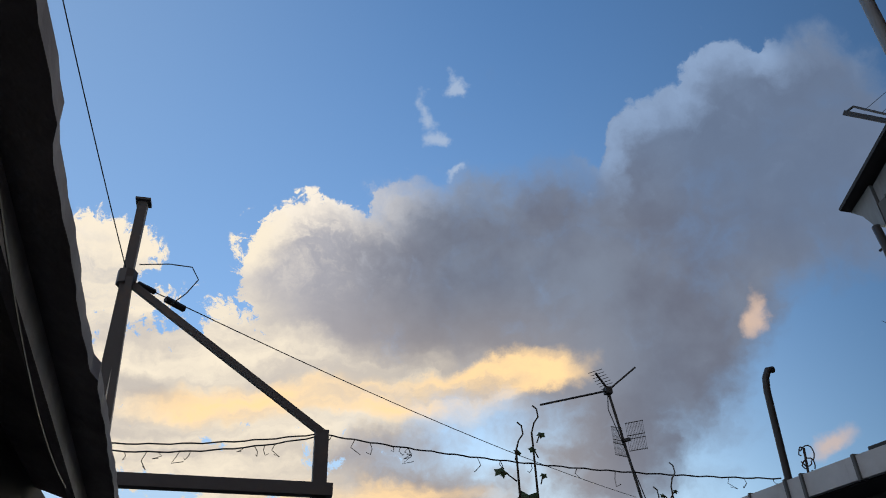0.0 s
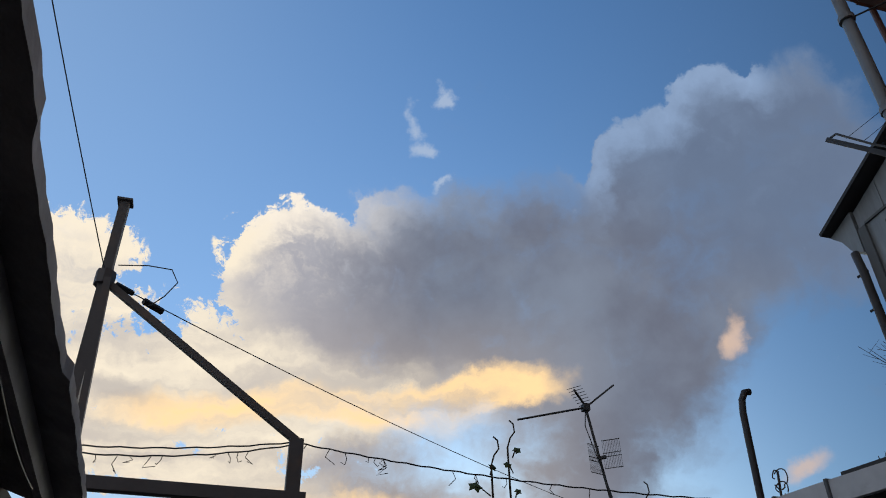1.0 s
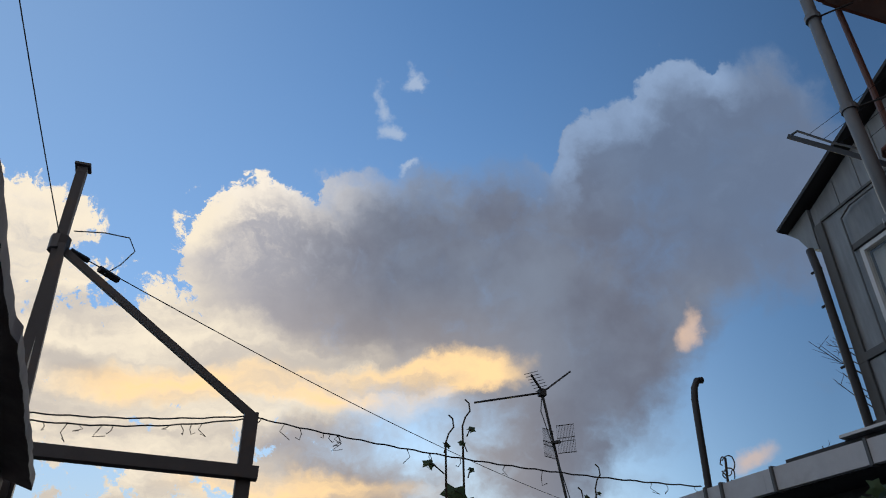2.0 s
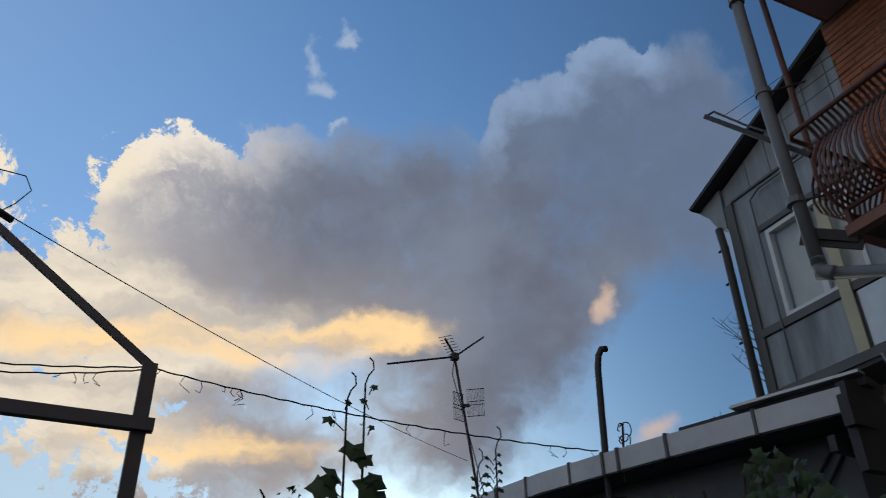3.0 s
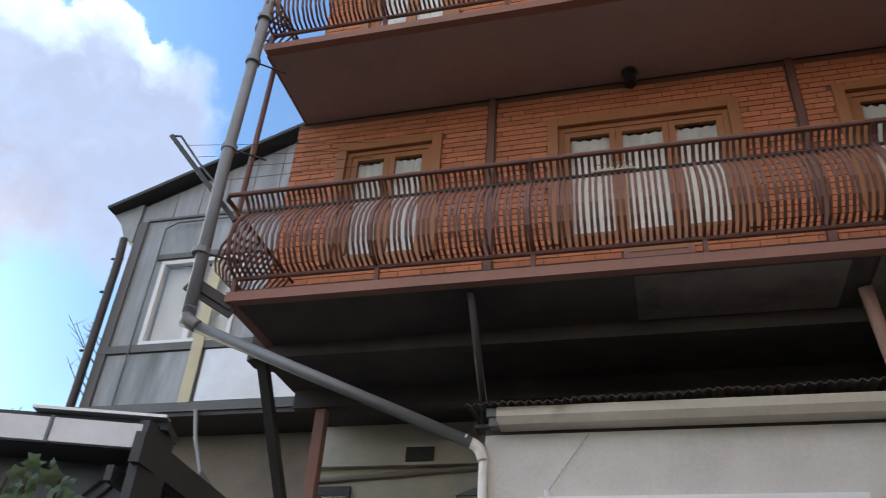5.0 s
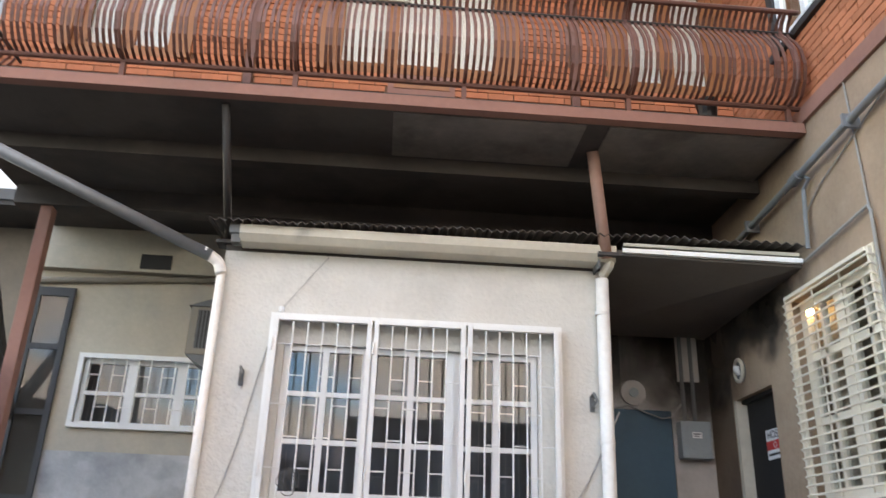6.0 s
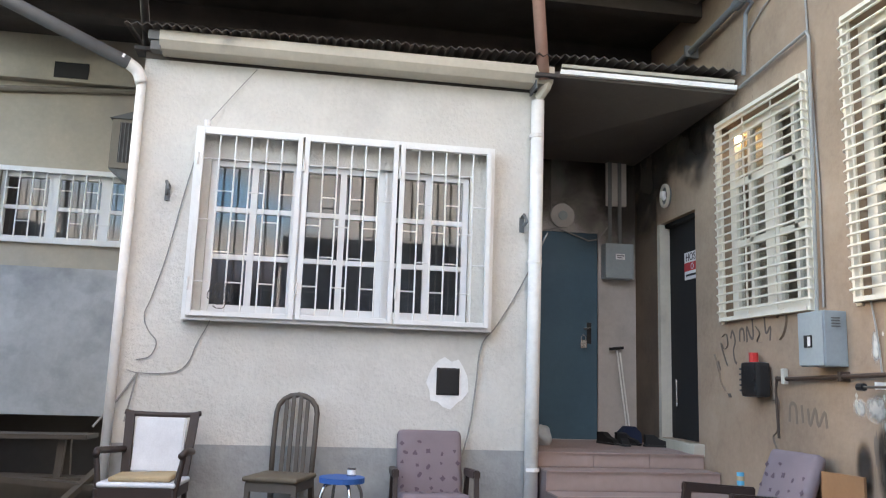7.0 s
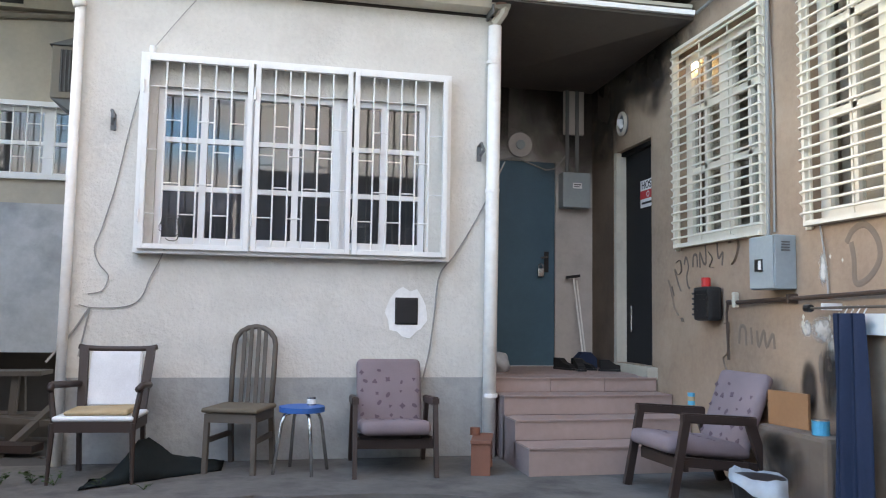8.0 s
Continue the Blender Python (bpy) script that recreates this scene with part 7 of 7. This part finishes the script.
vine_shoot(-3.2, -3.84, 2.92, 0.15, [(0.02 + 0.03 * k, 0.05 * (-1) ** k, 0.022 + 0.004 * (k % 3)) for k in range(9)], "weedy stem with small narrow leaves")
vine_shoot(-3.25, -3.93, 2.78, -0.1, [(0.02 + 0.03 * k, 0.045 * (-1) ** k, 0.022 + 0.004 * (k % 3)) for k in range(8)], "short weedy stem with small leaves")

v = thing("wall_vine", "green grapevine climbing the shed wall", "vine", -1.95, -2.9, -0.04)
random.seed(41)
for k in range(6):
    x = -0.6 + k * 0.2
    part("stem", tubes(([(x * 0.6, 0.1, 0), (x * 0.8, 0.05, 1.2), (x, 0.0, 2.1), (x + random.uniform(-0.1, 0.1), -0.02, 2.5)], 0.009, 5)), BARK, v)
bm = bmesh.new()
for k in range(190):
    x = random.gauss(0, 0.42)
    z = 2.42 - abs(random.gauss(0, 0.32)) + 0.18 * math.sin(x * 6)
    leaf_faces(bm, (x, random.uniform(-0.1, 0.12), z), random.uniform(0.035, 0.075), (random.uniform(-0.4, 0.8), -0.8, random.uniform(-0.1, 0.6)), random.uniform(0, 6))
part("leaves", bm, LEAF, v, "broad green vine leaves")

v = thing("dry_vine", "dried curled vine beside the flue pipe", "vine", -3.28, -2.67, 2.8)
random.seed(51)
for k in range(6):
    rr, cy, cz, q0 = random.uniform(0.02, 0.05), random.uniform(-0.02, 0.08), random.uniform(0.22, 0.46), random.uniform(0, 6)
    part("tendril", tubes(([(random.uniform(-0.01, 0.01), cy + rr * (1 + 0.06 * q) * math.cos(q * 0.5 + q0), cz + rr * (1.6 - 0.05 * q) * math.sin(q * 0.5 + q0)) for q in range(5 + k)], 0.005, 5)), TWIG, v)
part("stem", tubes(([(0, 0, 0), (0, 0.02, 0.2), (0, 0.05, 0.45)], 0.01, 5)), TWIG, v)


def twiggy(name, x, y, z, h, n, label, seed, r=0.02):
    t = thing(name, label, "branches", x, y, z)
    random.seed(seed)
    part("trunk", tubes(([(0, 0, 0), (0.02, 0.01, h * 0.5), (0, 0, h)], r, 6, r * 0.4)), TWIG, t)
    for k in range(n):
        z0 = h * random.uniform(0.35, 0.98)
        a = random.uniform(0, 6.3)
        L = h * random.uniform(0.18, 0.4)
        d = Vector((math.cos(a), math.sin(a), random.uniform(0.3, 1.2))).normalized()
        p0 = Vector((0, 0, z0))
        p1, p2 = p0 + d * L * 0.5 + Vector((0, 0, 0.02)), p0 + d * L + Vector((0, 0, L * 0.15))
        br = part("branch", tubes(([p0, p1, p2], r * 0.4, 5, r * 0.15)), TWIG, t)
        for q in range(3):
            s0 = p1.lerp(p2, q / 3)
            e0 = s0 + Vector((random.uniform(-1, 1), random.uniform(-1, 1), random.uniform(0.2, 1))).normalized() * L * 0.3
            part("twig", tubes(([s0, e0], r * 0.18, 4, r * 0.08)), TWIG, br)
    return t


def tree(x, y, h, spread, n, label, seed):
    t = thing("tree", label, "tree", x, y, -0.04, 0, "trees behind the yard")
    random.seed(seed)
    part("trunk", tubes(([(0, 0, 0), (0.05, 0.02, h * 0.4), (0, 0.05, h * 0.8)], 0.1, 8, 0.03)), BARK, t)
    for k in range(7):
        a = k * 0.9
        part("limb", tubes(([(0.04, 0.02, h * (0.45 + 0.05 * k)), (spread * 0.4 * math.cos(a), spread * 0.4 * math.sin(a), h * (0.62 + 0.04 * k)), (spread * 0.8 * math.cos(a), spread * 0.8 * math.sin(a), h * (0.74 + 0.03 * k))], 0.03, 6, 0.008)), BARK, t)
    bm = bmesh.new()
    for k in range(n):
        a, rr = random.uniform(0, 6.3), spread * math.sqrt(random.random())
        z = h * (0.72 + 0.26 * (1 - rr / spread) * random.random() ** 0.5) + 0.05 * random.gauss(0, 1)
        leaf_faces(bm, (rr * math.cos(a), rr * math.sin(a), z), random.uniform(0.025, 0.05), (random.uniform(-1, 1), random.uniform(-1, 1), 0.6), random.uniform(0, 6), 3)
    part("crown", bm, LEAF, t, "small dark leaves")


tree(-6.0, -4.5, 3.42, 0.62, 1300, "small leafy tree behind the yard", 61)
tree(-5.6, -6.9, 2.55, 0.5, 600, "small leafy tree below the steel frame", 62)


# weeds in the cracks of the apron
random.seed(44)
for wx, wy, wn, ws in ((0.2, -0.66, 26, 0.022), (0.36, -0.74, 18, 0.018), (0.66, -0.84, 12, 0.014), (0.02, -0.7, 16, 0.02), (0.95, -0.95, 9, 0.012)):
    wd = thing("weed", "small green weed growing from the cracked apron", "weed", wx, wy, 0.0, random.uniform(0, 360), "weeds on the apron")
    bm = bmesh.new()
    tops = []
    for k in range(wn // 3):
        a, lean = random.uniform(0, 6.28), random.uniform(0.02, 0.08)
        tip = Vector((math.cos(a) * lean, math.sin(a) * lean, random.uniform(0.03, 0.1) * ws / 0.02))
        tube(bm, [(0, 0, 0), tip * 0.5 + Vector((0, 0, 0.01)), tip], 0.0025, 4, 0.001)
        tops.append(tip)
    part("stems", bm, LEAF, wd)
    bm = bmesh.new()
    for k in range(wn):
        t = random.choice(tops) * random.uniform(0.55, 1.05)
        leaf_faces(bm, t + Vector((random.uniform(-0.012, 0.012), random.uniform(-0.012, 0.012), 0.004)), ws * random.uniform(0.6, 1.2), (random.uniform(-0.6, 0.6), random.uniform(-0.8, 0.2), 1), random.uniform(0, 6), 3)
    part("leaves", bm, LEAF, wd, "small lobed leaves")
random.seed(71)
t = twiggy("bare_branches", -8.0, 4.6, 5.0, 2.6, 12, "bare thin branches behind the grey house", 71, 0.03)
part("stem", tubes(([(0.05, 0.02, -5.04), (0.0, 0.0, 0.05)], 0.06, 8, 0.03)), TWIG, t)
for i, (x, y, h) in enumerate(((-2.95, -1.98, 0.32), (-2.5, -1.85, 0.26), (-1.95, -1.75, 0.3))):
    twiggy("dry_twig", x, y, 2.98, h, 5, "dry twig standing up from the shed roof", 80 + i, 0.008)

# ---- side window in the upper right wall ----
w = tagged(new("window_10"), "wooden window in the side house above the balcony", "window", "", "structure")
w.matrix_world = pose(XR + 0.03, -1.62, 5.72)
part("casing", boxes((-0.03, 0.05, -0.1, 0.0, -0.02, 1.9), (-0.03, 0.05, 0.85, 0.95, -0.02, 1.9), (-0.05, 0.05, -0.14, 0.99, -0.09, -0.021)), DARKIRON, w)
part("frame", boxes((0.0, 0.06, 0.0, 0.08, 0, 1.9), (0.0, 0.06, 0.77, 0.85, 0, 1.9), (0.0, 0.06, 0.39, 0.46, 0.08, 1.9), (0.0, 0.06, 0.08, 0.77, 0, 0.08)), WHITEPVC, w)
q = part("pane", boxes((0.03, 0.036, 0.08, 0.77, 0.08, 1.9)), PANE, w)
q.visible_shadow = False

# ---- tiles on the entrance steps ----
tile_cache = {}


def tile(w, h, flat, x, y, z):
    key = (round(w, 3), round(h, 3), flat)
    if key not in tile_cache:
        bm = bmesh.new()
        if flat:
            box(bm, 0, w, 0, h, -0.012, 0)
        else:
            box(bm, 0, w, 0, 0.012, 0, h)
        tile_cache[key] = mesh_of(bm, "tile", STEP)
    o = new("tile", tile_cache[key])
    o.parent = stairs
    o.matrix_world = pose(x, y, z)


for i, (y, z) in enumerate(nose):
    x0 = 3.57
    z0 = 0.0 if i == 0 else nose[i - 1][1]
    depth = (nose[i + 1][0] - y) if i < 3 else YR - 0.03
    n = 3 if i == 3 else 1
    wd = (5.04 - x0) / n
    for k in range(n):
        tile(wd - 0.004, z - z0 - 0.014, False, x0 + k * wd, y, z0 + 0.002)
        rows = 1 if i < 3 else 4
        for r in range(rows):
            tile(wd - 0.006, depth / rows - 0.006, True, x0 + k * wd, y - (0.012 if r == 0 else 0) + r * depth / rows, z)

# ---- bricks ----
brick_cache = {}


def brick_rows(x0, x1, z0, z1, holes, course=0.075, length=0.26, joint=0.01):
    """Left end, right end and foot of every brick of a running bond between openings."""
    out = []
    k = 0
    z = z0
    while z + course - joint < z1:
        x = x0 - (length / 2 if k % 2 else 0) + 0.03 * math.sin(k * 1.7)
        while x < x1:
            a, b = max(x, x0), min(x + length - joint, x1)
            spans = [(a, b)]
            for h0, h1, hz0, hz1 in holes:
                if hz0 < z + course * 0.7 and z + course * 0.3 < hz1:
                    nxt = []
                    for s, e in spans:
                        if e <= h0 or s >= h1:
                            nxt.append((s, e))
                        else:
                            if s < h0:
                                nxt.append((s, h0))
                            if e > h1:
                                nxt.append((h1, e))
                    spans = nxt
            out += [(s, e, z) for s, e in spans if e - s > 0.04]
            x += length
        z += course
        k += 1
    return out


def lay(rows, face, owner, axis, nearest):
    """Bricks on a wall face: those that `nearest` picks are objects of their own, the rest one joined part."""
    bm = bmesh.new()
    count = 0
    for s, e, z in rows:
        proud = random.uniform(0.0, 0.005)
        if nearest(s, z) and count < 300:
            L = round((e - s) * 40) / 40
            key = (L, axis)
            if key not in brick_cache:
                b = bmesh.new()
                if axis == "y":
                    box(b, 0, L, 0, 0.03, 0, 0.065)
                else:
                    box(b, 0, 0.03, 0, L, 0, 0.065)
                brick_cache[key] = mesh_of(b, "brick", BRICK)
            o = new("brick", brick_cache[key])
            o.parent = owner
            o.matrix_world = pose(s, face - proud, z) if axis == "y" else pose(face - proud, s, z)
            count += 1
        elif axis == "y":
            box(bm, s, e, face - proud, face + 0.03, z, z + 0.065)
        else:
            box(bm, face - proud, face + 0.03, s, e, z, z + 0.065)
    tagged(part("brickwork", bm, BRICKREST, owner), "", "", "", "stuff")


by_name = bpy.data.objects
pad = [(a - 0.12, b + 0.12, c - 0.02, d + 0.12) for a, b, c, d in OPEN]
posts = [(0.05, 0.17, 4.7, 8.02), (3.36, 3.47, 4.7, 8.02)]
lay(brick_rows(-2.39, 5.06, 4.86, 8.0, pad + posts + [(1.5, 2.18, 4.8, 5.84)]), YB, by_name["wall_brick"], "y", lambda s, z: -0.5 < s < 3.4 and z > 5.85)
lay(brick_rows(-2.31, 5.06, 8.24, 11.4, [(-1.78, -0.38, 9.18, 10.92), (0.76, 2.92, 9.18, 10.92)]), YB, by_name["wall_brick_upper"], "y", lambda s, z: False)
lay(brick_rows(-6.6, 0.24, 4.95, 9.5, [(-1.74, -0.66, 5.62, 7.7)]), XR + 0.018, by_name["wall_right_brick"], "x", lambda s, z: False)

# small things on and over the balcony
p = thing("lattice_plate", "small pale lattice plate tied to the railing", "plate", 1.32, -1.06, 5.66)
part("frame", boxes((0.0, 0.36, -0.02, -0.008, 0.0, 0.012), (0.0, 0.36, -0.02, -0.008, 0.07, 0.082)), CREAMPAINT, p)
for k in range(9):
    part("lattice", bars(((0.04 * k, -0.014, 0.01), (0.04 * k + 0.035, -0.014, 0.072), 0.008, 0.012)), CREAMPAINT, p)
p = thing("soffit_lamp", "dark lantern under the upper balcony", "lamp", 1.72, 0.1, 8.02)
part("base", tubes(([(0, 0, -0.03), (0, 0, 0.0)], 0.09, 12)), DARKIRON, p)
part("glass", tubes(([(0, 0, -0.2), (0, 0, -0.03)], 0.07, 12)), BLACKPL, p)
p = thing("flower_pot", "black round pot standing on the balcony edge", "pot", 4.28, -0.86, 4.85)
bm = bmesh.new()
tube(bm, [(0, 0, 0), (0, 0, 0.04), (0, 0, 0.12), (0, 0, 0.17)], 0.07, 14, 0.1)
part("bowl", bm, BLACKPL, p)
